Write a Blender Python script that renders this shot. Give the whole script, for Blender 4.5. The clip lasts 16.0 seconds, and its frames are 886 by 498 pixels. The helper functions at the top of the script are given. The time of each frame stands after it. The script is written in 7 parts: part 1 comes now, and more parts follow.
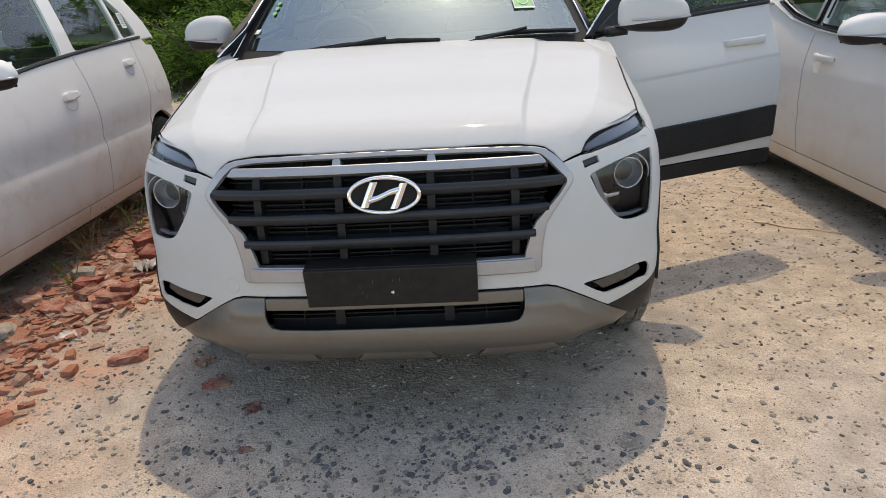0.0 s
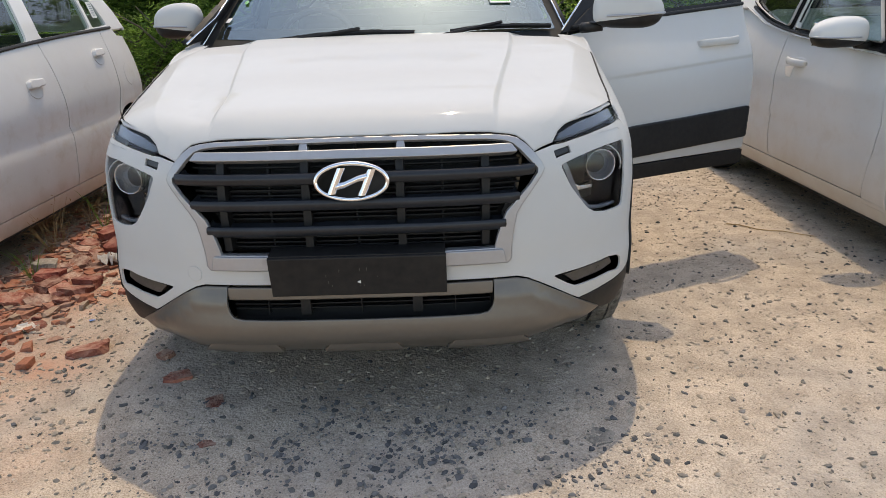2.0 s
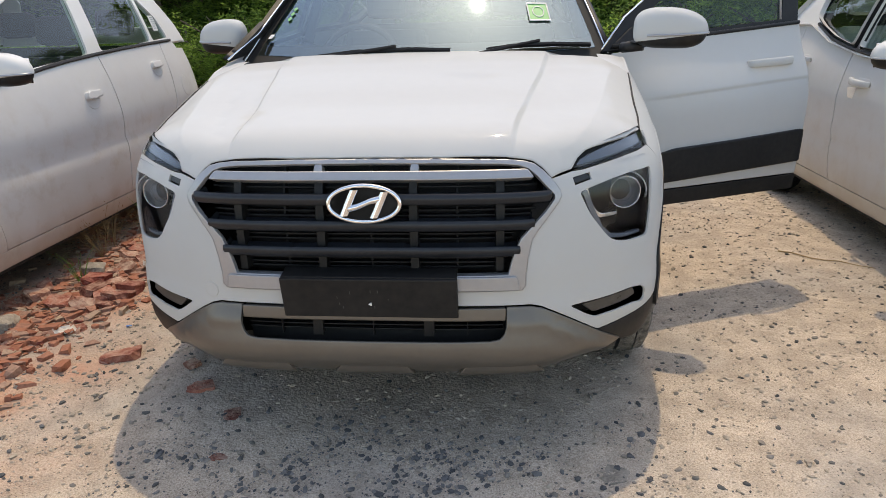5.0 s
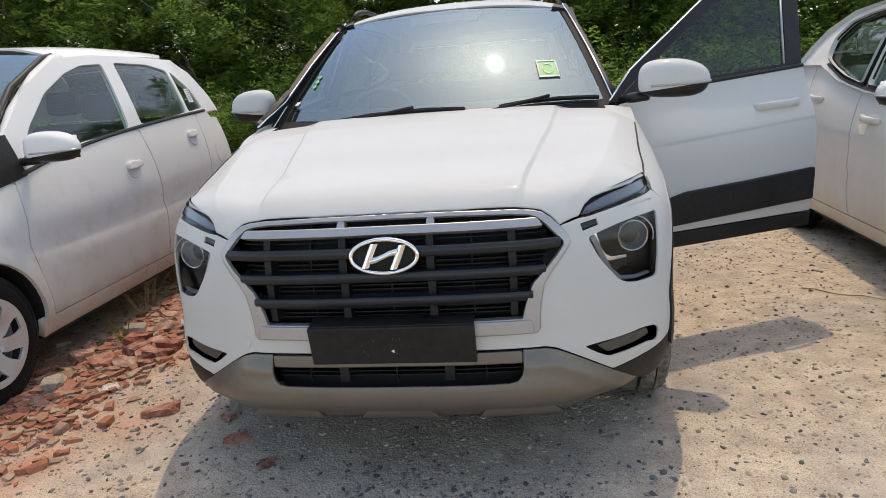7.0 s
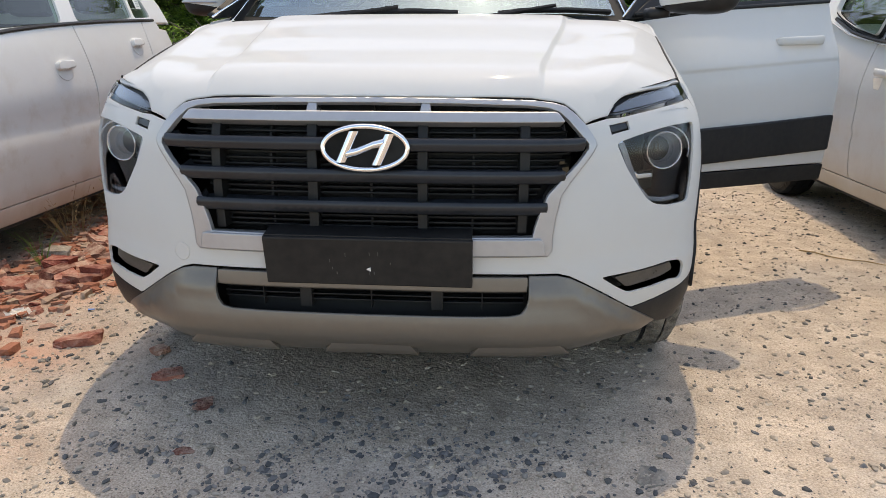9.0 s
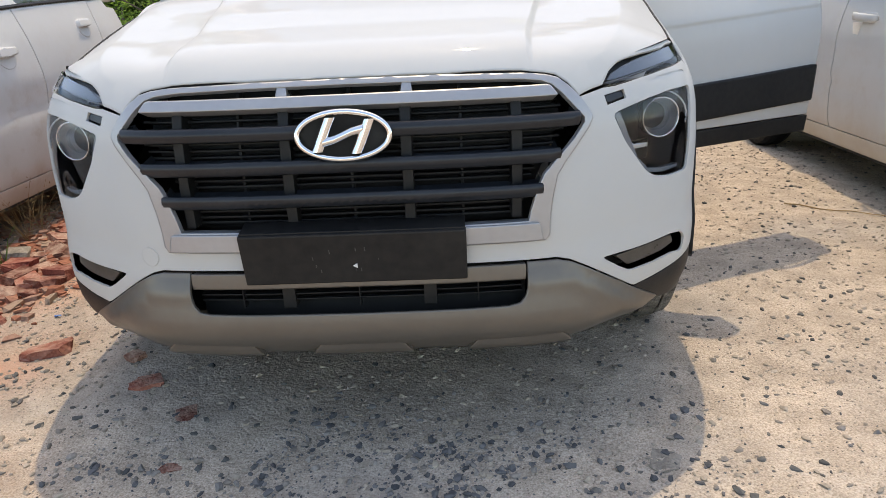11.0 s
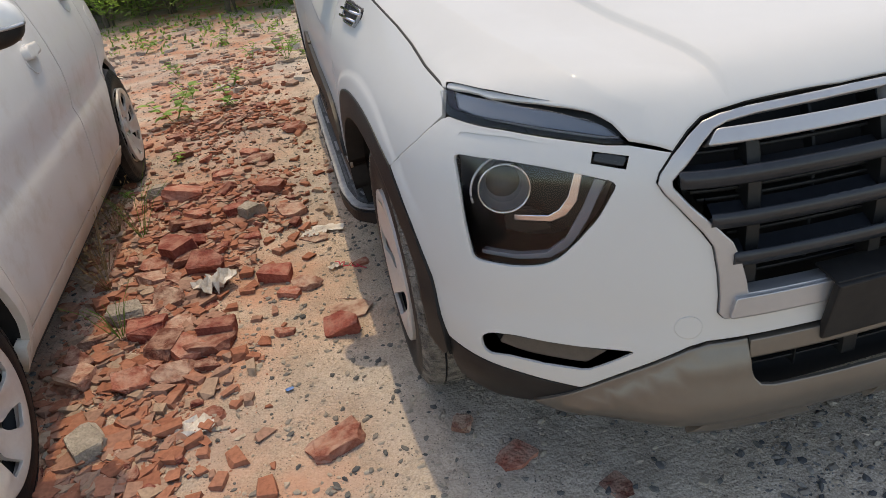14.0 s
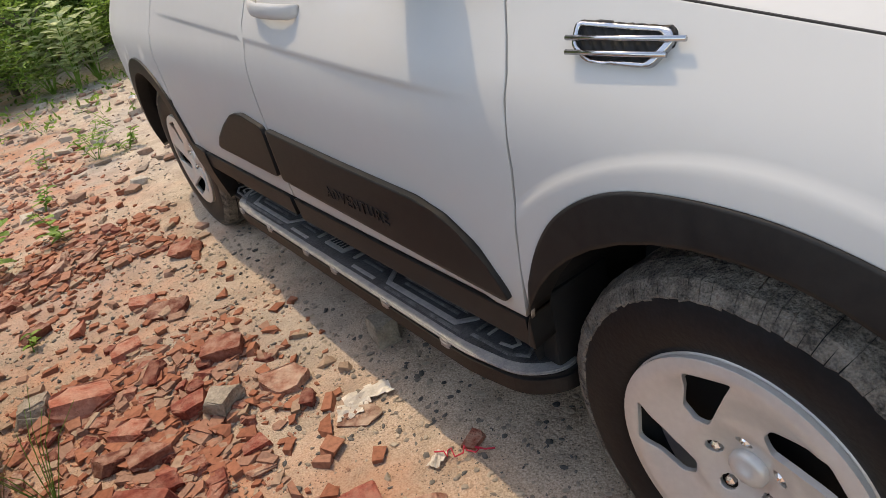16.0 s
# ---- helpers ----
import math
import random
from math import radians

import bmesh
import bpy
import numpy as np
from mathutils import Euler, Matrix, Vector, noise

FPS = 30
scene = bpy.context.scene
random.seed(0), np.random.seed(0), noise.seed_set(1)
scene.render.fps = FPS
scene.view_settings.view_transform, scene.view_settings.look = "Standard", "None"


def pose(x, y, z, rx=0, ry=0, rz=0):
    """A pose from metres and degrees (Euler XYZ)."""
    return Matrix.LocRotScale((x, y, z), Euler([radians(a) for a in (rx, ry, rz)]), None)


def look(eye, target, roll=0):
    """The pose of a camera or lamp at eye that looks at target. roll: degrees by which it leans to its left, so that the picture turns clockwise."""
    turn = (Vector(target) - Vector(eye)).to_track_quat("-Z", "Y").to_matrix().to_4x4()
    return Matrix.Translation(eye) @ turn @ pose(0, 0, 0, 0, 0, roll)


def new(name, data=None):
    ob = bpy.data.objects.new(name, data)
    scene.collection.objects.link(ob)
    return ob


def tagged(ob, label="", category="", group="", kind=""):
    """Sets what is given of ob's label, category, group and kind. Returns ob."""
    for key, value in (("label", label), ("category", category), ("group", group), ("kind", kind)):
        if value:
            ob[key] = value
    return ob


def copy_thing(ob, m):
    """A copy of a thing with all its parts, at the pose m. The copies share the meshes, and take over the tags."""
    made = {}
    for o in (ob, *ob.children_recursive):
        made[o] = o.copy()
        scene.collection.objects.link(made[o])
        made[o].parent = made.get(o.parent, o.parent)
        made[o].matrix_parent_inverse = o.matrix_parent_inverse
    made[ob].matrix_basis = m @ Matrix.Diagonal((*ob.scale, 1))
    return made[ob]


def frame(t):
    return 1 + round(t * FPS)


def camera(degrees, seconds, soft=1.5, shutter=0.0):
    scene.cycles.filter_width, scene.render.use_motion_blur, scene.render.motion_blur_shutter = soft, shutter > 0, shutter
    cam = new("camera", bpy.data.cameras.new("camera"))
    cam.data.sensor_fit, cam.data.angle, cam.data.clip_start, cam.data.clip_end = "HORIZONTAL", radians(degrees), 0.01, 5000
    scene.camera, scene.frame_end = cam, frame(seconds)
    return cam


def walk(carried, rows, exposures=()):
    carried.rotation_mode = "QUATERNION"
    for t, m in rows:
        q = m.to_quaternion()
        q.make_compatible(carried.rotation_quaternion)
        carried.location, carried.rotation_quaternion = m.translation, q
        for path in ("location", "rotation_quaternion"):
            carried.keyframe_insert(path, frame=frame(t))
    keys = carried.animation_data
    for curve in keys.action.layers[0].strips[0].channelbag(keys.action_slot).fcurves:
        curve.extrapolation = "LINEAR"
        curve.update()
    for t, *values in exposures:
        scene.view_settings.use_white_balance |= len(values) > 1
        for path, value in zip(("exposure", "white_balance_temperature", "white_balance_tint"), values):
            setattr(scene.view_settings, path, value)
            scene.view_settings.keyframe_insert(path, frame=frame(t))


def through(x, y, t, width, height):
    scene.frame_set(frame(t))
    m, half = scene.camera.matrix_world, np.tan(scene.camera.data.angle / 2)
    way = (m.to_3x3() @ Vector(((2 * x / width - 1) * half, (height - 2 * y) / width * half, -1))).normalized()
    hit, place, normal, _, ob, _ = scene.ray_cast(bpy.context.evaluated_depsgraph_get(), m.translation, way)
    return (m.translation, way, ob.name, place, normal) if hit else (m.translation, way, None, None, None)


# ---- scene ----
cam = camera(65.7, 16.0, 0.65)
PATH = [
    (0, (0.23, -1.765, 1.216), (0.14, 0.114, 0.537), -3.3),
    (0.5, (0.274, -1.856, 1.217), (0.149, 0.007, 0.502), -4.4),
    (1, (0.286, -1.865, 1.21), (0.185, 0.023, 0.558), -3.4),
    (1.5, (0.263, -1.793, 1.175), (0.199, 0.094, 0.514), -1.5),
    (2, (0.252, -1.745, 1.162), (0.227, 0.141, 0.495), -1.9),
    (2.5, (0.25, -1.729, 1.16), (0.216, 0.155, 0.491), -2.4),
    (3, (0.268, -1.763, 1.199), (0.182, 0.153, 0.631), -3.7),
    (3.5, (0.272, -1.719, 1.17), (0.149, 0.171, 0.526), -3.2),
    (3.7, (0.25, -1.606, 1.138), (0.199, 0.282, 0.48), -0.4),
    (5.8, (0.446, -1.818, 1.214), (0.167, 0.077, 0.64), -3.1),
    (6, (0.447, -1.841, 1.207), (0.172, 0.067, 0.674), -3.5),
    (6.5, (0.437, -1.81, 1.209), (0.176, 0.1, 0.676), -4.4),
    (7, (0.433, -1.795, 1.21), (0.142, 0.122, 0.721), -4.5),
    (7.5, (0.389, -1.75, 1.155), (0.107, 0.159, 0.632), -2.9),
    (8, (0.348, -1.638, 1.06), (0.093, 0.24, 0.422), -1.6),
    (8.2, (0.336, -1.582, 1.029), (0.13, 0.318, 0.442), -0.4),
    (10.3, (0.251, -1.448, 0.946), (0.14, 0.465, 0.372), -0.7),
    (10.5, (0.252, -1.429, 0.966), (0.14, 0.473, 0.357), -1.9),
    (11, (0.244, -1.378, 0.988), (0.165, 0.501, 0.307), -2.8),
    (11.5, (0.181, -1.377, 1.062), (0.169, 0.478, 0.315), -1.5),
    (12, (0.01, -1.431, 1.178), (0.192, 0.417, 0.435), -2.6),
    (12.5, (-0.231, -1.319, 1.206), (-0.076, 0.517, 0.428), -4.8),
    (13, (-0.484, -1.133, 1.227), (-0.496, 0.665, 0.351), -4.0),
    (13.5, (-0.78, -1.012, 1.227), (-0.521, 0.818, 0.463), -5.3),
    (14, (-1.006, -0.821, 1.191), (-0.688, 0.915, 0.25), -7.9),
    (14.5, (-1.238, -0.492, 1.199), (-0.762, 1.243, 0.325), -6.1),
    (15, (-1.425, -0.206, 1.184), (-0.662, 1.434, 0.331), -8.6),
    (15.5, (-1.47, 0.1, 1.175), (-0.634, 1.694, 0.303), -13.9),
    (16, (-1.462, 0.346, 1.16), (-0.591, 1.876, 0.212), -14.5),
]
walk(cam, [(t, look(eye, target, roll)) for t, eye, target, roll in PATH],
     [(0, 1.45, 8700, 10), (7.5, 1.48, 8700, 10), (8.5, 1.60, 8700, 10), (10.5, 1.70, 8600, 10), (11.5, 1.70, 8600, 10), (12.5, 1.58, 8700, 10), (14.0, 1.46, 8900, 10), (15.0, 1.40, 9000, 10), (16, 1.66, 9100, 11)])

# ---- sun and sky ----
SUN_HIGH, SUN_TURN = 66.0, 4.0  # degrees above the horizon; degrees from +y towards +x
world = bpy.data.worlds.new("sky")
scene.world = world
world.use_nodes = True
sky = world.node_tree.nodes.new("ShaderNodeTexSky")
sky.sky_type, sky.sun_disc = "NISHITA", False
sky.sun_elevation, sky.sun_rotation = radians(SUN_HIGH), radians(SUN_TURN)
sky.air_density, sky.dust_density, sky.ozone_density = 0.8, 0.9, 1.0
background = world.node_tree.nodes["Background"]
background.inputs["Strength"].default_value = 0.15
world.node_tree.links.new(sky.outputs["Color"], background.inputs["Color"])
sun = new("sun", bpy.data.lights.new("sun", "SUN"))
sun.data.energy, sun.data.angle, sun.data.color = 0.70, radians(0.53), (1.0, 0.91, 0.77)
toward = Vector((math.cos(radians(SUN_HIGH)) * math.sin(radians(SUN_TURN)), math.cos(radians(SUN_HIGH)) * math.cos(radians(SUN_TURN)), math.sin(radians(SUN_HIGH))))
sun.matrix_world = look((0, 0, 30), Vector((0, 0, 30)) - toward)


# ---- materials ----
def material(name, colour, rough=0.5, metal=0.0, coat=0.0, vary=0.0, scale=6.0, bump=0.0, bump_scale=60.0, second=None, specular=0.5, random_tint=0.0):
    """A surface with two scales of stain and grain; second: the colour that stains mix in."""
    m = bpy.data.materials.new(name)
    m.use_nodes = True
    n, l = m.node_tree.nodes, m.node_tree.links
    b = n["Principled BSDF"]
    b.inputs["Base Color"].default_value = (*colour, 1)
    b.inputs["Roughness"].default_value = rough
    b.inputs["Metallic"].default_value = metal
    b.inputs["Coat Weight"].default_value = coat
    b.inputs["Coat Roughness"].default_value = 0.03
    b.inputs["Specular IOR Level"].default_value = specular
    where = n.new("ShaderNodeTexCoord")
    if vary or second:
        big, small = n.new("ShaderNodeTexNoise"), n.new("ShaderNodeTexNoise")
        for t, s, d in ((big, scale, 5), (small, scale * 9, 4)):
            t.inputs["Scale"].default_value, t.inputs["Detail"].default_value = s, d
            l.new(where.outputs["Object"], t.inputs["Vector"])
        both = n.new("ShaderNodeMath")
        both.operation = "MULTIPLY_ADD"
        l.new(small.outputs["Fac"], both.inputs[0])
        both.inputs[1].default_value = 0.4
        half = n.new("ShaderNodeMath")
        half.operation = "MULTIPLY"
        half.inputs[1].default_value = 0.6
        l.new(big.outputs["Fac"], half.inputs[0])
        l.new(half.outputs[0], both.inputs[2])
        ramp = n.new("ShaderNodeValToRGB")
        ramp.color_ramp.elements[0].position, ramp.color_ramp.elements[1].position = 0.36, 0.64
        a = tuple(c * (1 - vary) for c in colour)
        z = second or tuple(min(1, c * (1 + vary)) for c in colour)
        ramp.color_ramp.elements[0].color, ramp.color_ramp.elements[1].color = (*a, 1), (*z, 1)
        l.new(both.outputs[0], ramp.inputs["Fac"])
        out = ramp.outputs["Color"]
        if random_tint:
            info, hsv = n.new("ShaderNodeObjectInfo"), n.new("ShaderNodeHueSaturation")
            span = n.new("ShaderNodeMapRange")
            span.inputs["To Min"].default_value, span.inputs["To Max"].default_value = 1 - random_tint, 1 + random_tint
            l.new(info.outputs["Random"], span.inputs["Value"])
            l.new(span.outputs["Result"], hsv.inputs["Value"])
            l.new(out, hsv.inputs["Color"])
            out = hsv.outputs["Color"]
        l.new(out, b.inputs["Base Color"])
        if vary:
            r = n.new("ShaderNodeMapRange")
            r.inputs["To Min"].default_value, r.inputs["To Max"].default_value = max(0.0, rough - 0.08), min(1.0, rough + 0.1)
            l.new(big.outputs["Fac"], r.inputs["Value"])
            l.new(r.outputs["Result"], b.inputs["Roughness"])
    if bump:
        t, k = n.new("ShaderNodeTexNoise"), n.new("ShaderNodeBump")
        t.inputs["Scale"].default_value, t.inputs["Detail"].default_value = bump_scale, 6
        k.inputs["Strength"].default_value, k.inputs["Distance"].default_value = bump, 0.01
        l.new(where.outputs["Object"], t.inputs["Vector"])
        l.new(t.outputs["Fac"], k.inputs["Height"])
        l.new(k.outputs["Normal"], b.inputs["Normal"])
    return m


def glass(name, tint, rough=0.0, gloss=(1.0, 1.0, 1.0), ior=1.55):
    """A thin pane: what is behind it, tinted, and a mirror that grows towards the edge."""
    m = bpy.data.materials.new(name)
    m.use_nodes = True
    n, l = m.node_tree.nodes, m.node_tree.links
    n.remove(n["Principled BSDF"])
    clear, shine, mix, edge = n.new("ShaderNodeBsdfTransparent"), n.new("ShaderNodeBsdfGlossy"), n.new("ShaderNodeMixShader"), n.new("ShaderNodeLayerWeight")
    clear.inputs["Color"].default_value = (*tint, 1)
    shine.inputs["Roughness"].default_value = rough
    shine.inputs["Color"].default_value = (*gloss, 1)
    head_on = ((ior - 1) / (ior + 1)) ** 2
    edge.inputs["Blend"].default_value = 0.5
    steep, share = n.new("ShaderNodeMath"), n.new("ShaderNodeMath")
    steep.operation, share.operation = "POWER", "MULTIPLY_ADD"
    steep.inputs[1].default_value = 5.0
    share.inputs[1].default_value, share.inputs[2].default_value = 1 - head_on, head_on
    l.new(edge.outputs["Facing"], steep.inputs[0])
    l.new(steep.outputs[0], share.inputs[0])
    l.new(share.outputs[0], mix.inputs[0])
    l.new(clear.outputs[0], mix.inputs[1])
    l.new(shine.outputs[0], mix.inputs[2])
    l.new(mix.outputs[0], n["Material Output"].inputs["Surface"])
    return m


def dusty_paint(name, colour, dust, height, smear=0.0, coat=0.5):
    """White car paint under a clear coat, with a film of dust thrown up from the road and faint dirt all over."""
    m = material(name, colour, 0.32, 0.0, coat, 0.012, 2.5)
    n, l = m.node_tree.nodes, m.node_tree.links
    b = n["Principled BSDF"]
    where, split, t, reach, k, mix = n.new("ShaderNodeTexCoord"), n.new("ShaderNodeSeparateXYZ"), n.new("ShaderNodeTexNoise"), n.new("ShaderNodeMapRange"), n.new("ShaderNodeMath"), n.new("ShaderNodeMix")
    l.new(where.outputs["Object"], split.inputs[0])
    t.inputs["Scale"].default_value, t.inputs["Detail"].default_value = 5.0, 7
    l.new(where.outputs["Object"], t.inputs["Vector"])
    reach.inputs["From Min"].default_value, reach.inputs["From Max"].default_value = height, 0.25
    l.new(split.outputs["Z"], reach.inputs["Value"])
    k.operation = "MULTIPLY"
    l.new(reach.outputs["Result"], k.inputs[0])
    l.new(t.outputs["Fac"], k.inputs[1])
    mix.data_type = "RGBA"
    l.new(k.outputs[0], mix.inputs["Factor"])
    old = b.inputs["Base Color"].links[0].from_socket
    l.new(old, mix.inputs["A"])
    mix.inputs["B"].default_value = (*dust, 1)
    l.new(mix.outputs["Result"], b.inputs["Base Color"])
    b.inputs["Coat Roughness"].default_value = 0.04
    b.inputs["Specular IOR Level"].default_value = 0.0
    if smear:  # dried splashes and wiped patches
        spots, gate, blot = n.new("ShaderNodeTexNoise"), n.new("ShaderNodeMapRange"), n.new("ShaderNodeMix")
        spots.inputs["Scale"].default_value, spots.inputs["Detail"].default_value, spots.inputs["Roughness"].default_value = 9.0, 9, .68
        gate.inputs["From Min"].default_value, gate.inputs["From Max"].default_value, gate.inputs["To Max"].default_value = .50, .68, smear
        low, both = n.new("ShaderNodeMapRange"), n.new("ShaderNodeMath")
        low.inputs["From Min"].default_value, low.inputs["From Max"].default_value = 1.0, .5
        both.operation = "MULTIPLY"
        l.new(where.outputs["Object"], spots.inputs["Vector"])
        l.new(spots.outputs["Fac"], gate.inputs["Value"])
        l.new(split.outputs["Z"], low.inputs["Value"])
        l.new(gate.outputs["Result"], both.inputs[0])
        l.new(low.outputs["Result"], both.inputs[1])
        blot.data_type = "RGBA"
        l.new(both.outputs[0], blot.inputs["Factor"])
        l.new(mix.outputs["Result"], blot.inputs["A"])
        blot.inputs["B"].default_value = (*dust, 1)
        l.new(blot.outputs["Result"], b.inputs["Base Color"])
    return m


WHITE = dusty_paint("white_paint", (0.50, 0.50, 0.488), (0.50, 0.42, 0.33), 0.6, 0.0, 0.28)
WHITE_PLAIN = dusty_paint("plain_white_paint", (0.63, 0.625, 0.605), (0.50, 0.42, 0.33), 0.6, 0.25)
WHITE_DUSTY = dusty_paint("dusty_white_paint", (0.65, 0.64, 0.62), (0.48, 0.39, 0.30), 0.62, 0.42)
BLACK = material("black_plastic", (0.009, 0.0095, 0.011), 0.5, 0, 0, 0.3, 5, 0.05, 400, (0.019, 0.018, 0.017), 0.3)
DARK = material("dark_underside", (0.010, 0.010, 0.010), 0.8, 0, 0, 0.2, 5)
GRILLE = material("gloss_grey_grille", (0.017, 0.0195, 0.024), 0.30, 0.0, 0.0, 0.25, 8, specular=0.35)
SKID = material("bronze_grey_satin", (0.150, 0.132, 0.112), 0.38, 0.5, 0.15, 0.06, 6, 0.02, 500)
SATIN = material("satin_chrome", (0.38, 0.38, 0.39), 0.40, 0.55, 0, 0.05, 6)
CHROME = material("chrome", (0.83, 0.83, 0.84), 0.06, 1.0)
GREY_LAMP = material("lamp_reflector_grey", (0.36, 0.37, 0.39), 0.3, 0.6)
GUIDE = material("light_guide", (0.14, 0.155, 0.18), 0.35, 0.1, 0.5)
LAMP_DARK = material("lamp_black", (0.016, 0.016, 0.016), 0.4, 0, 0.0, 0.2, 20, specular=0.25)
RUBBER = material("tyre_rubber", (0.0045, 0.0065, 0.009), 0.5, 0, 0, 0.35, 9, 0.10, 120, (0.010, 0.0115, 0.0135), 0.25)
TREAD = material("dusty_tread", (0.10, 0.092, 0.08), 0.95, 0, 0, 0.6, 34, 1.0, 150, (0.27, 0.245, 0.21))
ALLOY = material("silver_wheel_paint", (0.60, 0.585, 0.56), 0.36, 0.35, 0.3, 0.06, 10)
CLEAR = glass("clear_lens", (0.86, 0.87, 0.88), 0.0, (0.95, 0.97, 1.0), 1.45)
SCREEN = glass("windscreen_glass", (0.50, 0.58, 0.58), 0.035, (0.62, 0.84, 1.0), 2.5)
FOG_LENS = material("smoked_fog_lens", (0.085, 0.072, 0.06), 0.3, 0, 0.0, 0.15, 40, specular=0.25)
DULL_CHROME = material("dull_chrome", (0.50, 0.50, 0.51), 0.14, 0.95)
TINT = glass("side_glass", (0.50, 0.63, 0.57))
CABIN = material("cabin_grey", (0.045, 0.045, 0.05), 0.7, 0, 0, 0.2, 8, 0.1, 200)
SHEET = material("clear_plastic_seat_cover", (0.55, 0.56, 0.58), 0.18, 0, 0.6, 0.15, 12, 0.5, 30)
GREEN = material("green_sticker", (0.17, 0.45, 0.17), 0.5)
PAPER = material("white_paper", (0.75, 0.73, 0.70), 0.7, 0, 0, 0.05, 20)
RED_LAMP = material("red_lamp", (0.35, 0.015, 0.012), 0.12, 0, 0.8)


# ---- mesh helpers ----
def part(name, data, mat, parent=None, label="", smooth_on=False):
    """Links a bmesh or a mesh as one object under a thing or a part."""
    if isinstance(data, bmesh.types.BMesh):
        me = bpy.data.meshes.new(name)
        bmesh.ops.recalc_face_normals(data, faces=data.faces)
        data.to_mesh(me)
        data.free()
    else:
        me = data
    if smooth_on:
        me.shade_smooth()
    me.materials.append(mat)
    ob = new(name, me)
    ob.parent = parent
    if label:
        ob["label"] = label
    return ob


def thing(name, m, label, category, group="", kind=""):
    ob = new(name)
    ob.matrix_world = m
    ob.empty_display_size = 0.2
    return tagged(ob, label, category, group, kind)


def box(cx, cy, cz, sx, sy, sz, bevel=0.004, bm=None, m=None):
    """A block with rounded edges."""
    bm = bm or bmesh.new()
    made = bmesh.ops.create_cube(bm, size=1.0, matrix=(m or Matrix()) @ Matrix.Translation((cx, cy, cz)) @ Matrix.Diagonal((sx, sy, sz, 1)))
    if bevel:
        edges = {e for v in made["verts"] for e in v.link_edges}
        bmesh.ops.bevel(bm, geom=list(edges), offset=min(bevel, min(sx, sy, sz) * 0.45), segments=2, affect="EDGES", profile=0.6)
    return bm


def tube(points, r, sides=8, bm=None, taper=1.0):
    """A round bar along points."""
    bm = bm or bmesh.new()
    pts = [Vector(p) for p in points]
    rings = []
    for i, p in enumerate(pts):
        d = (pts[min(i + 1, len(pts) - 1)] - pts[max(i - 1, 0)]).normalized()
        q = d.to_track_quat("Z", "Y")
        rr = r * (1 + (taper - 1) * i / max(1, len(pts) - 1))
        rings.append([bm.verts.new(p + q @ Vector((rr * math.cos(a), rr * math.sin(a), 0))) for a in (2 * math.pi * k / sides for k in range(sides))])
    for a, b in zip(rings, rings[1:]):
        for k in range(sides):
            bm.faces.new((a[k], a[(k + 1) % sides], b[(k + 1) % sides], b[k]))
    bm.faces.new(rings[0][::-1])
    bm.faces.new(rings[-1])
    return bm


def lathe(profile, sides=48, bm=None, axis="X"):
    """A solid of revolution about the x axis: profile of (x, radius)."""
    bm = bm or bmesh.new()
    rings = []
    for x, r in profile:
        rings.append([bm.verts.new((x, r * math.cos(a), r * math.sin(a))) for a in (2 * math.pi * k / sides for k in range(sides))])
    for a, b in zip(rings, rings[1:]):
        for k in range(sides):
            bm.faces.new((a[k], a[(k + 1) % sides], b[(k + 1) % sides], b[k]))
    return bm


def inside(pts, poly):
    """Which points lie in a polygon (even-odd)."""
    x, y = pts[:, 0], pts[:, 1]
    hit = np.zeros(len(pts), bool)
    for (x0, y0), (x1, y1) in zip(poly, np.roll(poly, -1, 0)):
        if y0 != y1:
            hit ^= ((y0 > y) != (y1 > y)) & (x < (x1 - x0) * (y - y0) / (y1 - y0) + x0)
    return hit


def dense(poly, step):
    out = []
    for a, b in zip(poly, list(poly[1:]) + [poly[0]]):
        n = max(1, int(math.ceil(math.dist(a, b) / step)))
        out += [(a[0] + (b[0] - a[0]) * k / n, a[1] + (b[1] - a[1]) * k / n) for k in range(n)]
    return out


def rounded(poly, r, seg=4):
    """A polygon with its corners rounded off."""
    out, n = [], len(poly)
    for i in range(n):
        p, a, b = Vector(poly[i]), Vector(poly[i - 1]), Vector(poly[(i + 1) % n])
        ra, rb = min(r, (a - p).length * 0.45), min(r, (b - p).length * 0.45)
        s, e = p + (a - p).normalized() * ra, p + (b - p).normalized() * rb
        for k in range(seg + 1):
            t = k / seg
            out.append(tuple((1 - t) ** 2 * s + 2 * t * (1 - t) * p + t * t * e))
    return out


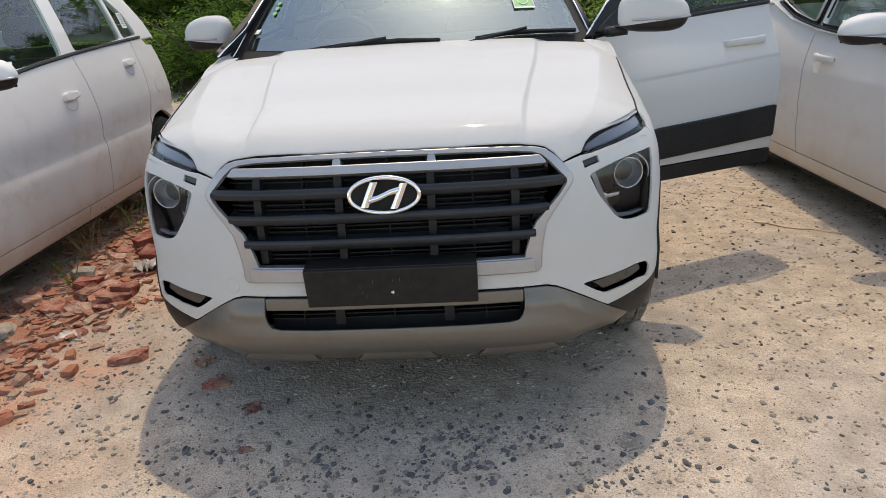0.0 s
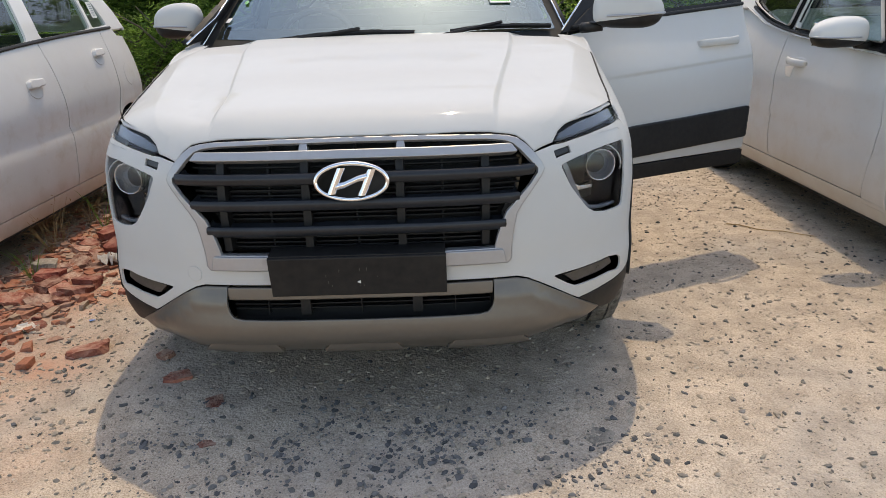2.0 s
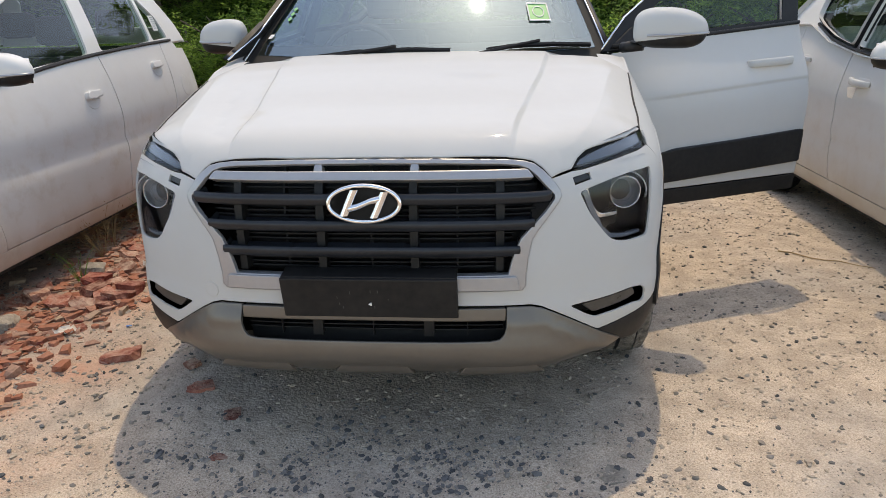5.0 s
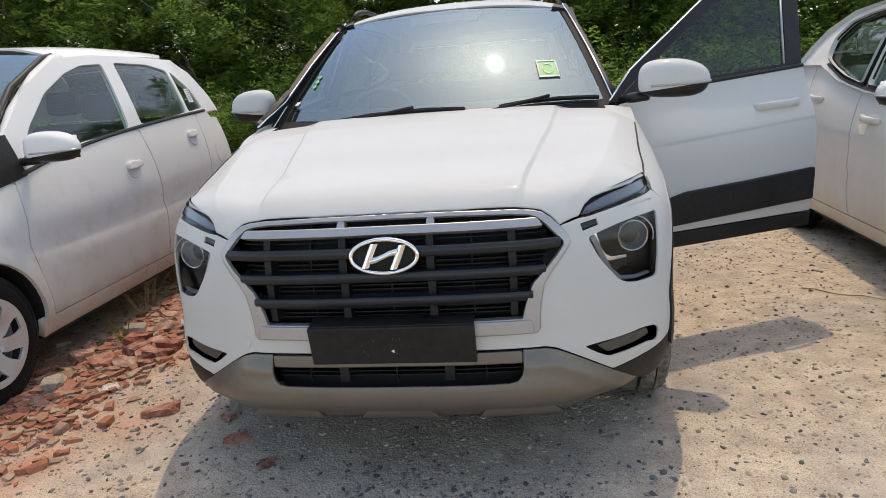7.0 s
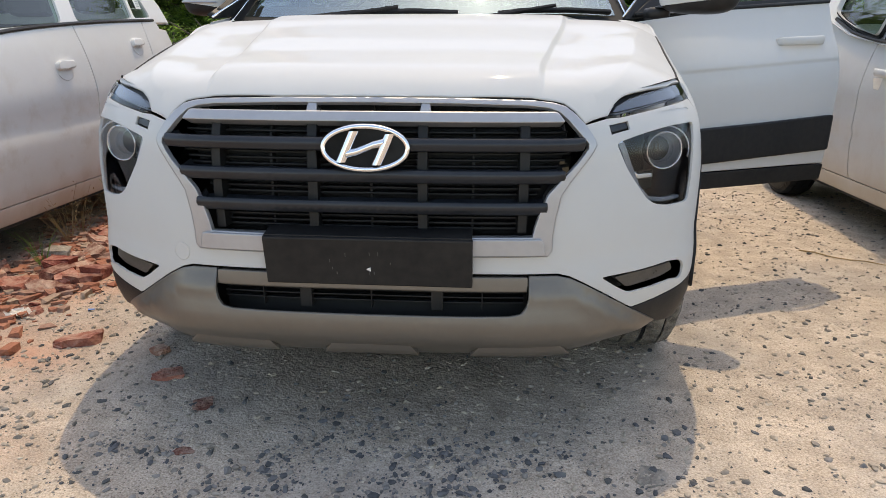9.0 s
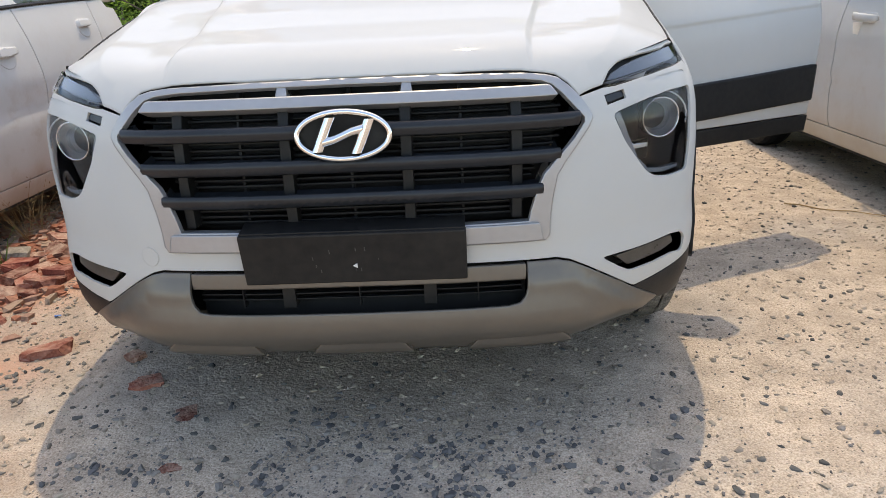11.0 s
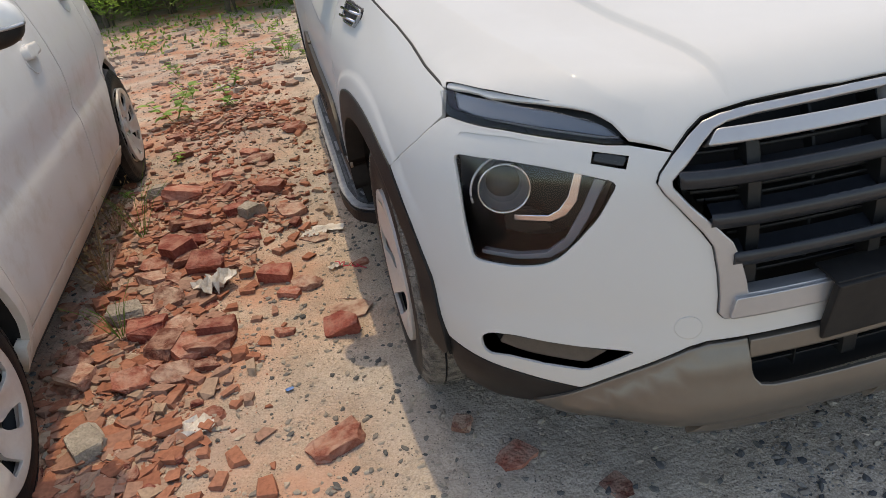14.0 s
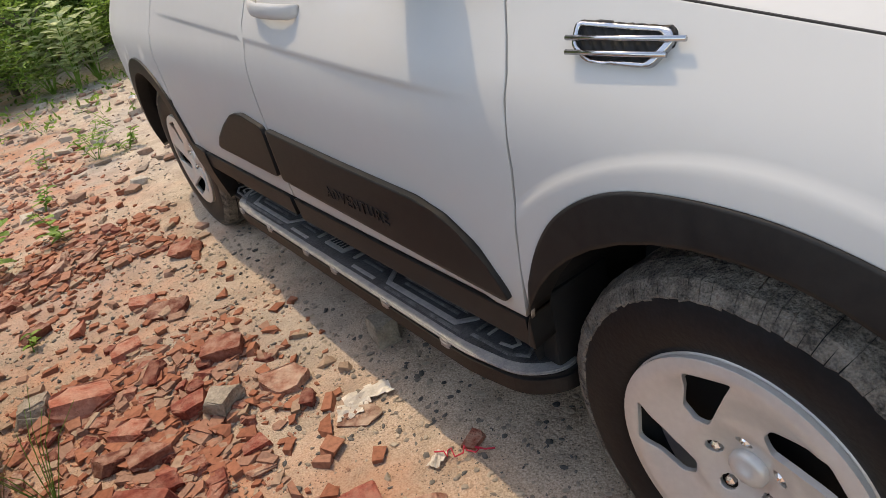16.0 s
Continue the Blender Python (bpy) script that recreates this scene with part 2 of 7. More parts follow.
def panel(outline, skin, holes=(), step=0.035, thick=0.012, edge=0.004, roll=0.7, lines=()):
    """A sheet cut to an outline in the two coordinates of a skin (a function to 3D), with cut-outs, a turned edge and the skin's own smooth normals."""
    loops, edges, pts = [dense(outline, step)] + [dense(h, step) for h in holes], [], []
    for lp in loops:
        k = len(pts)
        pts += lp
        edges += [(k + i, k + (i + 1) % len(lp)) for i in range(len(lp))]
    rim = len(pts)
    poly, cuts = np.array(loops[0]), [np.array(h) for h in loops[1:]]
    lo, hi = poly.min(0), poly.max(0)
    base = np.array(pts)
    gx, gy = np.meshgrid(np.arange(lo[0] + step / 2, hi[0], step), np.arange(lo[1] + step / 2, hi[1], step))
    grid = np.stack((gx.ravel(), gy.ravel()), 1)
    def keep_mask(p, gap):
        ok = inside(p, poly)
        for c in cuts:
            ok &= ~inside(p, c)
        for i in range(0, rim, 400):
            if len(p):
                ok &= (np.linalg.norm(p[:, None] - base[None, i:i + 400], axis=2) > gap).all(1)
        return ok
    rings, near = [], np.zeros((0, 2))
    for lp in loops:  # a second line of points just inside each edge, joined up so that the turned edge stays narrow
        a = np.array(lp)
        d = np.roll(a, -1, 0) - np.roll(a, 1, 0)
        d /= np.maximum(np.linalg.norm(d, axis=1), 1e-9)[:, None]
        for sgn in (1, -1):
            r = a + sgn * edge * np.stack((-d[:, 1], d[:, 0]), 1)
            kept = keep_mask(r, edge * .8)
            if not kept.any():
                continue
            index = np.cumsum(kept) - 1 + rim + len(near)
            mids = (r + np.roll(r, -1, 0)) / 2
            fine = kept & np.roll(kept, -1) & keep_mask(mids, edge * .5)
            edges += [(int(index[i]), int(index[(i + 1) % len(r)])) for i in range(len(r)) if fine[i]]
            near = np.concatenate((near, r[kept]))
    grid = grid[keep_mask(grid, step * .45)]
    for ln in lines:  # lines that the sheet is folded along
        a = np.array(ln)
        a = a[inside(a, poly)]
        if len(grid):
            grid = grid[(np.linalg.norm(grid[:, None] - a[None], axis=2) > step * .3).all(1)]
        k = len(base) + len(near)
        edges += [(k + i, k + i + 1) for i in range(len(a) - 1)]
        near = np.concatenate((near, a))
    all_pts = [Vector(p) for p in np.concatenate((base, near, grid))]
    from_cdt = mathutils_cdt(all_pts, edges, [], 0, 1e-6, True)
    verts, faces, orig = from_cdt[0], from_cdt[2], from_cdt[3]
    v2 = np.array([tuple(v) for v in verts])
    mid = np.array([np.mean([v2[i] for i in f], axis=0) for f in faces]).reshape(-1, 2)
    v2 = v2.reshape(-1, 2)
    keep = inside(mid, poly)
    for c in cuts:
        keep &= ~inside(mid, c)
    faces = [f for f, k in zip(faces, keep) if k]
    e = 0.002
    place, normal = [], []
    for a, b in v2:
        p = Vector(skin(a, b))
        n = (Vector(skin(a + e, b)) - Vector(skin(a - e, b))).cross(Vector(skin(a, b + e)) - Vector(skin(a, b - e)))
        place.append(p)
        normal.append(n.normalized() if n.length > 1e-12 else Vector((0, 0, 1)))
    count = {}
    for f in faces:
        for i in range(len(f)):
            a, b = f[i], f[(i + 1) % len(f)]
            count[(a, b)] = 1
    border = [(a, b) for a, b in count if (b, a) not in count]
    out = {}
    for a, b in border:
        d = (place[b] - place[a]).normalized()
        for i in (a, b):
            out[i] = out.get(i, Vector()) + d.cross(normal[i])
    shade = [(n + roll * out[i].normalized()).normalized() if i in out and out[i].length > 1e-9 else n for i, n in enumerate(normal)]
    vs, fs, loop_n = [tuple(p) for p in place], [], []
    for f in faces:
        fs.append(tuple(f))
        loop_n += [tuple(shade[i]) for i in f]
    back, top = {}, {}
    for a, b in border:
        for i in (a, b):
            if i not in back:
                back[i], top[i] = len(vs), len(vs) + 1
                vs += [tuple(place[i] - normal[i] * thick), tuple(place[i])]
        fs.append((top[b], top[a], back[a], back[b]))
        o = {i: (out[i].normalized() if out[i].length > 1e-9 else normal[i]) for i in (a, b)}
        loop_n += [tuple(o[b]), tuple(o[a]), tuple(o[a]), tuple(o[b])]
    me = bpy.data.meshes.new("panel")
    me.from_pydata(vs, [], fs)
    me.shade_smooth()
    me.normals_split_custom_set(loop_n)
    return me


from mathutils import geometry

mathutils_cdt = geometry.delaunay_2d_cdt


def mirror2(half):
    """A closed outline from its right half, which runs from the middle line round to the middle line."""
    return list(half) + [(-x, z) for x, z in reversed(half) if abs(x) > 1e-6]

def smooth(a, b, t):
    t = min(1.0, max(0.0, (t - a) / (b - a)))
    return t * t * (3 - 2 * t)
def lookup(table, v):
    """Piecewise cubic (monotone-ish Hermite) through (v, value) pairs."""
    if v <= table[0][0]: return table[0][1]
    if v >= table[-1][0]: return table[-1][1]
    for i in range(len(table) - 1):
        if v <= table[i + 1][0]: break
    (x0, y0), (x1, y1) = table[i], table[i + 1]
    m = (y1 - y0) / (x1 - x0)
    def slope(j):
        if j <= 0 or j >= len(table) - 1: return None
        a = (table[j][1] - table[j - 1][1]) / (table[j][0] - table[j - 1][0])
        b = (table[j + 1][1] - table[j][1]) / (table[j + 1][0] - table[j][0])
        return 0.0 if a * b <= 0 else 2 * a * b / (a + b)
    d0, d1 = slope(i), slope(i + 1)
    d0 = m if d0 is None else d0
    d1 = m if d1 is None else d1
    h = x1 - x0; t = (v - x0) / h
    return ((2*t**3 - 3*t**2 + 1) * y0 + (t**3 - 2*t**2 + t) * h * d0 + (-2*t**3 + 3*t**2) * y1 + (t**3 - t**2) * h * d1)
def catmull(points, per=12):
    out = []
    n = len(points)
    for i in range(n - 1):
        p0 = points[i - 1] if i else (-points[1][0], points[1][1])
        p1, p2 = points[i], points[i + 1]
        p3 = points[i + 2] if i + 2 < n else (-points[i][0], points[i][1])
        for k in range(per):
            t = k / per
            out.append(tuple(0.5 * (2*p1[j] + (p2[j]-p0[j])*t + (2*p0[j]-5*p1[j]+4*p2[j]-p3[j])*t*t + (3*p1[j]-p0[j]-3*p2[j]+p3[j])*t**3) for j in (0, 1)))
    out.append(points[-1])
    return out
class Shell:
    """The skin of a car's flanks, nose and tail: a plan outline, drawn in at each height. s: metres along the outline from the nose."""
    def __init__(self, plan, nose, flank):
        self.line = catmull(plan)
        self.at = [0.0]
        for a, b in zip(self.line, self.line[1:]): self.at.append(self.at[-1] + math.dist(a, b))
        self.length, self.nose, self.flank = self.at[-1], nose, flank
        self.cache = {}
    def plan(self, s):
        s = min(max(s, 0.0), self.length - 1e-6)
        lo, hi = 0, len(self.at) - 1
        while hi - lo > 1:
            m = (lo + hi) // 2
            if self.at[m] <= s: lo = m
            else: hi = m
        k = (s - self.at[lo]) / (self.at[hi] - self.at[lo])
        a, b = self.line[lo], self.line[hi]
        def tan(i):
            p, q = self.line[max(i-1, 0)], self.line[min(i+1, len(self.line)-1)]
            if i == 0 or i == len(self.line) - 1: return (1.0, 0.0) if i == 0 else (-1.0, 0.0)
            d = math.dist(p, q); return ((q[0]-p[0])/d, (q[1]-p[1])/d)
        ta, tb = tan(lo), tan(hi)
        tx, ty = ta[0]+(tb[0]-ta[0])*k, ta[1]+(tb[1]-ta[1])*k
        d = math.hypot(tx, ty)
        return a[0]+(b[0]-a[0])*k, a[1]+(b[1]-a[1])*k, ty/d, -tx/d
    def __call__(self, s, z, lift=0.0):
        sign = -1.0 if s < 0 else 1.0
        x, y, nx, ny = self.plan(abs(s))
        w = smooth(0.25, 1.15, y)
        draw = (1-w)*lookup(self.nose, z) + w*lookup(self.flank, z) - lift
        return (sign*(x - nx*draw), y - ny*draw, z)
    def find(self, axis, v, z):
        """s at which the skin at height z has this x (nose) or y (flank)."""
        lo, hi = (0.0, self.length*0.24) if axis == 0 else (0.3, self.length*0.8)
        for _ in range(40):
            m = (lo+hi)/2
            if self(m, z)[axis] < v: lo = m
            else: hi = m
        return (lo+hi)/2

# ---- the car in the middle ----
HERO = Shell([(0, -.015), (.25, -.012), (.44, .012), (.57, .078), (.69, .158), (.777, .252), (.832, .40), (.865, .60), (.883, .85), (.892, 1.3), (.894, 2.3), (.888, 3.3), (.858, 3.85), (.78, 4.13), (.5, 4.25), (0, 4.29)],
             [(.18, .10), (.24, .035), (.28, .008), (.34, -.008), (.42, -.008), (.50, 0), (.62, 0), (.72, .006), (.78, .020), (.83, .045), (.87, .075), (.92, .12), (1.0, .2)],
             [(.18, .06), (.30, .03), (.42, .006), (.55, 0), (.72, 0), (.80, .002), (.86, .012), (.93, .042), (.99, .072), (1.06, .102), (1.12, .125), (1.16, .14)])
HUB_F, HUB_R, HUB_Z, TYRE_R = 0.765, 3.375, 0.332, 0.336
PI = math.pi


def nose(pts):
    """Outline given as x and height on the nose, to the shell's coordinates."""
    return [(math.copysign(HERO.find(0, abs(x), z), x) if abs(x) > 1e-6 else 0.0, z) for x, z in pts]


def flank(pts, side, shell=None):
    """Outline given as y and height on a flank; side is 1 or -1."""
    shell = shell or HERO
    return [(side * shell.find(1, y, z), z) for y, z in pts]


def arc(cy, cz, r, a0, a1, n=16):
    return [(cy + r * math.cos(radians(a0 + (a1 - a0) * k / n)), cz + r * math.sin(radians(a0 + (a1 - a0) * k / n))) for k in range(n + 1)]


def eased(pts, rounds=2):
    """A line with its corners cut, twice over, between the same ends."""
    for _ in range(rounds):
        out = [pts[0]]
        for a, b in zip(pts, pts[1:]):
            out += [(a[0] * .75 + b[0] * .25, a[1] * .75 + b[1] * .25), (a[0] * .25 + b[0] * .75, a[1] * .25 + b[1] * .75)]
        pts = out + [pts[-1]]
    return pts


def crease_z(y):
    """Height of the crease that rises along the doors."""
    return .868 + .055 * (y - 1.3)


def creases(s):
    return [flank([(y, crease_z(y) + o) for y in np.arange(1.14, 3.0, .04)], s, HERO) for o in (-.022, -.011, 0.0, .012)]


def swell(shell, hubs):
    """The skin with the crease that runs round above each wheel and the shoulder line."""
    def at(s, z):
        x, y, _ = shell(s, z)
        lift = 0.0
        for hy in hubs:
            r = math.hypot(y - hy, z - HUB_Z)
            lift = max(lift, 0.0045 * (1 - smooth(0.478, 0.496, r)) * smooth(.30, .46, y))
        over = z - crease_z(y)
        run = smooth(1.12, 1.45, y) * (1 - smooth(2.7, 3.1, y))
        lift += .009 * run * smooth(-.022, .0, over) * (1 - smooth(.01, .16, over))
        return shell(s, z, lift)
    return at


HERO_SKIN = swell(HERO, (HUB_F, HUB_R))


def lifted(h, shell=None):
    shell = shell or HERO
    return (lambda s, z: shell(s, z, h(s, z))) if callable(h) else (lambda s, z: shell(s, z, h))


def wheel(parent, x, y, z, side, radius, width, rim_r, design, label_rim):
    """A tyre with tread blocks and a wheel with its spokes, bolts and cap; the outer face looks to +x times side."""
    w = new("wheel")
    w.parent = parent
    w.matrix_basis = Matrix.Translation((x, y, z)) @ Matrix.Diagonal((side, 1, 1, 1)) if side > 0 else Matrix.Translation((x, y, z)) @ pose(0, 0, 0, 0, 0, 180)
    h = width / 2
    prof = [(-h * .8, rim_r - .01), (-h * .95, rim_r + .02), (-h, rim_r + .06), (-h * .97, radius - .040), (-h * .86, radius - .014), (-h * .6, radius - .004), (0, radius - .002), (h * .6, radius - .004), (h * .86, radius - .014), (h * .97, radius - .040), (h * 1.0, rim_r + .06), (h * .985, rim_r + .035), (h * .97, rim_r + .030), (h * .955, rim_r + .014), (h * .9, rim_r + .004), (h * .82, rim_r - .008), (h * .5, rim_r - .02)]
    tyre = part("tyre", lathe(prof, 96), RUBBER, w, "", True)
    rng = random.Random(5)
    bm, n = bmesh.new(), 112
    for k in range(n):
        a = 2 * PI * k / n
        for lane, (x0, x1) in enumerate(((-.97, -.55), (-.50, -.06), (.06, .50), (.55, .97))):
            off, cols = (lane % 2) * PI / n, []
            xs = ((x0, -.86, x1) if lane == 0 else (x0, .86, x1)) if lane in (0, 3) else (x0, (x0 + x1) / 2, x1)
            for xx in xs:
                end = abs(xx) > .95
                row = []
                for aa in (-.49, .46):
                    slant = .22 * (abs(xx) - .75) if lane in (0, 3) else .3 * xx
                    ang = a + off + (aa + slant + rng.uniform(-.05, .05)) * 2 * PI / n
                    rr = radius + .002 - (.012 if abs(xx) > .8 else 0) - (rng.uniform(.020, .029) if end else 0) + rng.uniform(-.001, .001)
                    row.append((xx * h * (1.012 if end else 1), ang, rr))
                cols.append(row)
            top = [[bm.verts.new((px, r * math.cos(g), r * math.sin(g))) for px, g, r in row] for row in cols]
            low = [[bm.verts.new((px * (.965 if abs(px) > .9 * h else 1), (r - .006) * math.cos(g), (r - .006) * math.sin(g))) for px, g, r in row] for row in cols]
            for i in range(2):
                bm.faces.new((top[i][0], top[i + 1][0], top[i + 1][1], top[i][1]))
                for j in (0, 1):
                    bm.faces.new((top[i][j], low[i][j], low[i + 1][j], top[i + 1][j]))
            for i in (0, 2):
                bm.faces.new((top[i][0], top[i][1], low[i][1], low[i][0]))
    part("tread", bm, TREAD if design == 5 else RUBBER, tyre, "dusty grey tread blocks" if design == 5 else "")
    part("brake_drum", lathe([(-h * .3, .01), (-h * .3, rim_r - .04), (h * .35, rim_r - .05), (h * .36, .01)], 32), DARK, w)
    part("rim_barrel", lathe([(-h * .8, rim_r - .006), (h * .4, rim_r - .014), (h * .88, rim_r + .004), (h * .92, rim_r - .004), (h * .84, rim_r - .014)], 48), ALLOY, w, "", True)
    def dish(a, b):
        r = math.hypot(a, b)
        bow = h * .55 + .022 * smooth(0.02, .09, r) + .018 * smooth(.09, rim_r, r) + h * .12
        ang = math.atan2(b, a)
        if design == 5:  # each blade of the cover stands proud on one side and falls away on the other
            turn = ((math.degrees(ang) - 32 - 5 - 240 * max(0, .176 - r)) / 72) % 1.0
            bow += .016 * (turn - .5) * smooth(.080, .115, r) * (1 - smooth(.150, .173, r))
            bow -= .004 * smooth(rim_r - .022, rim_r, r)
        else:
            bow += .006 * math.sin(design * ang + 14 * r) * smooth(.06, .1, r) * (1 - smooth(rim_r - .05, rim_r - .02, r))
        return (bow, a, b)
    holes = []
    for k in range(design):
        g = 2 * PI * k / design + (.82 if design == 5 else 0)
        if design == 5:
            g = radians(32 + 72 * k)
            holes.append(rounded([(r * math.cos(g + radians(d)), r * math.sin(g + radians(d))) for r, d in ((.178, 13), (.178, -13), (.119, 1), (.082, 25), (.099, 40), (.123, 37))], .007, 3))
            continue
        def at(r, da):
            return (r * math.cos(g + da), r * math.sin(g + da))
        w1 = 2 * PI / design
        q = rim_r / .212
        holes.append(rounded([at(.074 * q, .02 * w1), at(.115 * q, -.06 * w1), at(.182 * q, .10 * w1), at(.187 * q, .52 * w1), at(.125 * q, .30 * w1)], .010, 3))
    rim_out = [(rim_r * math.cos(2 * PI * k / 64), rim_r * math.sin(2 * PI * k / 64)) for k in range(64)]
    for k in range(5):
        g = 2 * PI * (k + .3) / 5
        c = (.054 * math.cos(g), .054 * math.sin(g))
        holes.append([(c[0] + .013 * math.cos(2 * PI * i / 10), c[1] + .013 * math.sin(2 * PI * i / 10)) for i in range(10)])
    rim = part("rim", panel(rim_out, dish, holes, .009 if design == 5 else .016, .010, .003), ALLOY, w, label_rim)
    cap = part("hub_cap", lathe([(h * .55 + .012, .0), (h * .55 + .03, .0), (h * .55 + .03, .022), (h * .55 + .024, .030), (h * .55, .031)], 24), ALLOY, rim, "", True)
    for k in range(5):
        g = 2 * PI * (k + .3) / 5
        b2 = lathe([(h * .55 - .01, 0.0), (h * .55 + .024, 0.0), (h * .55 + .026, .004), (h * .55 + .022, .0085), (h * .55 - .01, .009)], 6)
        bmesh.ops.translate(b2, verts=b2.verts, vec=(0, .054 * math.cos(g), .054 * math.sin(g)))
        part("wheel_nut", b2, CHROME, rim)
    return w


def tyre_well(parent, shell, hy, hz, r, side, depth=0.32):
    """The dark inside of a wheel arch."""
    bm = bmesh.new()
    prev = None
    for k in range(25):
        a = radians(-6 + 192 * k / 24)
        y, z = hy + r * math.cos(a), hz + r * math.sin(a)
        x1 = side * (abs(shell(shell.find(1, max(y, .33), max(z, .2)), max(z, .2))[0]) - .012)
        cur = (bm.verts.new((x1, y, z)), bm.verts.new((x1 - side * depth, y, z)))
        if prev:
            bm.faces.new((prev[0], prev[1], cur[1], cur[0]))
        prev = cur
    # the wall at its inner end
    c = bm.verts.new((prev[1].co.x, hy, hz))
    inner = [v for v in bm.verts if v is not c and abs(abs(v.co.x) - abs(prev[1].co.x)) < 0.06]
    inner.sort(key=lambda v: math.atan2(v.co.z - hz, v.co.y - hy))
    for a, b in zip(inner, inner[1:]):
        bm.faces.new((a, b, c))
    part("wheel_arch_liner", bm, DARK, parent)


def bonnet_height(shell, base, prof, flat=(9, 10)):
    """Height over the plan from the distance to the outline; the crown flattens between the two y of flat."""
    line = np.array(shell.line[:len(shell.line) // 2 + 30])
    a, b = line[:-1], line[1:]
    d = b - a
    dd = (d * d).sum(1)
    def at(x, y):
        p = np.array((abs(x), y))
        k = np.clip(((p - a) * d).sum(1) / dd, 0, 1)
        q = float(np.min(np.hypot(*(a + d * k[:, None] - p).T)))
        h = lookup(prof, q)
        if h > 0:
            h *= 1 - .6 * smooth(flat[0], flat[1], y)
        return (x, y, lookup(base, y) + h)
    return at


hero = thing("car", Matrix(), "white compact SUV with black grille and one open front door", "car")
SIDES = (-1, 1)

# nose: bumper, grille, lamps
FRAME_OUT = [(0, .849), (.20, .848), (.36, .844), (.405, .839), (.43, .832), (.453, .815), (.478, .79), (.498, .762), (.503, .748), (.495, .732), (.475, .706), (.445, .667), (.428, .64), (.418, .59), (.413, .545), (.413, .514), (.404, .502), (0, .499)]
FRAME_IN = [(0, .838), (.20, .837), (.35, .833), (.395, .828), (.418, .820), (.438, .803), (.463, .775), (.484, .752), (.484, .742), (.462, .712), (.424, .672), (.400, .645), (.385, .61), (.373, .57), (.368, .547), (0, .546)]
DRL = rounded([(.533, .806), (.547, .824), (.571, .838), (.618, .851), (.694, .864), (.735, .867), (.750, .866), (.757, .838), (.752, .832), (.693, .826), (.62, .815), (.56, .806)], 0.006, 3)
WASHER = [(.534, .787), (.580, .794), (.586, .776), (.541, .767)]
LAMP = rounded([(.553, .748), (.600, .760), (.645, .770), (.70, .778), (.766, .779), (.768, .73), (.768, .66), (.762, .588), (.703, .588), (.665, .596), (.640, .612), (.612, .648), (.583, .688)], 0.012, 3)
FOG = rounded([(.535, .438), (.621, .440), (.716, .446), (.752, .440), (.766, .425), (.766, .405), (.758, .388), (.728, .396), (.671, .391), (.609, .388), (.58, .405)], 0.01, 3)
SKID_TOP = [(.364, .457), (.429, .456), (.458, .448), (.491, .43), (.55, .391), (.613, .348)]


def bumper_outline():
    half = [(0, .4975), (.404, .4995), (.415, .513), (.415, .545), (.420, .59), (.430, .639), (.447, .6655), (.477, .7045), (.497, .7305), (.5055, .748), (.500, .763), (.480, .791), (.531, .8015), (.56, .802), (.62, .811), (.693, .822), (.756, .830)]
    low = [(.768, .372), (.70, .361), (.62, .349), (.613, .352), (.55, .395), (.491, .434), (.458, .452), (.429, .460), (0, .461)]
    right = nose(half) + flank([(.325, .824), (.345, .806), (.388, .767), (.44, .73), (.486, .697), (.445, .655), (.408, .60), (.352, .50), (.316, .40), (.306, .383)], 1) + nose(low)
    return right + [(-a, b) for a, b in reversed(right) if abs(a) > 1e-6]


holes = [h for s in SIDES for h in (nose([(s * x, z) for x, z in LAMP]), nose([(s * x, z) for x, z in WASHER]), nose([(s * x, z) for x, z in FOG]))]
bumper = part("front_bumper", panel(bumper_outline(), HERO_SKIN, holes, .028, .006, .002, .5), WHITE, hero)
for s in SIDES:
    ring = [(s * (.458 + r * math.cos(2 * PI * k / 28)), .488 + r * math.sin(2 * PI * k / 28)) for r in (.0215,) for k in range(28)]
    if s < 0:
        part("tow_hook_cover", panel(nose(ring), lifted(.0012), (), .02, .003, .0015, 0.9), WHITE, bumper, "round white tow hook cover")
part("grille_frame", panel(nose(mirror2(FRAME_OUT)), lifted(.006), [nose(mirror2(FRAME_IN))], .02, .012, .003, 1.0), SATIN, hero, "satin chrome grille surround")
grille = part("grille", panel(nose(mirror2([(0, .845), (.40, .835), (.48, .76), (.48, .735), (.41, .62), (.39, .53), (0, .53)])), lifted(-.085), (), .05, .01), DARK, hero, "black mesh grille")


def strip(x0, x1, z0, z1, lift, thick, name, mat, parent, r=.004, ends=0.0, label=""):
    o = rounded([(x0, z0), (x1, z0), (x1 + ends, z1), (x0 - ends, z1)], r, 3)
    return part(name, panel(nose(o), lifted(lift), (), .02, thick, .003, 1.2), mat, parent, label)


def half_width(z):
    return lookup([(.546, .364), (.57, .369), (.61, .381), (.645, .396), (.672, .420), (.712, .458), (.745, .48), (.775, .46), (.803, .434), (.82, .415)], z)


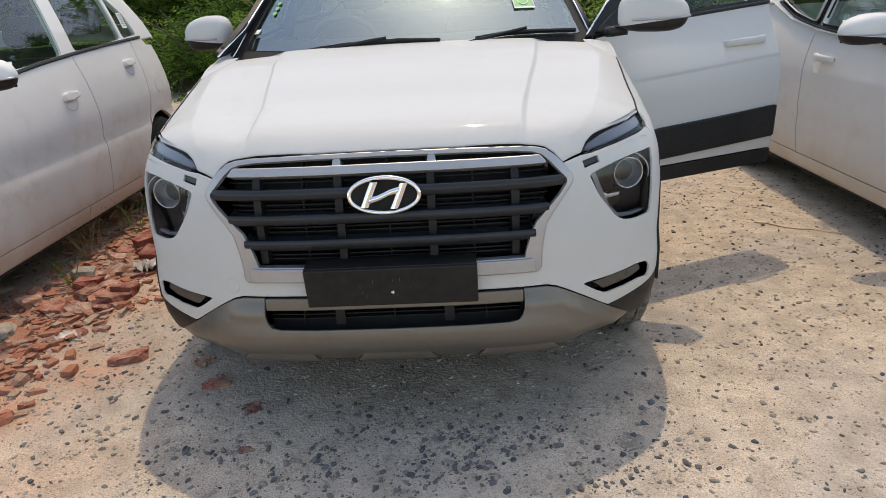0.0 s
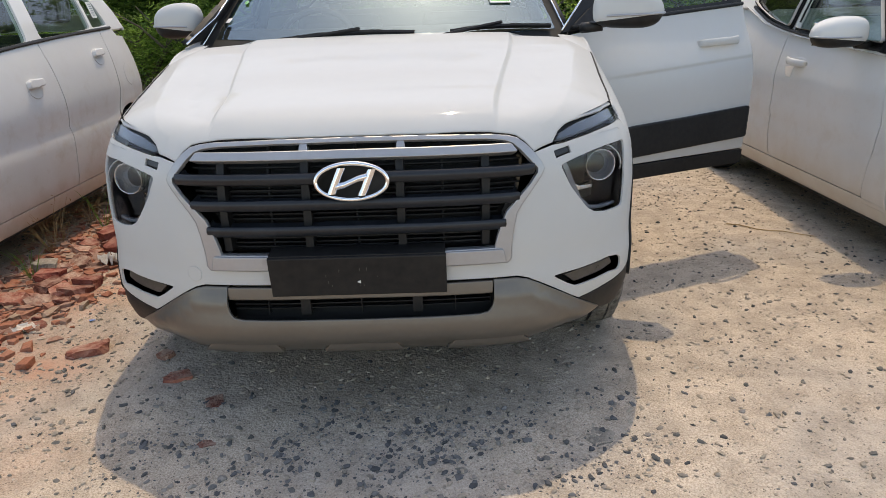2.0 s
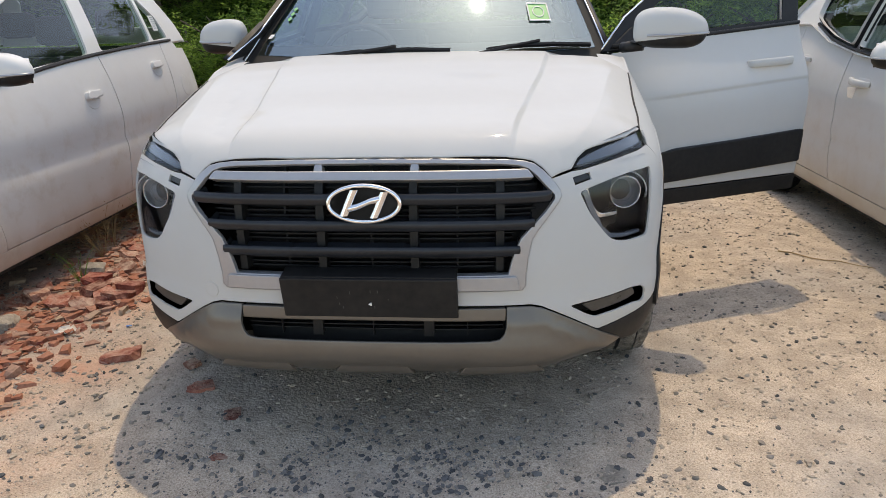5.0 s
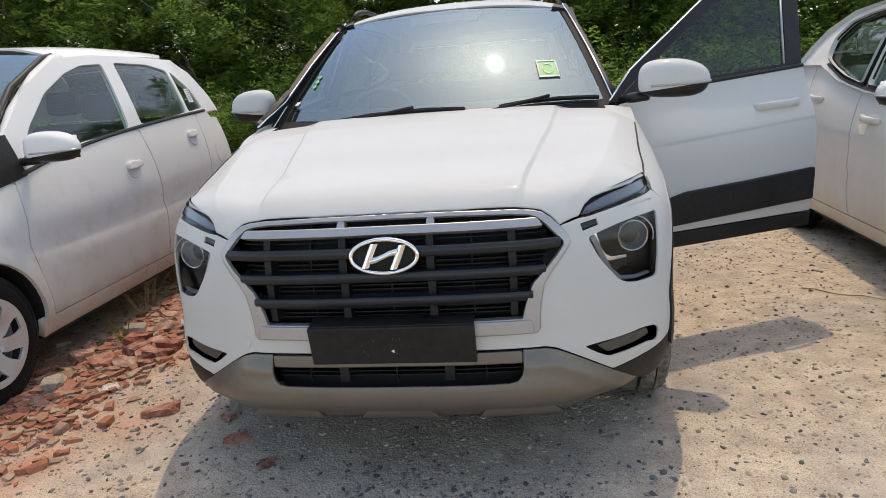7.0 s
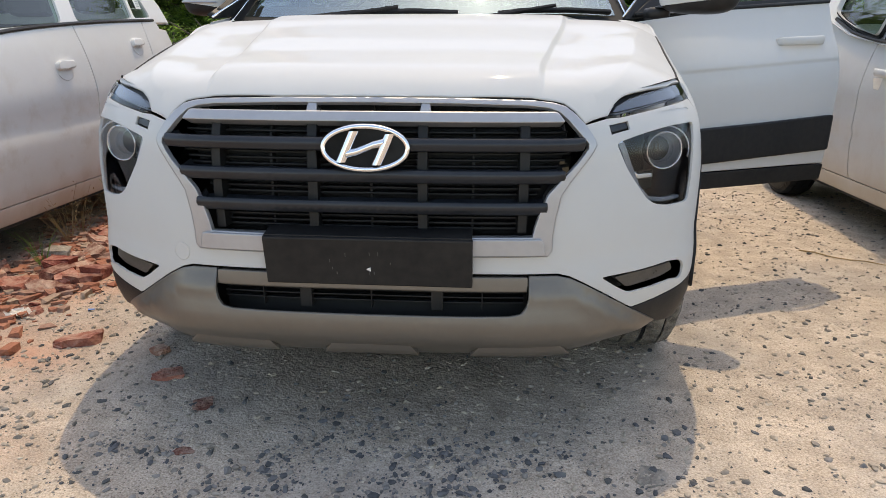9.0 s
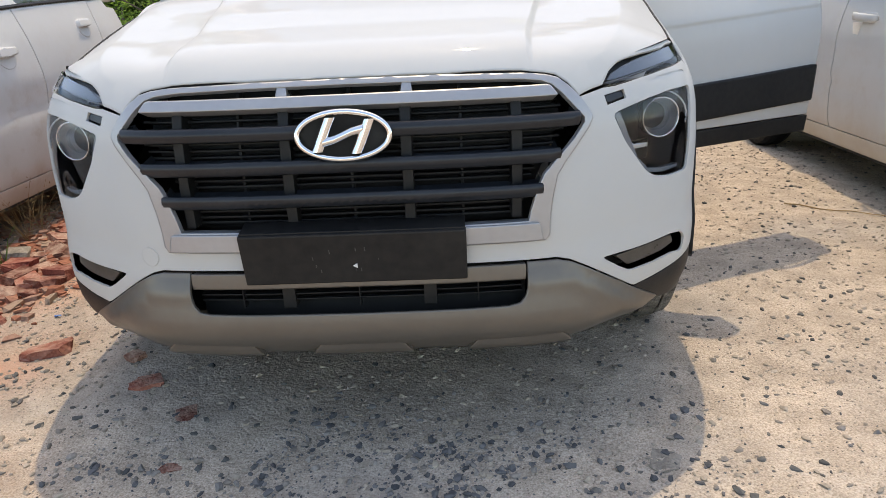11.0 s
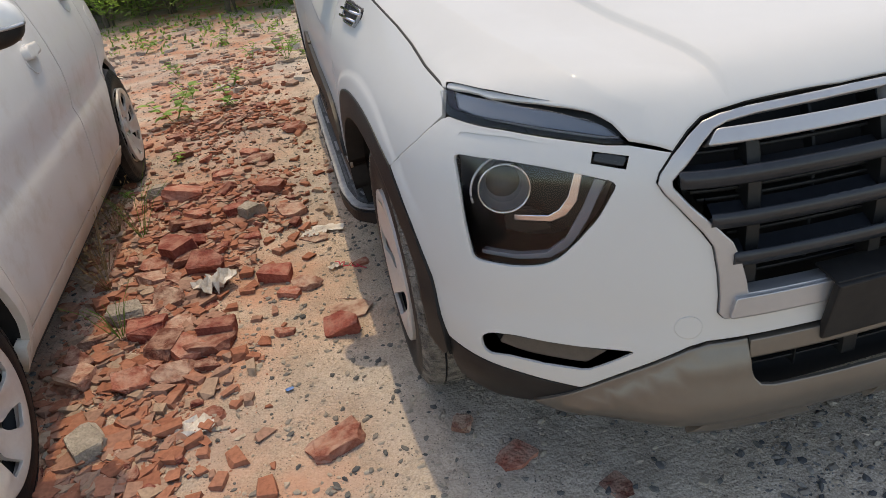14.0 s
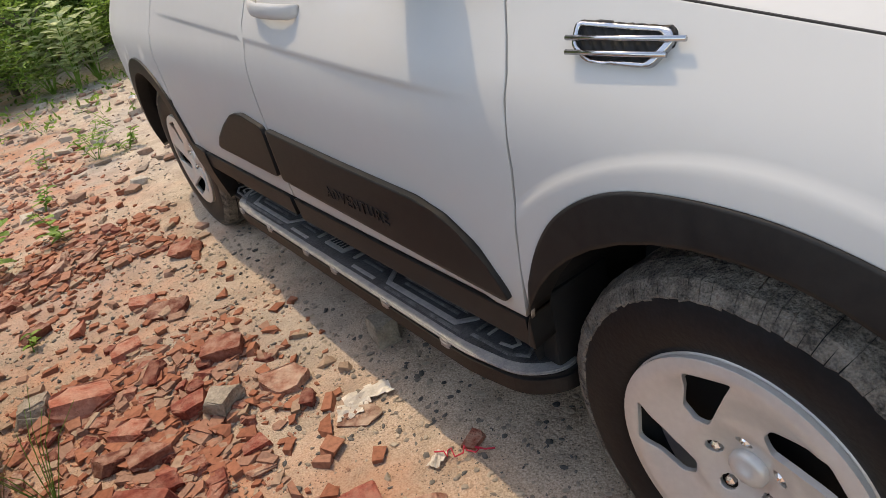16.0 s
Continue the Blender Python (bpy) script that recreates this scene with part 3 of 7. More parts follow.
for z, ends in ((.751, .0), (.682, .008), (.612, .020)):
    w = half_width(z) + ends - .004
    o = rounded([(-w, z - .015), (w, z - .015), (w, z + .015), (-w, z + .015)], .004, 3)
    peak = [[(a, z + .004) for a in np.arange(-HERO.find(0, w, z) + .008, HERO.find(0, w, z) - .006, .02)]]
    part("grille_bar", panel(nose(o), lambda a, b, z=z: HERO(a, b, .0135 - .011 * abs(b - z - .004) / .017), (), .02, .050, .003, 0.9, peak), GRILLE, grille)
for z in (.786, .772, .725, .711, .697, .66, .647, .634, .593, .58, .567, .555):
    w = half_width(z) - .003
    strip(-w, w, z - .0028, z + .0028, -.045, .02, "grille_slat", BLACK, grille, .001)
for x, lo, hi in ((.125, .55, .835), (-.125, .55, .835), (.352, .55, .80), (-.352, .55, .80)):
    strip(x - .011 - .004, x + .011 - .004, lo, hi, -.018, .04, "grille_upright", BLACK, grille)
for x in (.235, -.235, 0):
    strip(x - .003, x + .003, .55, .83, -.05, .02, "grille_rib", BLACK, grille, .001)
strip(-.432, .432, .7985, .8205, .006, .03, "upper_grille_bar", SATIN, grille, .006, -.018, "satin chrome upper bar")
for x in (.127, -.127):
    strip(x - .012, x + .012, .819, .840, .004, .03, "upper_grille_stub", SATIN, grille, .003, -.003)
strip(-.398, .398, .5045, .5435, .013, .04, "lower_grille_trim", SATIN, grille, .006, -.008, "satin chrome lower bar")

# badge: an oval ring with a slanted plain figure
badge_at = HERO(0, .745, .022)
bm = bmesh.new()
ring = [(.093 * math.cos(2 * PI * k / 48), 0, .0465 * math.sin(2 * PI * k / 48)) for k in range(49)]
rings = []
for k in range(48):
    a = 2 * PI * k / 48
    out = Vector((math.cos(a) / .093, 0, math.sin(a) / .0465)).normalized()
    c = Vector(ring[k])
    rings.append([bm.verts.new(c + out * (.0062 * math.cos(2 * PI * j / 8)) + Vector((0, -.006 * math.sin(2 * PI * j / 8), 0))) for j in range(8)])
for k in range(48):
    for j in range(8):
        bm.faces.new((rings[k][j], rings[k][(j + 1) % 8], rings[(k + 1) % 48][(j + 1) % 8], rings[(k + 1) % 48][j]))
badge = part("badge", bm, CHROME, grille, "oval chrome badge", True)
badge.matrix_basis = Matrix.Translation(badge_at) @ pose(0, 0, 0, -6)
bm = bmesh.new()
disc = [bm.verts.new((.09 * math.cos(2 * PI * k / 48), .003, .0445 * math.sin(2 * PI * k / 48))) for k in range(48)]
bm.faces.new(disc)
bmesh.ops.solidify(bm, geom=bm.faces[:], thickness=.012)
part("badge_plate", bm, LAMP_DARK, badge)
bm = bmesh.new()
for pts, wx, wz in (([(-.054, -.031), (-.047, -.015), (-.040, .002), (-.033, .018), (-.024, .036)], .0105, 0), ([(.024, -.036), (.033, -.018), (.040, -.002), (.047, .015), (.054, .031)], .0105, 0), ([(-.041, -.013), (-.018, -.0075), (0, 0), (.018, .0075), (.041, .013)], 0, .0085)):
    prev = None
    for px, pz in pts:
        cur = [bm.verts.new((px + k * wx, y, pz + k * wz)) for k, y in ((-1, -.003), (-.6, -.0075), (0, -.0095), (.6, -.0075), (1, -.003))]
        if prev:
            for j in range(4):
                bm.faces.new((prev[j], prev[j + 1], cur[j + 1], cur[j]))
        prev = cur
part("badge_figure", bm, CHROME, badge, "", True)

# number plate holder, blank and black
plate_m = Matrix.Translation((0.0, -.036, .491)) @ pose(0, 0, 0, 10.0)
plate = part("number_plate_holder", box(0, 0, 0, .474, .016, .118, .004), BLACK, hero, "blank black number plate holder")
plate.matrix_basis = plate_m
lip = part("holder_flange", box(0, .028, .0585, .47, .055, .006, .002), BLACK, plate)
part("holder_mark", tube([(.004, -.0085, -.016), (.004, -.0105, -.016)], .006, 3), PAPER, plate).matrix_basis = Matrix.Translation((.008, 0, 0)) @ Matrix.Diagonal((-1, 1, 1, 1))
SCUFF = material("scuffed_black", (.055, .055, .055), .7)
rng = random.Random(3)
for k in range(9):
    part("scuff", box(rng.uniform(-.14, .09), -.0083, rng.uniform(-.03, .03), rng.uniform(.001, .002), .001, rng.uniform(.003, .010), 0), SCUFF, plate)

# skid plate and lower grille
half = SKID_TOP + [(.69, .292), (.675, .282), (.60, .272), (.45, .262), (.25, .257), (0, .256)]
inner = [(0, .3665), (.25, .368), (.32, .369), (.345, .374), (.357, .388), (.362, .405)]


def skid_skin(s, z):
    x = abs(s)
    top = lookup([(0, .46), (.43, .457), (.50, .425), (.63, .348), (.75, .29), (.9, .28)], x)
    lift = .004 + .016 * smooth(0.0, .05, top - z) + .010 * smooth(.05, .12, top - z) * (1 - smooth(.45, .62, x)) - .018 * (1 - smooth(.256, .30, z))
    return HERO(s, z, lift)


skid_half = inner + half
skid = part("skid_plate", panel(nose([p for p in skid_half] + [(-x, z) for x, z in reversed(skid_half) if x > 1e-6]), skid_skin, (), .022, .008, .004, .8), SKID, hero, "bronze-grey satin skid plate")
for x in (-.335, .0, .345):
    o = rounded([(x - .115, .256), (x + .115, .256), (x + .088, .292), (x - .088, .292)], .008, 3)
    part("skid_rib", panel(nose(o), lambda s, z: HERO(s, z, .024 + .004 * (1 - smooth(.264, .290, z))), (), .012, .05, .004, 1.0), SKID, skid)
strip(-.3605, .3605, .421, .4555, .008, .03, "lower_trim", SKID, skid, .003)
low = part("lower_grille", panel(nose(mirror2([(0, .43), (.37, .43), (.37, .285), (0, .285)])), lifted(-.05), (), .05, .01), DARK, hero)
for z in (.410, .397, .384):
    strip(-.358, .358, z - .002, z + .002, -.02, .03, "lower_slat", BLACK, low, .0008)
for x in (-.155, .155):
    strip(x - .014, x + .014, .366, .424, -.012, .03, "lower_upright", BLACK, low, .002)
for x in (-.26, 0, .26):
    strip(x - .0015, x + .0015, .366, .424, -.016, .02, "lower_rib", BLACK, low, .0005)

for s in SIDES:
    m = lambda pts: nose([(s * x, z) for x, z in pts])
    # black valance at the corner
    corner = m([(.617, .345), (.70, .357), (.768, .368)]) + flank([(.306, .379), (.312, .30), (.32, .27)], s) + m([(.742, .27), (.694, .283)])
    part("corner_valance", panel(corner, lifted(-.002), (), .03, .02), BLACK, hero)
    # headlight
    lamp = part("headlight", panel(m(LAMP), lifted(-.004), (), .02, .01, .003, .5), CLEAR, hero, "clear headlight lens over a black housing")
    lamp.visible_shadow = False
    part("housing", panel(m(LAMP), lifted(-.125), (), .025, -.116, .003, 0), LAMP_DARK, lamp)
    c = Vector((s * .690, .240, .712))
    ax = Vector((s * .25, -1, .02)).normalized()
    q = ax.to_track_quat("X", "Z").to_matrix().to_4x4()
    for name, prof, mat in (("projector_ring", [(.012, .0425), (.016, .0435), (.0175, .045), (.016, .0465), (-.01, .0465)], CHROME), ("projector_bowl", [(-.022, .030), (-.014, .036), (-.002, .0405), (.014, .043)], GREY_LAMP), ("projector_lens", [(-.012, .034), (.004, .03), (.014, .02), (.019, .008), (.02, .0005)], CLEAR)):
        p = part(name, lathe(prof, 32), mat, lamp, "", True)
        p.matrix_basis = Matrix.Translation(c) @ q
    halo = [c + ax * .010 + Vector((s * .060 * math.cos(radians(g)), 0, .060 * math.sin(radians(g)))) for g in range(-15, 116, 8)]
    part("halo_strip", tube(halo, .0022, 6), GREY_LAMP, lamp, "", True)
    part("projector_core", lathe([(-.032, .0005), (-.028, .028), (-.02, .033)], 24), LAMP_DARK, lamp, "", True).matrix_basis = Matrix.Translation(c) @ q
    ell = [(.604, .752), (.615, .755), (.634, .694), (.650, .670), (.668, .658), (.722, .654), (.722, .643), (.664, .646), (.640, .659), (.620, .688)]
    part("chrome_strip", panel(m(ell), lifted(-.068), (), .02, .012, .002, 1.0), CHROME, lamp)
    guide = [(.572, .742), (.586, .746), (.608, .694), (.634, .640), (.662, .612), (.705, .602), (.757, .601), (.757, .593), (.702, .593), (.656, .602), (.624, .630), (.598, .680)]
    part("light_guide", panel(m(guide), lifted(-.02), (), .02, .012, .002, 1.0), GUIDE, lamp, "frosted grey light guide")
    part("inner_step", panel(m([(.70, .655), (.757, .655), (.755, .607), (.70, .607), (.67, .62)]), lambda a, z: HERO(a, z, -.095), (), .006, .01), LAMP_DARK, lamp)
    # daytime lamp
    drl = part("daytime_lamp", panel(m(DRL), lifted(.006), (), .02, .008, .003, .6), CLEAR, hero, "slim smoked daytime lamp")
    drl.visible_shadow = False
    part("drl_housing", panel(m(DRL), lifted(-.022), (), .02, -.019, .003, 0), LAMP_DARK, drl)
    part("drl_guide", panel(m([(.543, .809), (.560, .826), (.60, .840), (.694, .859), (.742, .862), (.747, .840), (.694, .830), (.62, .818), (.565, .809)]), lifted(-.010), (), .02, .008, .003, 1.0), GUIDE, drl, "frosted grey light strip")
    part("washer_cover", panel(m(rounded([(.537, .785), (.578, .791), (.583, .778), (.544, .770)], .004, 3)), lifted(-.004), (), .02, .01, .002, 1), GRILLE, hero, "small smoked reflector")
    part("washer_surround", panel(m(WASHER), lifted(-.032), (), .02, -.027, .003, 0), LAMP_DARK, hero)
    # fog lamp
    fog = part("fog_lamp_bezel", panel(m(FOG), lifted(-.045), (), .025, -.040, .003, 0), BLACK, hero)
    part("fog_lamp", panel(m(rounded([(.578, .428), (.65, .433), (.735, .436), (.744, .414), (.70, .404), (.610, .398)], .006, 3)), lifted(-.013), (), .02, .015, .003, 1), FOG_LENS, fog, "smoked grey fog lamp")

# bonnet
BONNET = bonnet_height(HERO, [(0, .878), (.1, .884), (.2, .888), (.3, .893), (.37, .897), (.442, .907), (.541, .928), (.65, .951), (.772, .978), (.885, 1.008), (1.05, 1.028), (1.2, 1.036)],
                       [(0, -.15), (.02, -.105), (.045, -.058), (.06, -.038), (.075, -.024), (.10, -.008), (.13, .002), (.2, .016), (.3, .026), (.5, .038), (.8, .045)], (.35, 1.0))


RIDGE = [(.0, .44), (.06, .462), (.15, .55), (.30, .605), (.50, .65), (.75, .70), (.95, .76)]


edge_y = [(.368, .864), (.459, .8855), (.552, .9105), (.652, .9325), (.759, .9525), (.858, .9705), (.915, .981)]
EDGE_X = [(y, HERO(HERO.find(1, y, z), z)[0]) for y, z in edge_y]
EDGE_FIX = [(y, z - .001 - BONNET(x - .004, y)[2]) for (y, z), (_, x) in zip(edge_y, EDGE_X)]


def bonnet_skin(x, y):
    px, py, z = BONNET(x, y)
    c = .37 + .13 * smooth(.0, 1.15, y)          # the creases that run back from the grille
    z += .013 * (1 - smooth(c - .002, c + .017, abs(x))) * smooth(.02, .14, y)
    r = lookup(RIDGE, y)                          # the outer ridges
    z += .012 * max(0.0, 1 - abs(abs(x) - r) / (.075 if abs(x) > r else .11)) * smooth(.03, .14, y) * (1 - smooth(.70, .97, y))
    z += .005 * (1 - smooth(.10, .26, y))          # the lip stands over the grille
    gap = lookup(EDGE_X, y) - abs(x)              # the rim meets the wing
    z += lookup(EDGE_FIX, y) * (1 - smooth(.0, .11, gap)) * smooth(.33, .42, y)
    return (px, py, z)


front = [HERO(HERO.find(0, x, z), z)[:2] for x, z in FRAME_OUT[:7]]
front = [(x, y + d) for (x, y), d in zip(front, (.003, .003, .003, .003, .003, .003, .002))]
tip = [HERO(HERO.find(0, x, z), z - .001)[:2] for x, z in ((.531, .806), (.547, .826), (.571, .841), (.618, .855), (.694, .867), (.735, .869))]
side = [HERO(HERO.find(1, y, z), z)[:2] for y, z in edge_y]
half = front + tip + [(x - .004, y) for x, y in side] + [(.790, .932), (.772, .945), (.735, 1.0), (.70, 1.06), (.5, 1.115), (.25, 1.14), (0, 1.145)]
folds = [[(s * (.37 + .13 * smooth(.0, 1.15, y) + o), y) for y in np.arange(.09, 1.10, .02)] for s in SIDES for o in (-.002, .003, .0075, .012, .017)]
folds += [[(s * (lookup(RIDGE, y) + o), y) for y in np.arange(.10, .96, .02)] for s in SIDES for o in (-.005, 0, .005)]
bonnet = part("bonnet", panel(mirror2(half), bonnet_skin, (), .03, .006, .003, .7, folds), WHITE, hero)

for s in SIDES:
    # front wing
    # added dark tube that stands for the shaded gap under the bonnet's lip
    part("lip_gap_shade", tube([HERO(s * HERO.find(0, x, z), z + .003, -.006) for x, z in FRAME_OUT[:9]], .0035, 6), DARK, bonnet)
    o = [(.362, .866), (.459, .8885), (.552, .9135), (.652, .9355), (.759, .9555), (.858, .9735), (.93, .9865), (.955, .998), (1.0, 1.012), (1.06, 1.022), (1.124, 1.030), (1.122, .98), (1.108, .942), (1.095, .894), (1.092, .757), (1.103, .657), (1.112, .58), (1.112, .478)]
    arch = [(1.10, .554), (1.069, .629), (1.027, .69), (.982, .728), (.93, .757), (.87, .773), (.79, .778), (.70, .772), (.62, .753), (.552, .727), (.492, .697)]
    arch = eased(arch)
    o += arch[:-1] + [(.4873, .6976), (.4411, .7306), (.3891, .7677), (.3461, .8067), (.328, .829)]
    wing = part("front_wing", panel(flank(o, s), HERO_SKIN, (), .032, .008, .002, .5, [flank(arc(HUB_F, HUB_Z, r, 22, 138, 48), s) for r in (.472, .480, .486, .492, .500)]), WHITE, hero)
    for run in ([(y, z + .0012) for y, z in edge_y],):
        part("bonnet_seal", tube([HERO(s * HERO.find(1, y, z), z, -.0055) for y, z in run], .0034, 6), DARK, wing)
    rows = [(.90, .974), (.945, .992), (1.0, 1.011), (1.06, 1.021), (1.124, 1.029)]
    top_bm, grid = bmesh.new(), []
    for y, z in rows:
        xo = HERO(HERO.find(1, y, z), z)[0]
        grid.append([top_bm.verts.new((s * (xo + (.70 - xo) * k / 4), y, z - .003 + .016 * math.sin(PI / 2 * k / 4))) for k in range(5)])
    for g0, g1 in zip(grid, grid[1:]):
        for k in range(4):
            top_bm.faces.new((g0[k], g0[k + 1], g1[k + 1], g1[k]))
    part("wing_top", top_bm, WHITE, wing, "", True)
    # cladding round the wheels
    cl = [(1.116, .474)] + arch + [(.445, .655), (.408, .60), (.352, .50), (.316, .40), (.308, .345)] + [(.330, .325)] + arc(HUB_F, HUB_Z, .382, 178, 11, 20) + [(1.120, .405)]
    part("wheel_arch_cladding", panel(flank(cl, s), lifted(.007), (), .03, .05, .006, 1.0), BLACK, hero)
    tyre_well(hero, HERO, HUB_F, HUB_Z, .40, s)
    tyre_well(hero, HERO, HUB_R, HUB_Z, .40, s)
    wheel(hero, s * .745, HUB_F - .003, HUB_Z - .013, s, .330, .215, .203, 5, "silver five-spoke wheel cover with slanted openings")
    wheel(hero, s * .745, HUB_R, HUB_Z - .013, s, .330, .215, .203, 5, "silver five-spoke wheel cover with slanted openings")
    part("mud_flap", box(s * .765, 1.150, .38, .15, .05, .22, .008), DARK, hero)
    # rear door, quarter, sill
    rear = [(2.126, 1.131), (2.091, .60), (2.081, .475), (2.86, .475)] + [p for p in arc(HUB_R, HUB_Z, .45, 163, 140, 6)] + [(3.03, .66), (3.06, .80), (3.05, 1.155)]
    rd = part("rear_door", panel(flank(rear, s), HERO_SKIN, (), .05, .02, .004, .7, creases(s)), WHITE, hero)
    quarter = [(3.056, 1.155), (3.066, .80), (3.036, .655)] + arc(HUB_R, HUB_Z, .45, 136, 5, 14) + [(3.9, .40), (4.1, .42)]
    q = flank(quarter, s) + [(s * HERO.length, .42), (s * HERO.length, 1.155)]
    part("quarter_panel", panel(q, HERO_SKIN, (), .05, .02), WHITE, hero)
    rcl = [(2.84, .474)] + arc(HUB_R, HUB_Z, .45, 160, 8, 18) + [(3.86, .30)] + arc(HUB_R, HUB_Z, .388, 0, 190, 22) + [(2.86, .27)]
    part("wheel_arch_cladding", panel(flank(rcl, s), lifted(.012), (), .03, .05, .006, 1.0), BLACK, hero)
    sill = [(1.14, .405), (2.84, .405), (2.86, .27), (1.14, .27)]
    part("sill", panel(flank(sill, s), lifted(-.095), (), .05, .02), BLACK, hero)
    part("sill_floor", panel([(1.15, .40), (2.9, .40), (2.9, .90), (1.15, .90)], lambda a, b: (s * b * .95 if s > 0 else -b * .95, a if s > 0 else a, .275), (), .2, .01), DARK, hero)
    part("door_lower_trim", panel(flank([(2.104, .47), (2.85, .47), (2.86, .41), (2.104, .41)], s), lifted(.006), (), .05, .02), BLACK, rd)
    c2 = rounded([(2.104, .533), (2.104, .679), (2.247, .699), (2.335, .686), (2.44, .64), (2.54, .585), (2.585, .548), (2.575, .54)], .02, 3)
    part("door_cladding", panel(flank(c2, s), lifted(.013), (), .03, .02, .007, 1.0), BLACK, rd)


def door_handle(s, y, z, parent, shell=None, w=.19, mat=None):
    shell = shell or HERO
    a0 = s * shell.find(1, y, z)
    base = part("handle_recess", panel(flank(rounded([(y - w * .42, z - .028), (y + w * .28, z - .028), (y + w * .28, z + .022), (y - w * .42, z + .022)], .024, 5), s, shell), lambda a, b: shell(a, b, .0008), (), .02, .002), mat or WHITE, parent)
    pts = [Vector(shell(s * shell.find(1, y + d * w, z + h), z + h, l)) for d, h, l in ((-.52, -.004, .006), (-.45, -.003, .026), (-.2, 0, .036), (.15, .002, .036), (.4, .004, .028), (.5, .004, .004))]
    bm = bmesh.new()
    rings = []
    for i, p in enumerate(pts):
        hgt = (.013, .017, .018, .018, .019, .015)[i]
        dep = (.006, .008, .008, .008, .009, .008)[i]
        rings.append([bm.verts.new(p + Vector((s * dep * math.cos(g), 0, hgt * math.sin(g)))) for g in (2 * PI * k / 10 for k in range(10))])
    for a, b in zip(rings, rings[1:]):
        for k in range(10):
            bm.faces.new((a[k], a[(k + 1) % 10], b[(k + 1) % 10], b[k]))
    bm.faces.new(rings[0]); bm.faces.new(rings[-1][::-1])
    return part("handle", bm, mat or WHITE, parent, "", True)


def mirror_unit(parent, s, x, y, z, scale=1.0, mat=None, base=None, arm=.12, turn=0.0, wide=1.0):
    """A door mirror: a rounded painted cap over a black lower shell, a lamp strip, an arm and the glass."""
    bm = bmesh.new()
    bmesh.ops.create_uvsphere(bm, u_segments=36, v_segments=24, radius=1.0)
    e = .62
    def shape(px, py, pz):
        up = pz * (1.0 - .22 * max(0, px) ** 1.5 - .05 * px) if pz > 0 else pz * .75 * (1 + .06 * px)
        return Vector((px * .125 + .012 * (1 - abs(pz)) * (px > 0), py * .085 * (1.0 if py < 0 else .55) * (1 - .22 * max(0, px) ** 3), up * .082))
    for v in bm.verts:
        v.co = shape(*(math.copysign(abs(t) ** e, t) for t in v.co))
    bmesh.ops.recalc_face_normals(bm, faces=bm.faces)
    cap = bm.copy()
    bmesh.ops.bisect_plane(cap, geom=cap.verts[:] + cap.edges[:] + cap.faces[:], plane_co=(0, 0, -.024), plane_no=(-.10, 0, 1), clear_inner=True)
    bmesh.ops.bisect_plane(bm, geom=bm.verts[:] + bm.edges[:] + bm.faces[:], plane_co=(0, 0, -.025), plane_no=(-.10, 0, 1), clear_outer=True)
    for v in bm.verts:
        v.co.x, v.co.y = v.co.x * .985, v.co.y * .985
    m = Matrix.Translation((x, y, z)) @ pose(0, 0, 0, 0, 0, turn) @ Matrix.Diagonal((s * scale * wide, scale, scale, 1))
    lamp = bmesh.new()
    ring = []
    for k in range(15):
        g = radians(112 - 108 * k / 14)
        p = shape(math.copysign(abs(math.cos(g)) ** e, math.cos(g)), -math.sin(g) ** e, 0)
        p.z = -.014 + .006 * k / 14
        ring.append(p + Vector((math.cos(g), -math.sin(g), 0)) * .0005)
    tube(ring, .0048, 6, lamp)
    stalk = tube([(-.09, 0, -.050), (-.12 - arm * .5, .01, -.056), (-.12 - arm, .03, -.058)], .021, 10)
    fin = bmesh.new()
    vs = [fin.verts.new(p) for p in ((-.10, -.05, -.026), (-.10, .02, -.026), (-.12 - arm * .6, .015, -.036), (-.11, -.05, -.040), (-.11, .02, -.040))]
    for f in ((0, 1, 2), (3, 2, 4), (0, 2, 3), (1, 4, 2), (0, 3, 4, 1)):
        fin.faces.new([vs[i] for i in f])
    pane = box(0, .046, 0, .20, .004, .11, .02)
    for b in (cap, bm, lamp, stalk, fin, pane):
        bmesh.ops.transform(b, matrix=m, verts=b.verts)
    root = part("mirror", cap, mat or WHITE, parent, "white door mirror with a black lower shell", True)
    part("mirror_shell", bm, BLACK, root, "", True)
    part("indicator", lamp, GREY_LAMP, root, "", True)
    part("mirror_arm", stalk, BLACK, root, "", True)
    part("mirror_fin", fin, BLACK, root)
    part("mirror_glass", pane, CHROME, root)
    return root


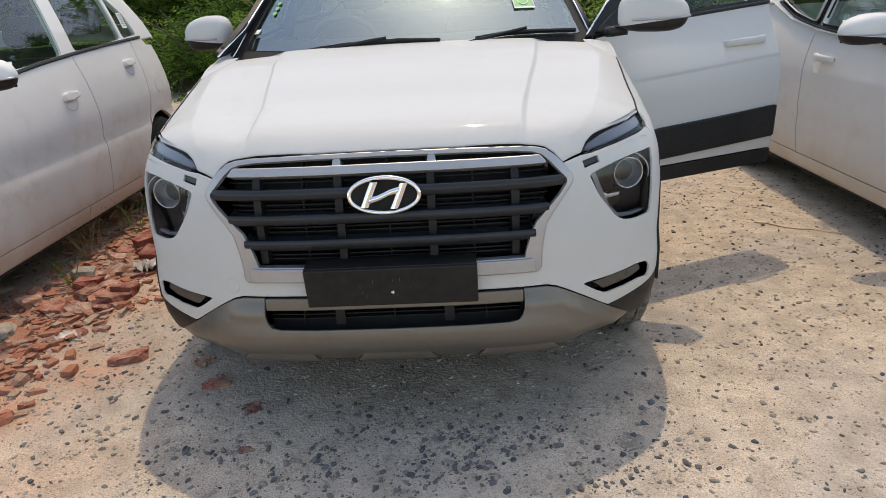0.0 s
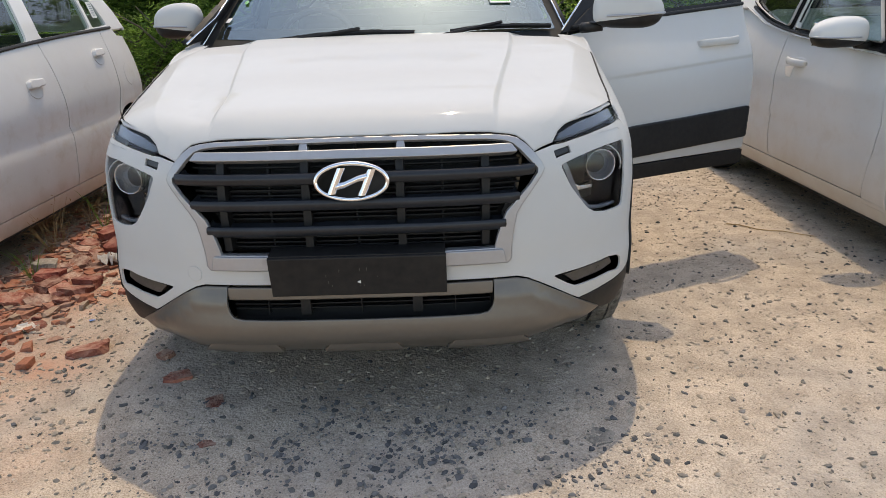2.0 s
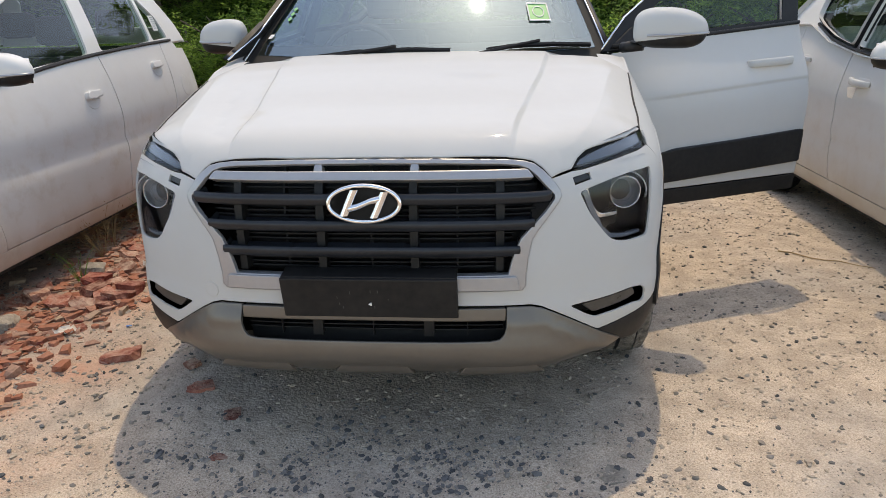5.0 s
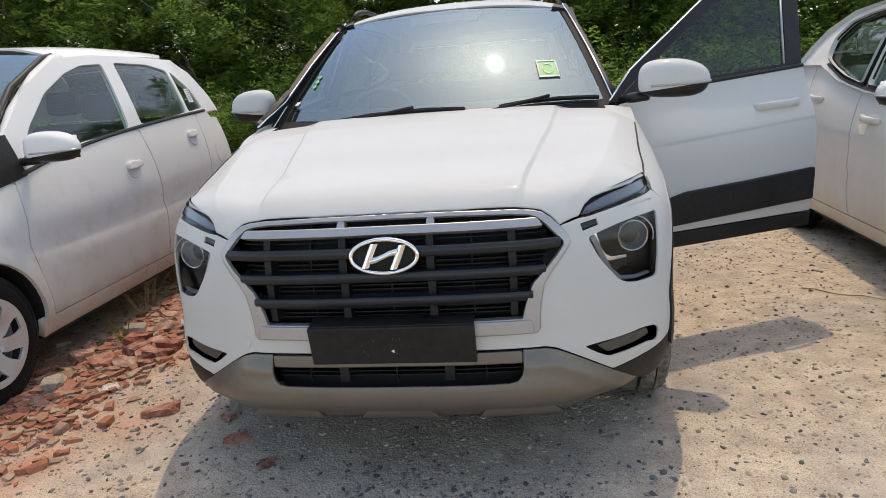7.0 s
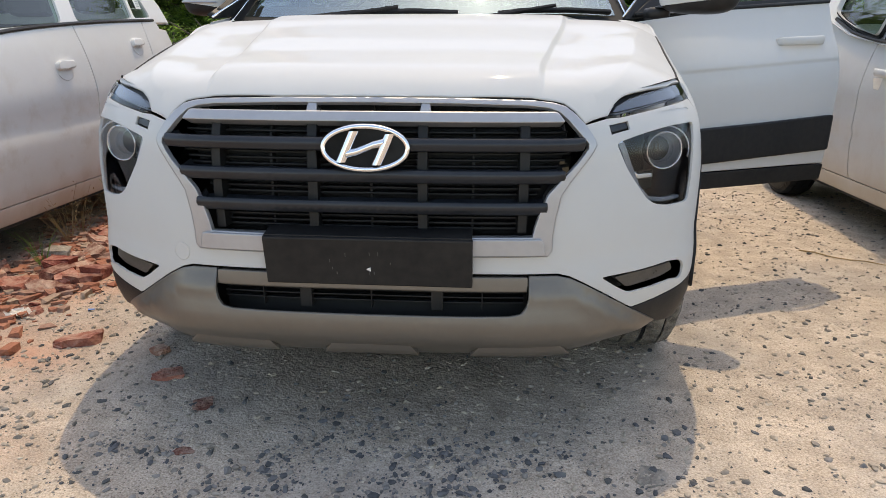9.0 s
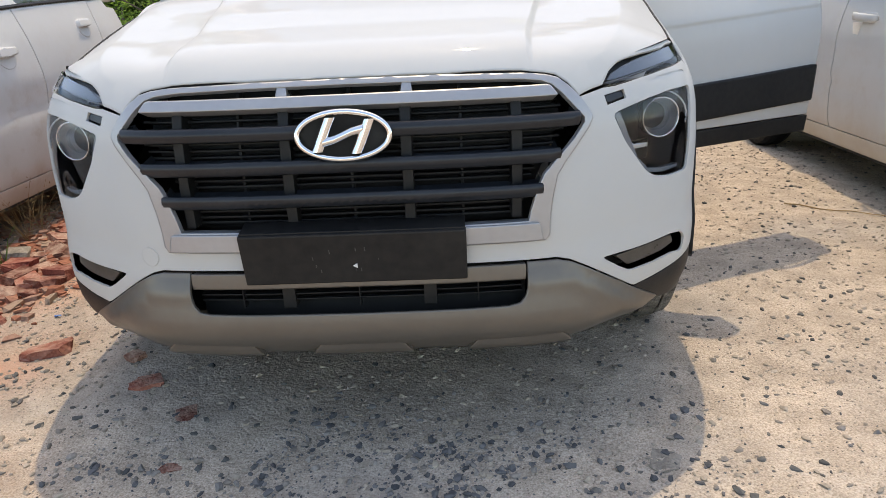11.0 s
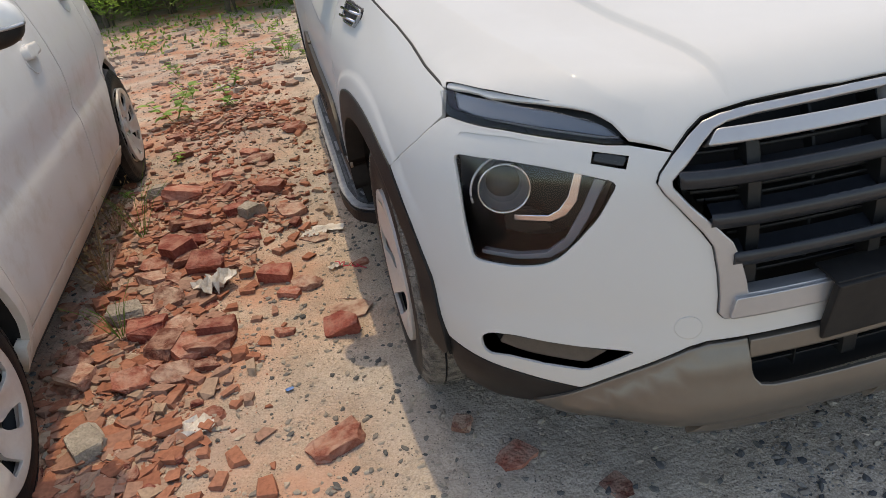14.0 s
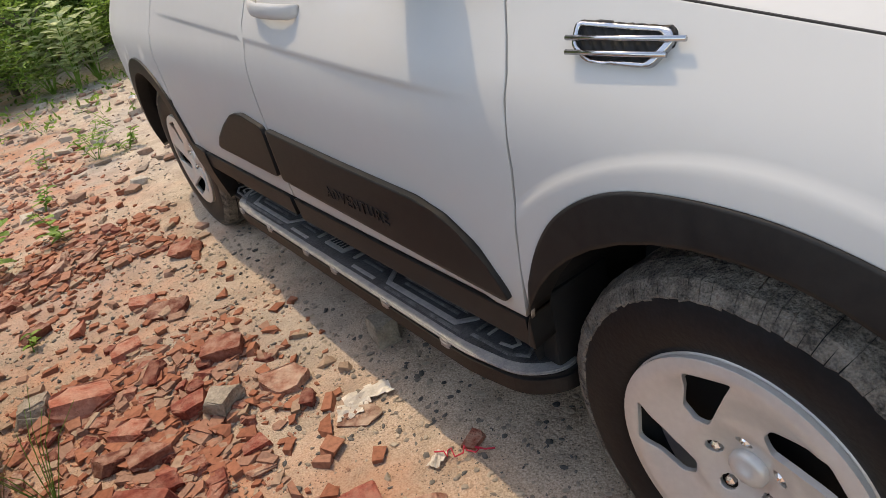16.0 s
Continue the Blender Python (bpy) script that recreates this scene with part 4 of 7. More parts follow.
def front_door(s):
    """The skin of a front door with its cladding, trim, handle, mirror, glass and frame, in closed position."""
    o = [(1.128, 1.036), (1.126, .98), (1.112, .942), (1.0995, .894), (1.097, .757), (1.108, .657), (1.120, .523), (1.126, .475), (2.075, .475), (2.085, .60), (2.12, 1.13), (1.6, 1.094)]
    door = part("front_door", panel(flank(o, s), HERO_SKIN, (), .04, .035, .004, .9, creases(s)), WHITE, hero)
    part("door_inner", panel(flank([(1.14, 1.03), (1.135, .43), (2.06, .43), (2.09, 1.09)], s), lifted(-.05), (), .1, .06), CABIN, door)
    part("door_lower_trim", panel(flank([(1.13, .47), (2.073, .47), (2.070, .405), (1.135, .405)], s), lifted(.006), (), .05, .02), BLACK, door)
    c1 = rounded([(1.150, .508), (1.172, .54), (1.234, .592), (1.304, .628), (1.389, .646), (1.696, .658), (2.080, .677), (2.074, .533), (1.532, .513), (1.165, .498)], .012, 3)
    clad = part("door_cladding", panel(flank(c1, s), lifted(.014), (), .03, .02, .008, 1.0), BLACK, door, "black door cladding with raised lettering")
    if s < 0:
        font = bpy.data.curves.new("lettering", "FONT")
        font.body, font.size, font.extrude, font.space_character = "ADVENTURE", .042, .0025, 1.25
        tmp = new("lettering", font)
        bpy.context.view_layer.update()
        me = bpy.data.meshes.new_from_object(tmp.evaluated_get(bpy.context.evaluated_depsgraph_get()))
        bpy.data.objects.remove(tmp)
        t = part("lettering", me, BLACK, clad, "raised black capital letters")
        t.matrix_basis = Matrix.Translation((-.9075, 1.79, .553)) @ Matrix(((0, 0, -1, 0), (-1, 0, 0, 0), (0, 1, 0, 0), (0, 0, 0, 1)))
    door_handle(s, 1.915, .972, door, None, .245)
    # window frame and glass
    frame_skin = side_window(s)
    ahead = [(1.80, 1.495), (1.66, 1.45), (1.36, 1.255), (1.23, 1.17)] if s > 0 else [(1.97, 1.492), (1.86, 1.457), (1.58, 1.305), (1.33, 1.145)]
    wf = [(1.09, 1.045), (1.6, 1.088), (2.118, 1.125), (2.115 + .075 * (s > 0), 1.505), (1.95, 1.503)] + ahead
    wg = [(1.36 + .08 * (s < 0), 1.10), (2.03, 1.145), (2.03 + .07 * (s > 0), 1.475), (1.86, 1.468)] + ([(1.72, 1.43), (1.52, 1.31), (1.36, 1.20)] if s > 0 else [(1.89, 1.43), (1.63, 1.285), (1.47, 1.18)])
    part("window_frame", panel(wf, frame_skin, [wg], .05, .03), BLACK, door)
    g = part("window_glass", panel(wg, lambda a, b: tuple(Vector(frame_skin(a, b)) - Vector((s * .008, 0, 0))), (), .06, .004), TINT, door)
    g.visible_shadow = False
    part("mirror_sail", panel([(1.13, 1.06), (1.36, 1.075), (1.36, 1.19), (1.24, 1.13)], lambda a, b: tuple(Vector(frame_skin(a, b)) + Vector((s * .008, 0, 0))), (), .05, .02), BLACK, door)
    if s < 0:
        mirror_unit(door, s, -.888, 1.37, 1.128, 1.0, None, None, .05, 0, .78)
    edge_trim = [tuple(Vector(frame_skin(*p)) + Vector((s * .004, -.004, .003))) for p in [(1.09, 1.05)] + ahead[::-1]]
    part("frame_trim", tube(edge_trim, .004, 6), CHROME, door, "thin chrome strip", True)
    part("glass_channel", tube([frame_skin(2.022, 1.145), frame_skin(2.022 + .07 * (s > 0), 1.475)], .005, 6), SATIN, door, "", True)
    part("belt_seal", tube([tuple(Vector(frame_skin(a, 1.062 + .070 * (a - 1.128))) + Vector((s * .010, 0, 0))) for a in (1.14, 1.5, 1.8, 2.115)], .009, 6), BLACK, door, "", True)
    return door


def side_window(s):
    """The plane in which the side windows lie, leaning in towards the roof."""
    def at(y, z):
        x = lookup([(1.0, .809), (1.06, .781), (1.13, .759), (1.2, .738), (1.35, .685), (1.5, .627), (1.6, .58)], z)
        x -= .03 * (1 - smooth(1.0, 2.0, y)) * smooth(1.02, 1.2, z) + .05 * smooth(2.8, 4.0, y)
        x -= (.015 + .10 * max(0, z - 1.08)) * (s < 0)
        return (s * x, y, z)
    return at


closed = front_door(-1)
opened = front_door(1)
hinge, pivot = Vector((.872, 1.105, 0)), Vector((.783, 1.134, 0))
swing = Matrix.Translation(pivot) @ pose(0, 0, 0, 0, 0, -64) @ Matrix.Translation(-hinge)
opened.matrix_basis = swing
at = swing.inverted() @ Vector((.962, 1.09, 1.122))
mirror_unit(opened, 1, at.x, at.y, at.z, 1.03, None, None, .045, 64 - 16)
for s in SIDES:
    fs = side_window(s)
    rf = [(2.124, 1.128), (3.05, 1.15), (3.30, 1.17), (3.62, 1.27), (3.45, 1.475), (3.0, 1.505), (2.121, 1.505)]
    g1 = [(2.19, 1.155), (2.93, 1.175), (2.93, 1.475), (2.19, 1.475)]
    g2 = [(3.0, 1.18), (3.27, 1.20), (3.50, 1.28), (3.38, 1.455), (3.0, 1.475)]
    part("rear_window_frame", panel(rf, fs, [g1, g2], .06, .03), BLACK, hero)
    for g in (g1, g2):
        part("rear_side_glass", panel(g, lambda a, b: tuple(Vector(fs(a, b)) - Vector((s * .008, 0, 0))), (), .06, .004), TINT, hero).visible_shadow = False
    rail = [(s * .59, 2.25, 1.565), (s * .59, 2.35, 1.60), (s * .60, 2.6, 1.625), (s * .60, 3.2, 1.62), (s * .59, 3.6, 1.565)]
    part("roof_rail", tube(rail, .015, 8), BLACK, hero, "", True)
    # tail: rear pillar
    rp = [(3.30, 1.17), (3.62, 1.27), (3.45, 1.475), (3.40, 1.535), (3.75, 1.50), (4.02, 1.18), (4.0, 1.15), (3.06, 1.15)]
    part("rear_pillar", panel(rp, fs, (), .06, .03), WHITE, hero)


def windscreen_skin(a, b):
    """a: -1 to 1 across; b: 0 at the foot, 1 at the roof."""
    half_w = .765 + (.585 - .765) * b
    x = a * half_w
    y = 1.11 + .13 * a * a + (.81 - .03 * a * a) * b
    z = 1.034 + .503 * b - .022 * a * a * b + .030 * math.sin(PI * b) * (1 - .3 * a * a)
    return (x, y, z)


screen = part("windscreen", panel([(-.94, .05), (-.5, .02), (0, .01), (.5, .02), (.94, .05), (.93, .96), (0, .985), (-.93, .96)], windscreen_skin, (), .08, .004), SCREEN, hero)
screen.visible_shadow = False
band = [(-1, -.02), (0, -.03), (1, -.02), (1, 1.0), (0, 1.0), (-1, 1.0)]
clear_area = rounded([(-.94, .12), (-.5, .105), (0, .10), (.5, .105), (.94, .12), (.945, .955), (0, .975), (-.945, .955)], .05, 4)
part("windscreen_border", panel(band, lambda a, b: tuple(Vector(windscreen_skin(a, b)) + Vector((0, .002, -.003))), [clear_area], .08, .012), DARK, hero)
part("mirror_patch", panel(rounded([(-.31, .85), (.24, .85), (.28, .97), (-.35, .97)], .02, 3), lambda a, b: tuple(Vector(windscreen_skin(a, b)) + Vector((0, .006, -.008))), (), .1, .004), DARK, hero)
st = part("sticker", panel([(.62, .235), (.735, .235), (.735, .36), (.62, .36)], lambda a, b: tuple(Vector(windscreen_skin(a, b)) + Vector((0, -.002, .003))), (), .05, .002), GREEN, hero, "square green windscreen sticker")
def stick_at(a, b):
    return tuple(Vector(windscreen_skin(a, b)) + Vector((0, -.004, .005)))
for a0, a1, b0, b1 in ((.615, .74, .355, .365), (.615, .74, .23, .24), (.615, .622, .24, .355), (.733, .74, .24, .355)):
    part("sticker_edge", panel([(a0, b0), (a1, b0), (a1, b1), (a0, b1)], stick_at, (), .05, .001), PAPER, st)
part("sticker_disc", panel([(.6775 + .035 * math.cos(2 * PI * k / 20), .2975 + .04 * math.sin(2 * PI * k / 20)) for k in range(20)], stick_at, [[(.6775 + .030 * math.cos(2 * PI * k / 20), .2975 + .0345 * math.sin(2 * PI * k / 20)) for k in range(20)]], .05, .001), PAPER, st)
for k, b in enumerate((.30, .34, .38)):
    part("dot_sticker", panel([(-.86 + .012 * math.cos(2 * PI * i / 12), b + .014 * math.sin(2 * PI * i / 12)) for i in range(12)], stick_at, (), .05, .001), GREEN, hero)
part("paper_sticker", panel([(-.93, .155), (-.905, .155), (-.90, .185), (-.925, .185)], stick_at, (), .05, .001), PAPER, hero)

for s in SIDES:
    pil = [tuple(Vector(windscreen_skin(s * 1.0, b)) + Vector((s * .004, .014, -.004))) for b in (0, .2, .4, .6, .8, 1.0)]
    part("front_pillar", tube(pil, .016, 10), BLACK, hero, "gloss black windscreen pillar", True)
    part("pillar_trim", tube([tuple(Vector(windscreen_skin(s * .99, b)) + Vector((0, -.006, .006))) for b in (.0, .25, .5, .75, 1.0)], .0035, 6), CHROME, hero, "", True)
    blade = [tuple(Vector(windscreen_skin(a, b)) + Vector((0, -.015, .012))) for a, b in (((-.54, .015), (-.35, .04), (-.05, .05), (.17, .038)) if s < 0 else ((.36, .035), (.5, .055), (.7, .06), (.91, .05)))]
    wiper = part("wiper", tube(blade, .009, 6), BLACK, hero)
    part("wiper_rubber", tube([Vector(p) + Vector((0, .010, -.006)) for p in blade], .005, 5), DARK, wiper)
    part("wiper_arm", tube([tuple(Vector(windscreen_skin(a, b)) + Vector((0, -.02, .022))) for a, b in (((-.44, .0), (-.3, .025), (-.12, .055)) if s < 0 else ((.32, .0), (.46, .03), (.64, .068)))], .007, 6), BLACK, wiper)


def roof_skin(x, y):
    z = lookup([(1.85, 1.50), (1.95, 1.548), (2.1, 1.583), (2.4, 1.608), (2.8, 1.618), (3.3, 1.605), (3.7, 1.565), (4.0, 1.51)], y)
    return (x, y, z - .10 * (abs(x) / .62) ** 3.2 * .55 - .02 * (x / .6) ** 2)


roof_o = [(0, 1.925), (.3, 1.94), (.52, 1.965), (.60, 2.0), (.635, 2.3), (.64, 3.0), (.61, 3.5), (.57, 3.85), (0, 3.95)]
roof = part("roof", panel(mirror2(roof_o), roof_skin, (), .05, .02, .006, .9), WHITE, hero)
for s in SIDES:
    part("roof_gutter", panel([(s * x, y) for x, y in ((.525, 1.955), (.60, 1.975), (.61, 2.06), (.535, 2.03))], lambda x, y: tuple(Vector(roof_skin(x, y)) + Vector((0, -.01, .006))), (), .03, .02), BLACK, hero)


def tail_skin(a, b):
    return (a * (.62 + .06 * (1 - b)), 4.17 - .24 * b - .05 * a * a, 1.02 + .50 * b)


hatch = part("tailgate", panel([(-1.15, .0), (1.15, 0), (1.0, 1.0), (-1.0, 1.0)], lambda a, b: (-tail_skin(a, b)[0], *tail_skin(a, b)[1:]), [[(-.86, .22), (.86, .22), (.86, .85), (-.86, .85)]], .1, .03), WHITE, hero)
part("rear_glass", panel([(-.86, .22), (.86, .22), (.86, .85), (-.86, .85)], lambda a, b: (-tail_skin(a, b)[0], tail_skin(a, b)[1] - .01, tail_skin(a, b)[2]), (), .1, .004), TINT, hatch).visible_shadow = False
part("cowl", panel([(-.74, 1.0), (.74, 1.0), (.78, 1.33), (0, 1.22), (-.78, 1.33)], lambda x, y: (x, y, 1.003 + .02 * (y - 1.0)), (), .1, .01), BLACK, hero)

# inside
part("floor_pan", box(0, 2.2, .225, 1.62, 1.9, .03), DARK, hero)
part("floor_pan", box(0, 2.2, .235, 1.20, 3.9, .03), DARK, hero)
part("firewall", box(0, .62, .52, .80, .86, .36, .05), DARK, hero)
part("luggage_floor", box(0, 3.65, .66, 1.3, .8, .04), CABIN, hero)
dash = part("dashboard", box(0, 1.42, .90, 1.38, .44, .20, .06), CABIN, hero)
part("dashboard_shelf", box(0, 1.36, 1.005, 1.34, .34, .02, .01), CABIN, dash)
sw = bmesh.new()
ringp = [(.185 * math.cos(2 * PI * k / 28), .185 * math.sin(2 * PI * k / 28), 0) for k in range(29)]
tube(ringp, .016, 8, sw)
box(0, 0, -.01, .12, .09, .03, .02, sw)
box(0, 0, -.008, .34, .03, .015, .006, sw)
wheel_s = part("steering_wheel", sw, CABIN, hero, "", True)
wheel_s.matrix_basis = Matrix.Translation((-.36, 1.68, 1.0)) @ pose(0, 0, 0, 62)


def car_seat(parent, x, y, z, width, mat, heads=(0,)):
    seat = part("seat", box(x, y, z + .08, width, .50, .18, .06), mat, parent)
    part("backrest", box(0, 0, .30, width, .14, .62, .06), mat, seat).matrix_basis = Matrix.Translation((x, y + .24, z + .12)) @ pose(0, 0, 0, -14)
    for h in heads:
        part("headrest", box(0, 0, 0, .25, .10, .17, .045), mat, seat).matrix_basis = Matrix.Translation((x + h, y + .44, z + .86)) @ pose(0, 0, 0, -10)
    return seat


for x in (-.37, .37):
    car_seat(hero, x, 2.15, .42, .50, CABIN)
car_seat(hero, 0, 3.0, .45, 1.25, CABIN, (-.4, .4))
part("door_sill_inner", box(.80, 1.6, .40, .06, .95, .12, .02), CABIN, hero)
part("centre_pillar", tube([(.80, 2.1, .45), (.765, 2.1, 1.0), (.60, 2.12, 1.50)], .035, 8), GRILLE, hero, "", True)
part("centre_pillar", tube([(-.80, 2.1, .45), (-.765, 2.1, 1.0), (-.60, 2.12, 1.50)], .035, 8), GRILLE, hero, "", True)

# side vent on the wing, a stuck-on chrome piece
for s in SIDES[:1]:
    vo = rounded([(.985, .960), (.855, .951), (.846, .938), (.868, .912), (.957, .916), (.984, .933)], .008, 3)
    vi = rounded([(.978, .955), (.866, .947), (.858, .938), (.876, .917), (.953, .920), (.977, .935)], .005, 3)
    vent = part("wing_vent", panel(flank(vo, s), lifted(.010), [flank(vi, s)], .015, .014, .003, 1.2), DULL_CHROME, hero, "chrome stick-on wing vent")
    part("vent_mesh", panel(flank(vo, s), lambda a, z: HERO(a, z, .004 + .002 * math.sin(abs(a) * 420) * math.sin(z * 420)), (), .006, .006, .002), BLACK, vent)
    for zz, y0, y1 in ((.9425, .992, .832), (.927, .988, .85)):
        part("vent_bar", tube([HERO(s * HERO.find(1, y, zz - .012 * (.98 - y)), zz - .012 * (.98 - y), .013) for y in (y0, .92, y1)], .0036, 8), DULL_CHROME, vent, "", True)

# running boards
SCUFFED = material("scuffed_metal_edge", (.60, .60, .58), .40, .4, 0, .35, 30, .15, 200, (.24, .25, .27))
BOARD = material("worn_board_rubber", (.014, .017, .022), .5, 0, 0, .4, 26, .3, 150, (.06, .066, .074))
RIB = material("worn_board_rib", (.03, .035, .042), .45, 0, 0, .4, 40, .2, 150, (.17, .18, .19))
for s in SIDES:
    o = rounded([(1.30, .928), (1.16, .905), (1.105, .85), (1.10, .79), (2.70, .79), (2.685, .86), (2.63, .915), (2.52, .928)], .04, 5)
    def slab(name, pts, z0, z1, mat, parent, label=""):
        bm = bmesh.new()
        lo = [bm.verts.new((s * b, a, z0)) for a, b in pts]
        hi = [bm.verts.new((s * b, a, z1)) for a, b in pts]
        bm.faces.new(lo); bm.faces.new(hi)
        for i in range(len(pts)):
            j = (i + 1) % len(pts)
            bm.faces.new((lo[i], lo[j], hi[j], hi[i]))
        bmesh.ops.recalc_face_normals(bm, faces=bm.faces)
        top = [e for e in bm.edges if all(abs(v.co.z - z1) < 1e-5 for v in e.verts)]
        bmesh.ops.bevel(bm, geom=top, offset=min(.006, (z1 - z0) * .45), segments=2, affect="EDGES")
        return part(name, bm, mat, parent, label)
    board = slab("running_board", o, .285, .325, BLACK, hero, "black running board with a brushed metal edge")
    def shrink(out, ends, inner=.004):
        return [(1.90 + (y - 1.90) * (1 - ends / .80), .79 + inner + (x - .79) * (1 - (out + inner) / .138)) for y, x in o]
    slab("board_tray", shrink(.002, .012), .3255, .331, SCUFFED, board, "scuffed brushed metal rim")
    slab("board_tread", shrink(.024, .040, .008), .3315, .3345, BOARD, board, "worn blue-grey rubber tread")
    def across(u):
        return .902 - .104 * u
    def band(pts, width, z1, mat, name, label=""):
        """A flat raised strip along a line of (y, share of the way in from the outer edge)."""
        line = [Vector((y, across(u))) for y, u in pts]
        left, right = [], []
        for i, p in enumerate(line):
            a0, b0 = line[max(i - 1, 0)], line[min(i + 1, len(line) - 1)]
            d1 = (p - a0).normalized() if i else (b0 - p).normalized()
            d2 = (b0 - p).normalized() if i < len(line) - 1 else d1
            m = Vector((-(d1 + d2).y, (d1 + d2).x)).normalized()
            m *= width / 2 / max(.4, m.dot(Vector((-d1.y, d1.x))))
            left.append(tuple(p + m))
            right.append(tuple(p - m))
        slab(name, left + right[::-1], .3350, z1, mat, board, label)
    for mid, way in ((1.955, -1), (1.965, 1)):
        at = lambda pts: [(mid + way * d, u) for d, u in pts]
        band(at([(.10, .30), (.10, .80), (.24, .80), (.29, .22), (.56, .22), (.59, .62)]), .014, .3385, SCUFFED, "metal_inlay", "worn bright zigzag inlay")
        band(at([(.13, .10), (.24, .10)]), .010, .3385, SCUFFED, "metal_inlay")
        for u, d0, d1 in ((.42, .135, .23), (.58, .135, .23), (.45, .33, .54), (.60, .31, .555), (.76, .29, .60), (.92, .12, .62), (.06, .30, .60)):
            band(at([(d0, u), (d1, u)]), .008, .3390, RIB, "tread_rib")
        band(at([(.62, .30), (.62, .85), (.70, .85), (.755, .62), (.765, .40), (.73, .22), (.62, .18)]), .008, .3385, RIB, "tread_rib")
        band(at([(.65, .36), (.65, .70), (.69, .70), (.725, .55), (.72, .40), (.69, .34)]), .007, .3385, SCUFFED, "metal_inlay")
        for d in (.08, .34, .58):
            slab("rim_nib", rounded([(mid + way * d - .018, .924), (mid + way * d + .018, .924), (mid + way * d + .012, .931), (mid + way * d - .012, .931)], .003, 2), .314, .3305, SCUFFED, board)
    slab("maker_plate", rounded([(1.90, across(.75)), (1.91, across(.25)), (2.02, across(.25)), (2.01, across(.75))], .004, 2), .335, .3385, SCUFFED, board)
    for k in range(5):
        slab("plate_bar", [(1.922 + .017 * k, across(.62)), (1.926 + .017 * k, across(.38)), (1.937 + .017 * k, across(.38)), (1.933 + .017 * k, across(.62))], .3387, .3392, BLACK, board)

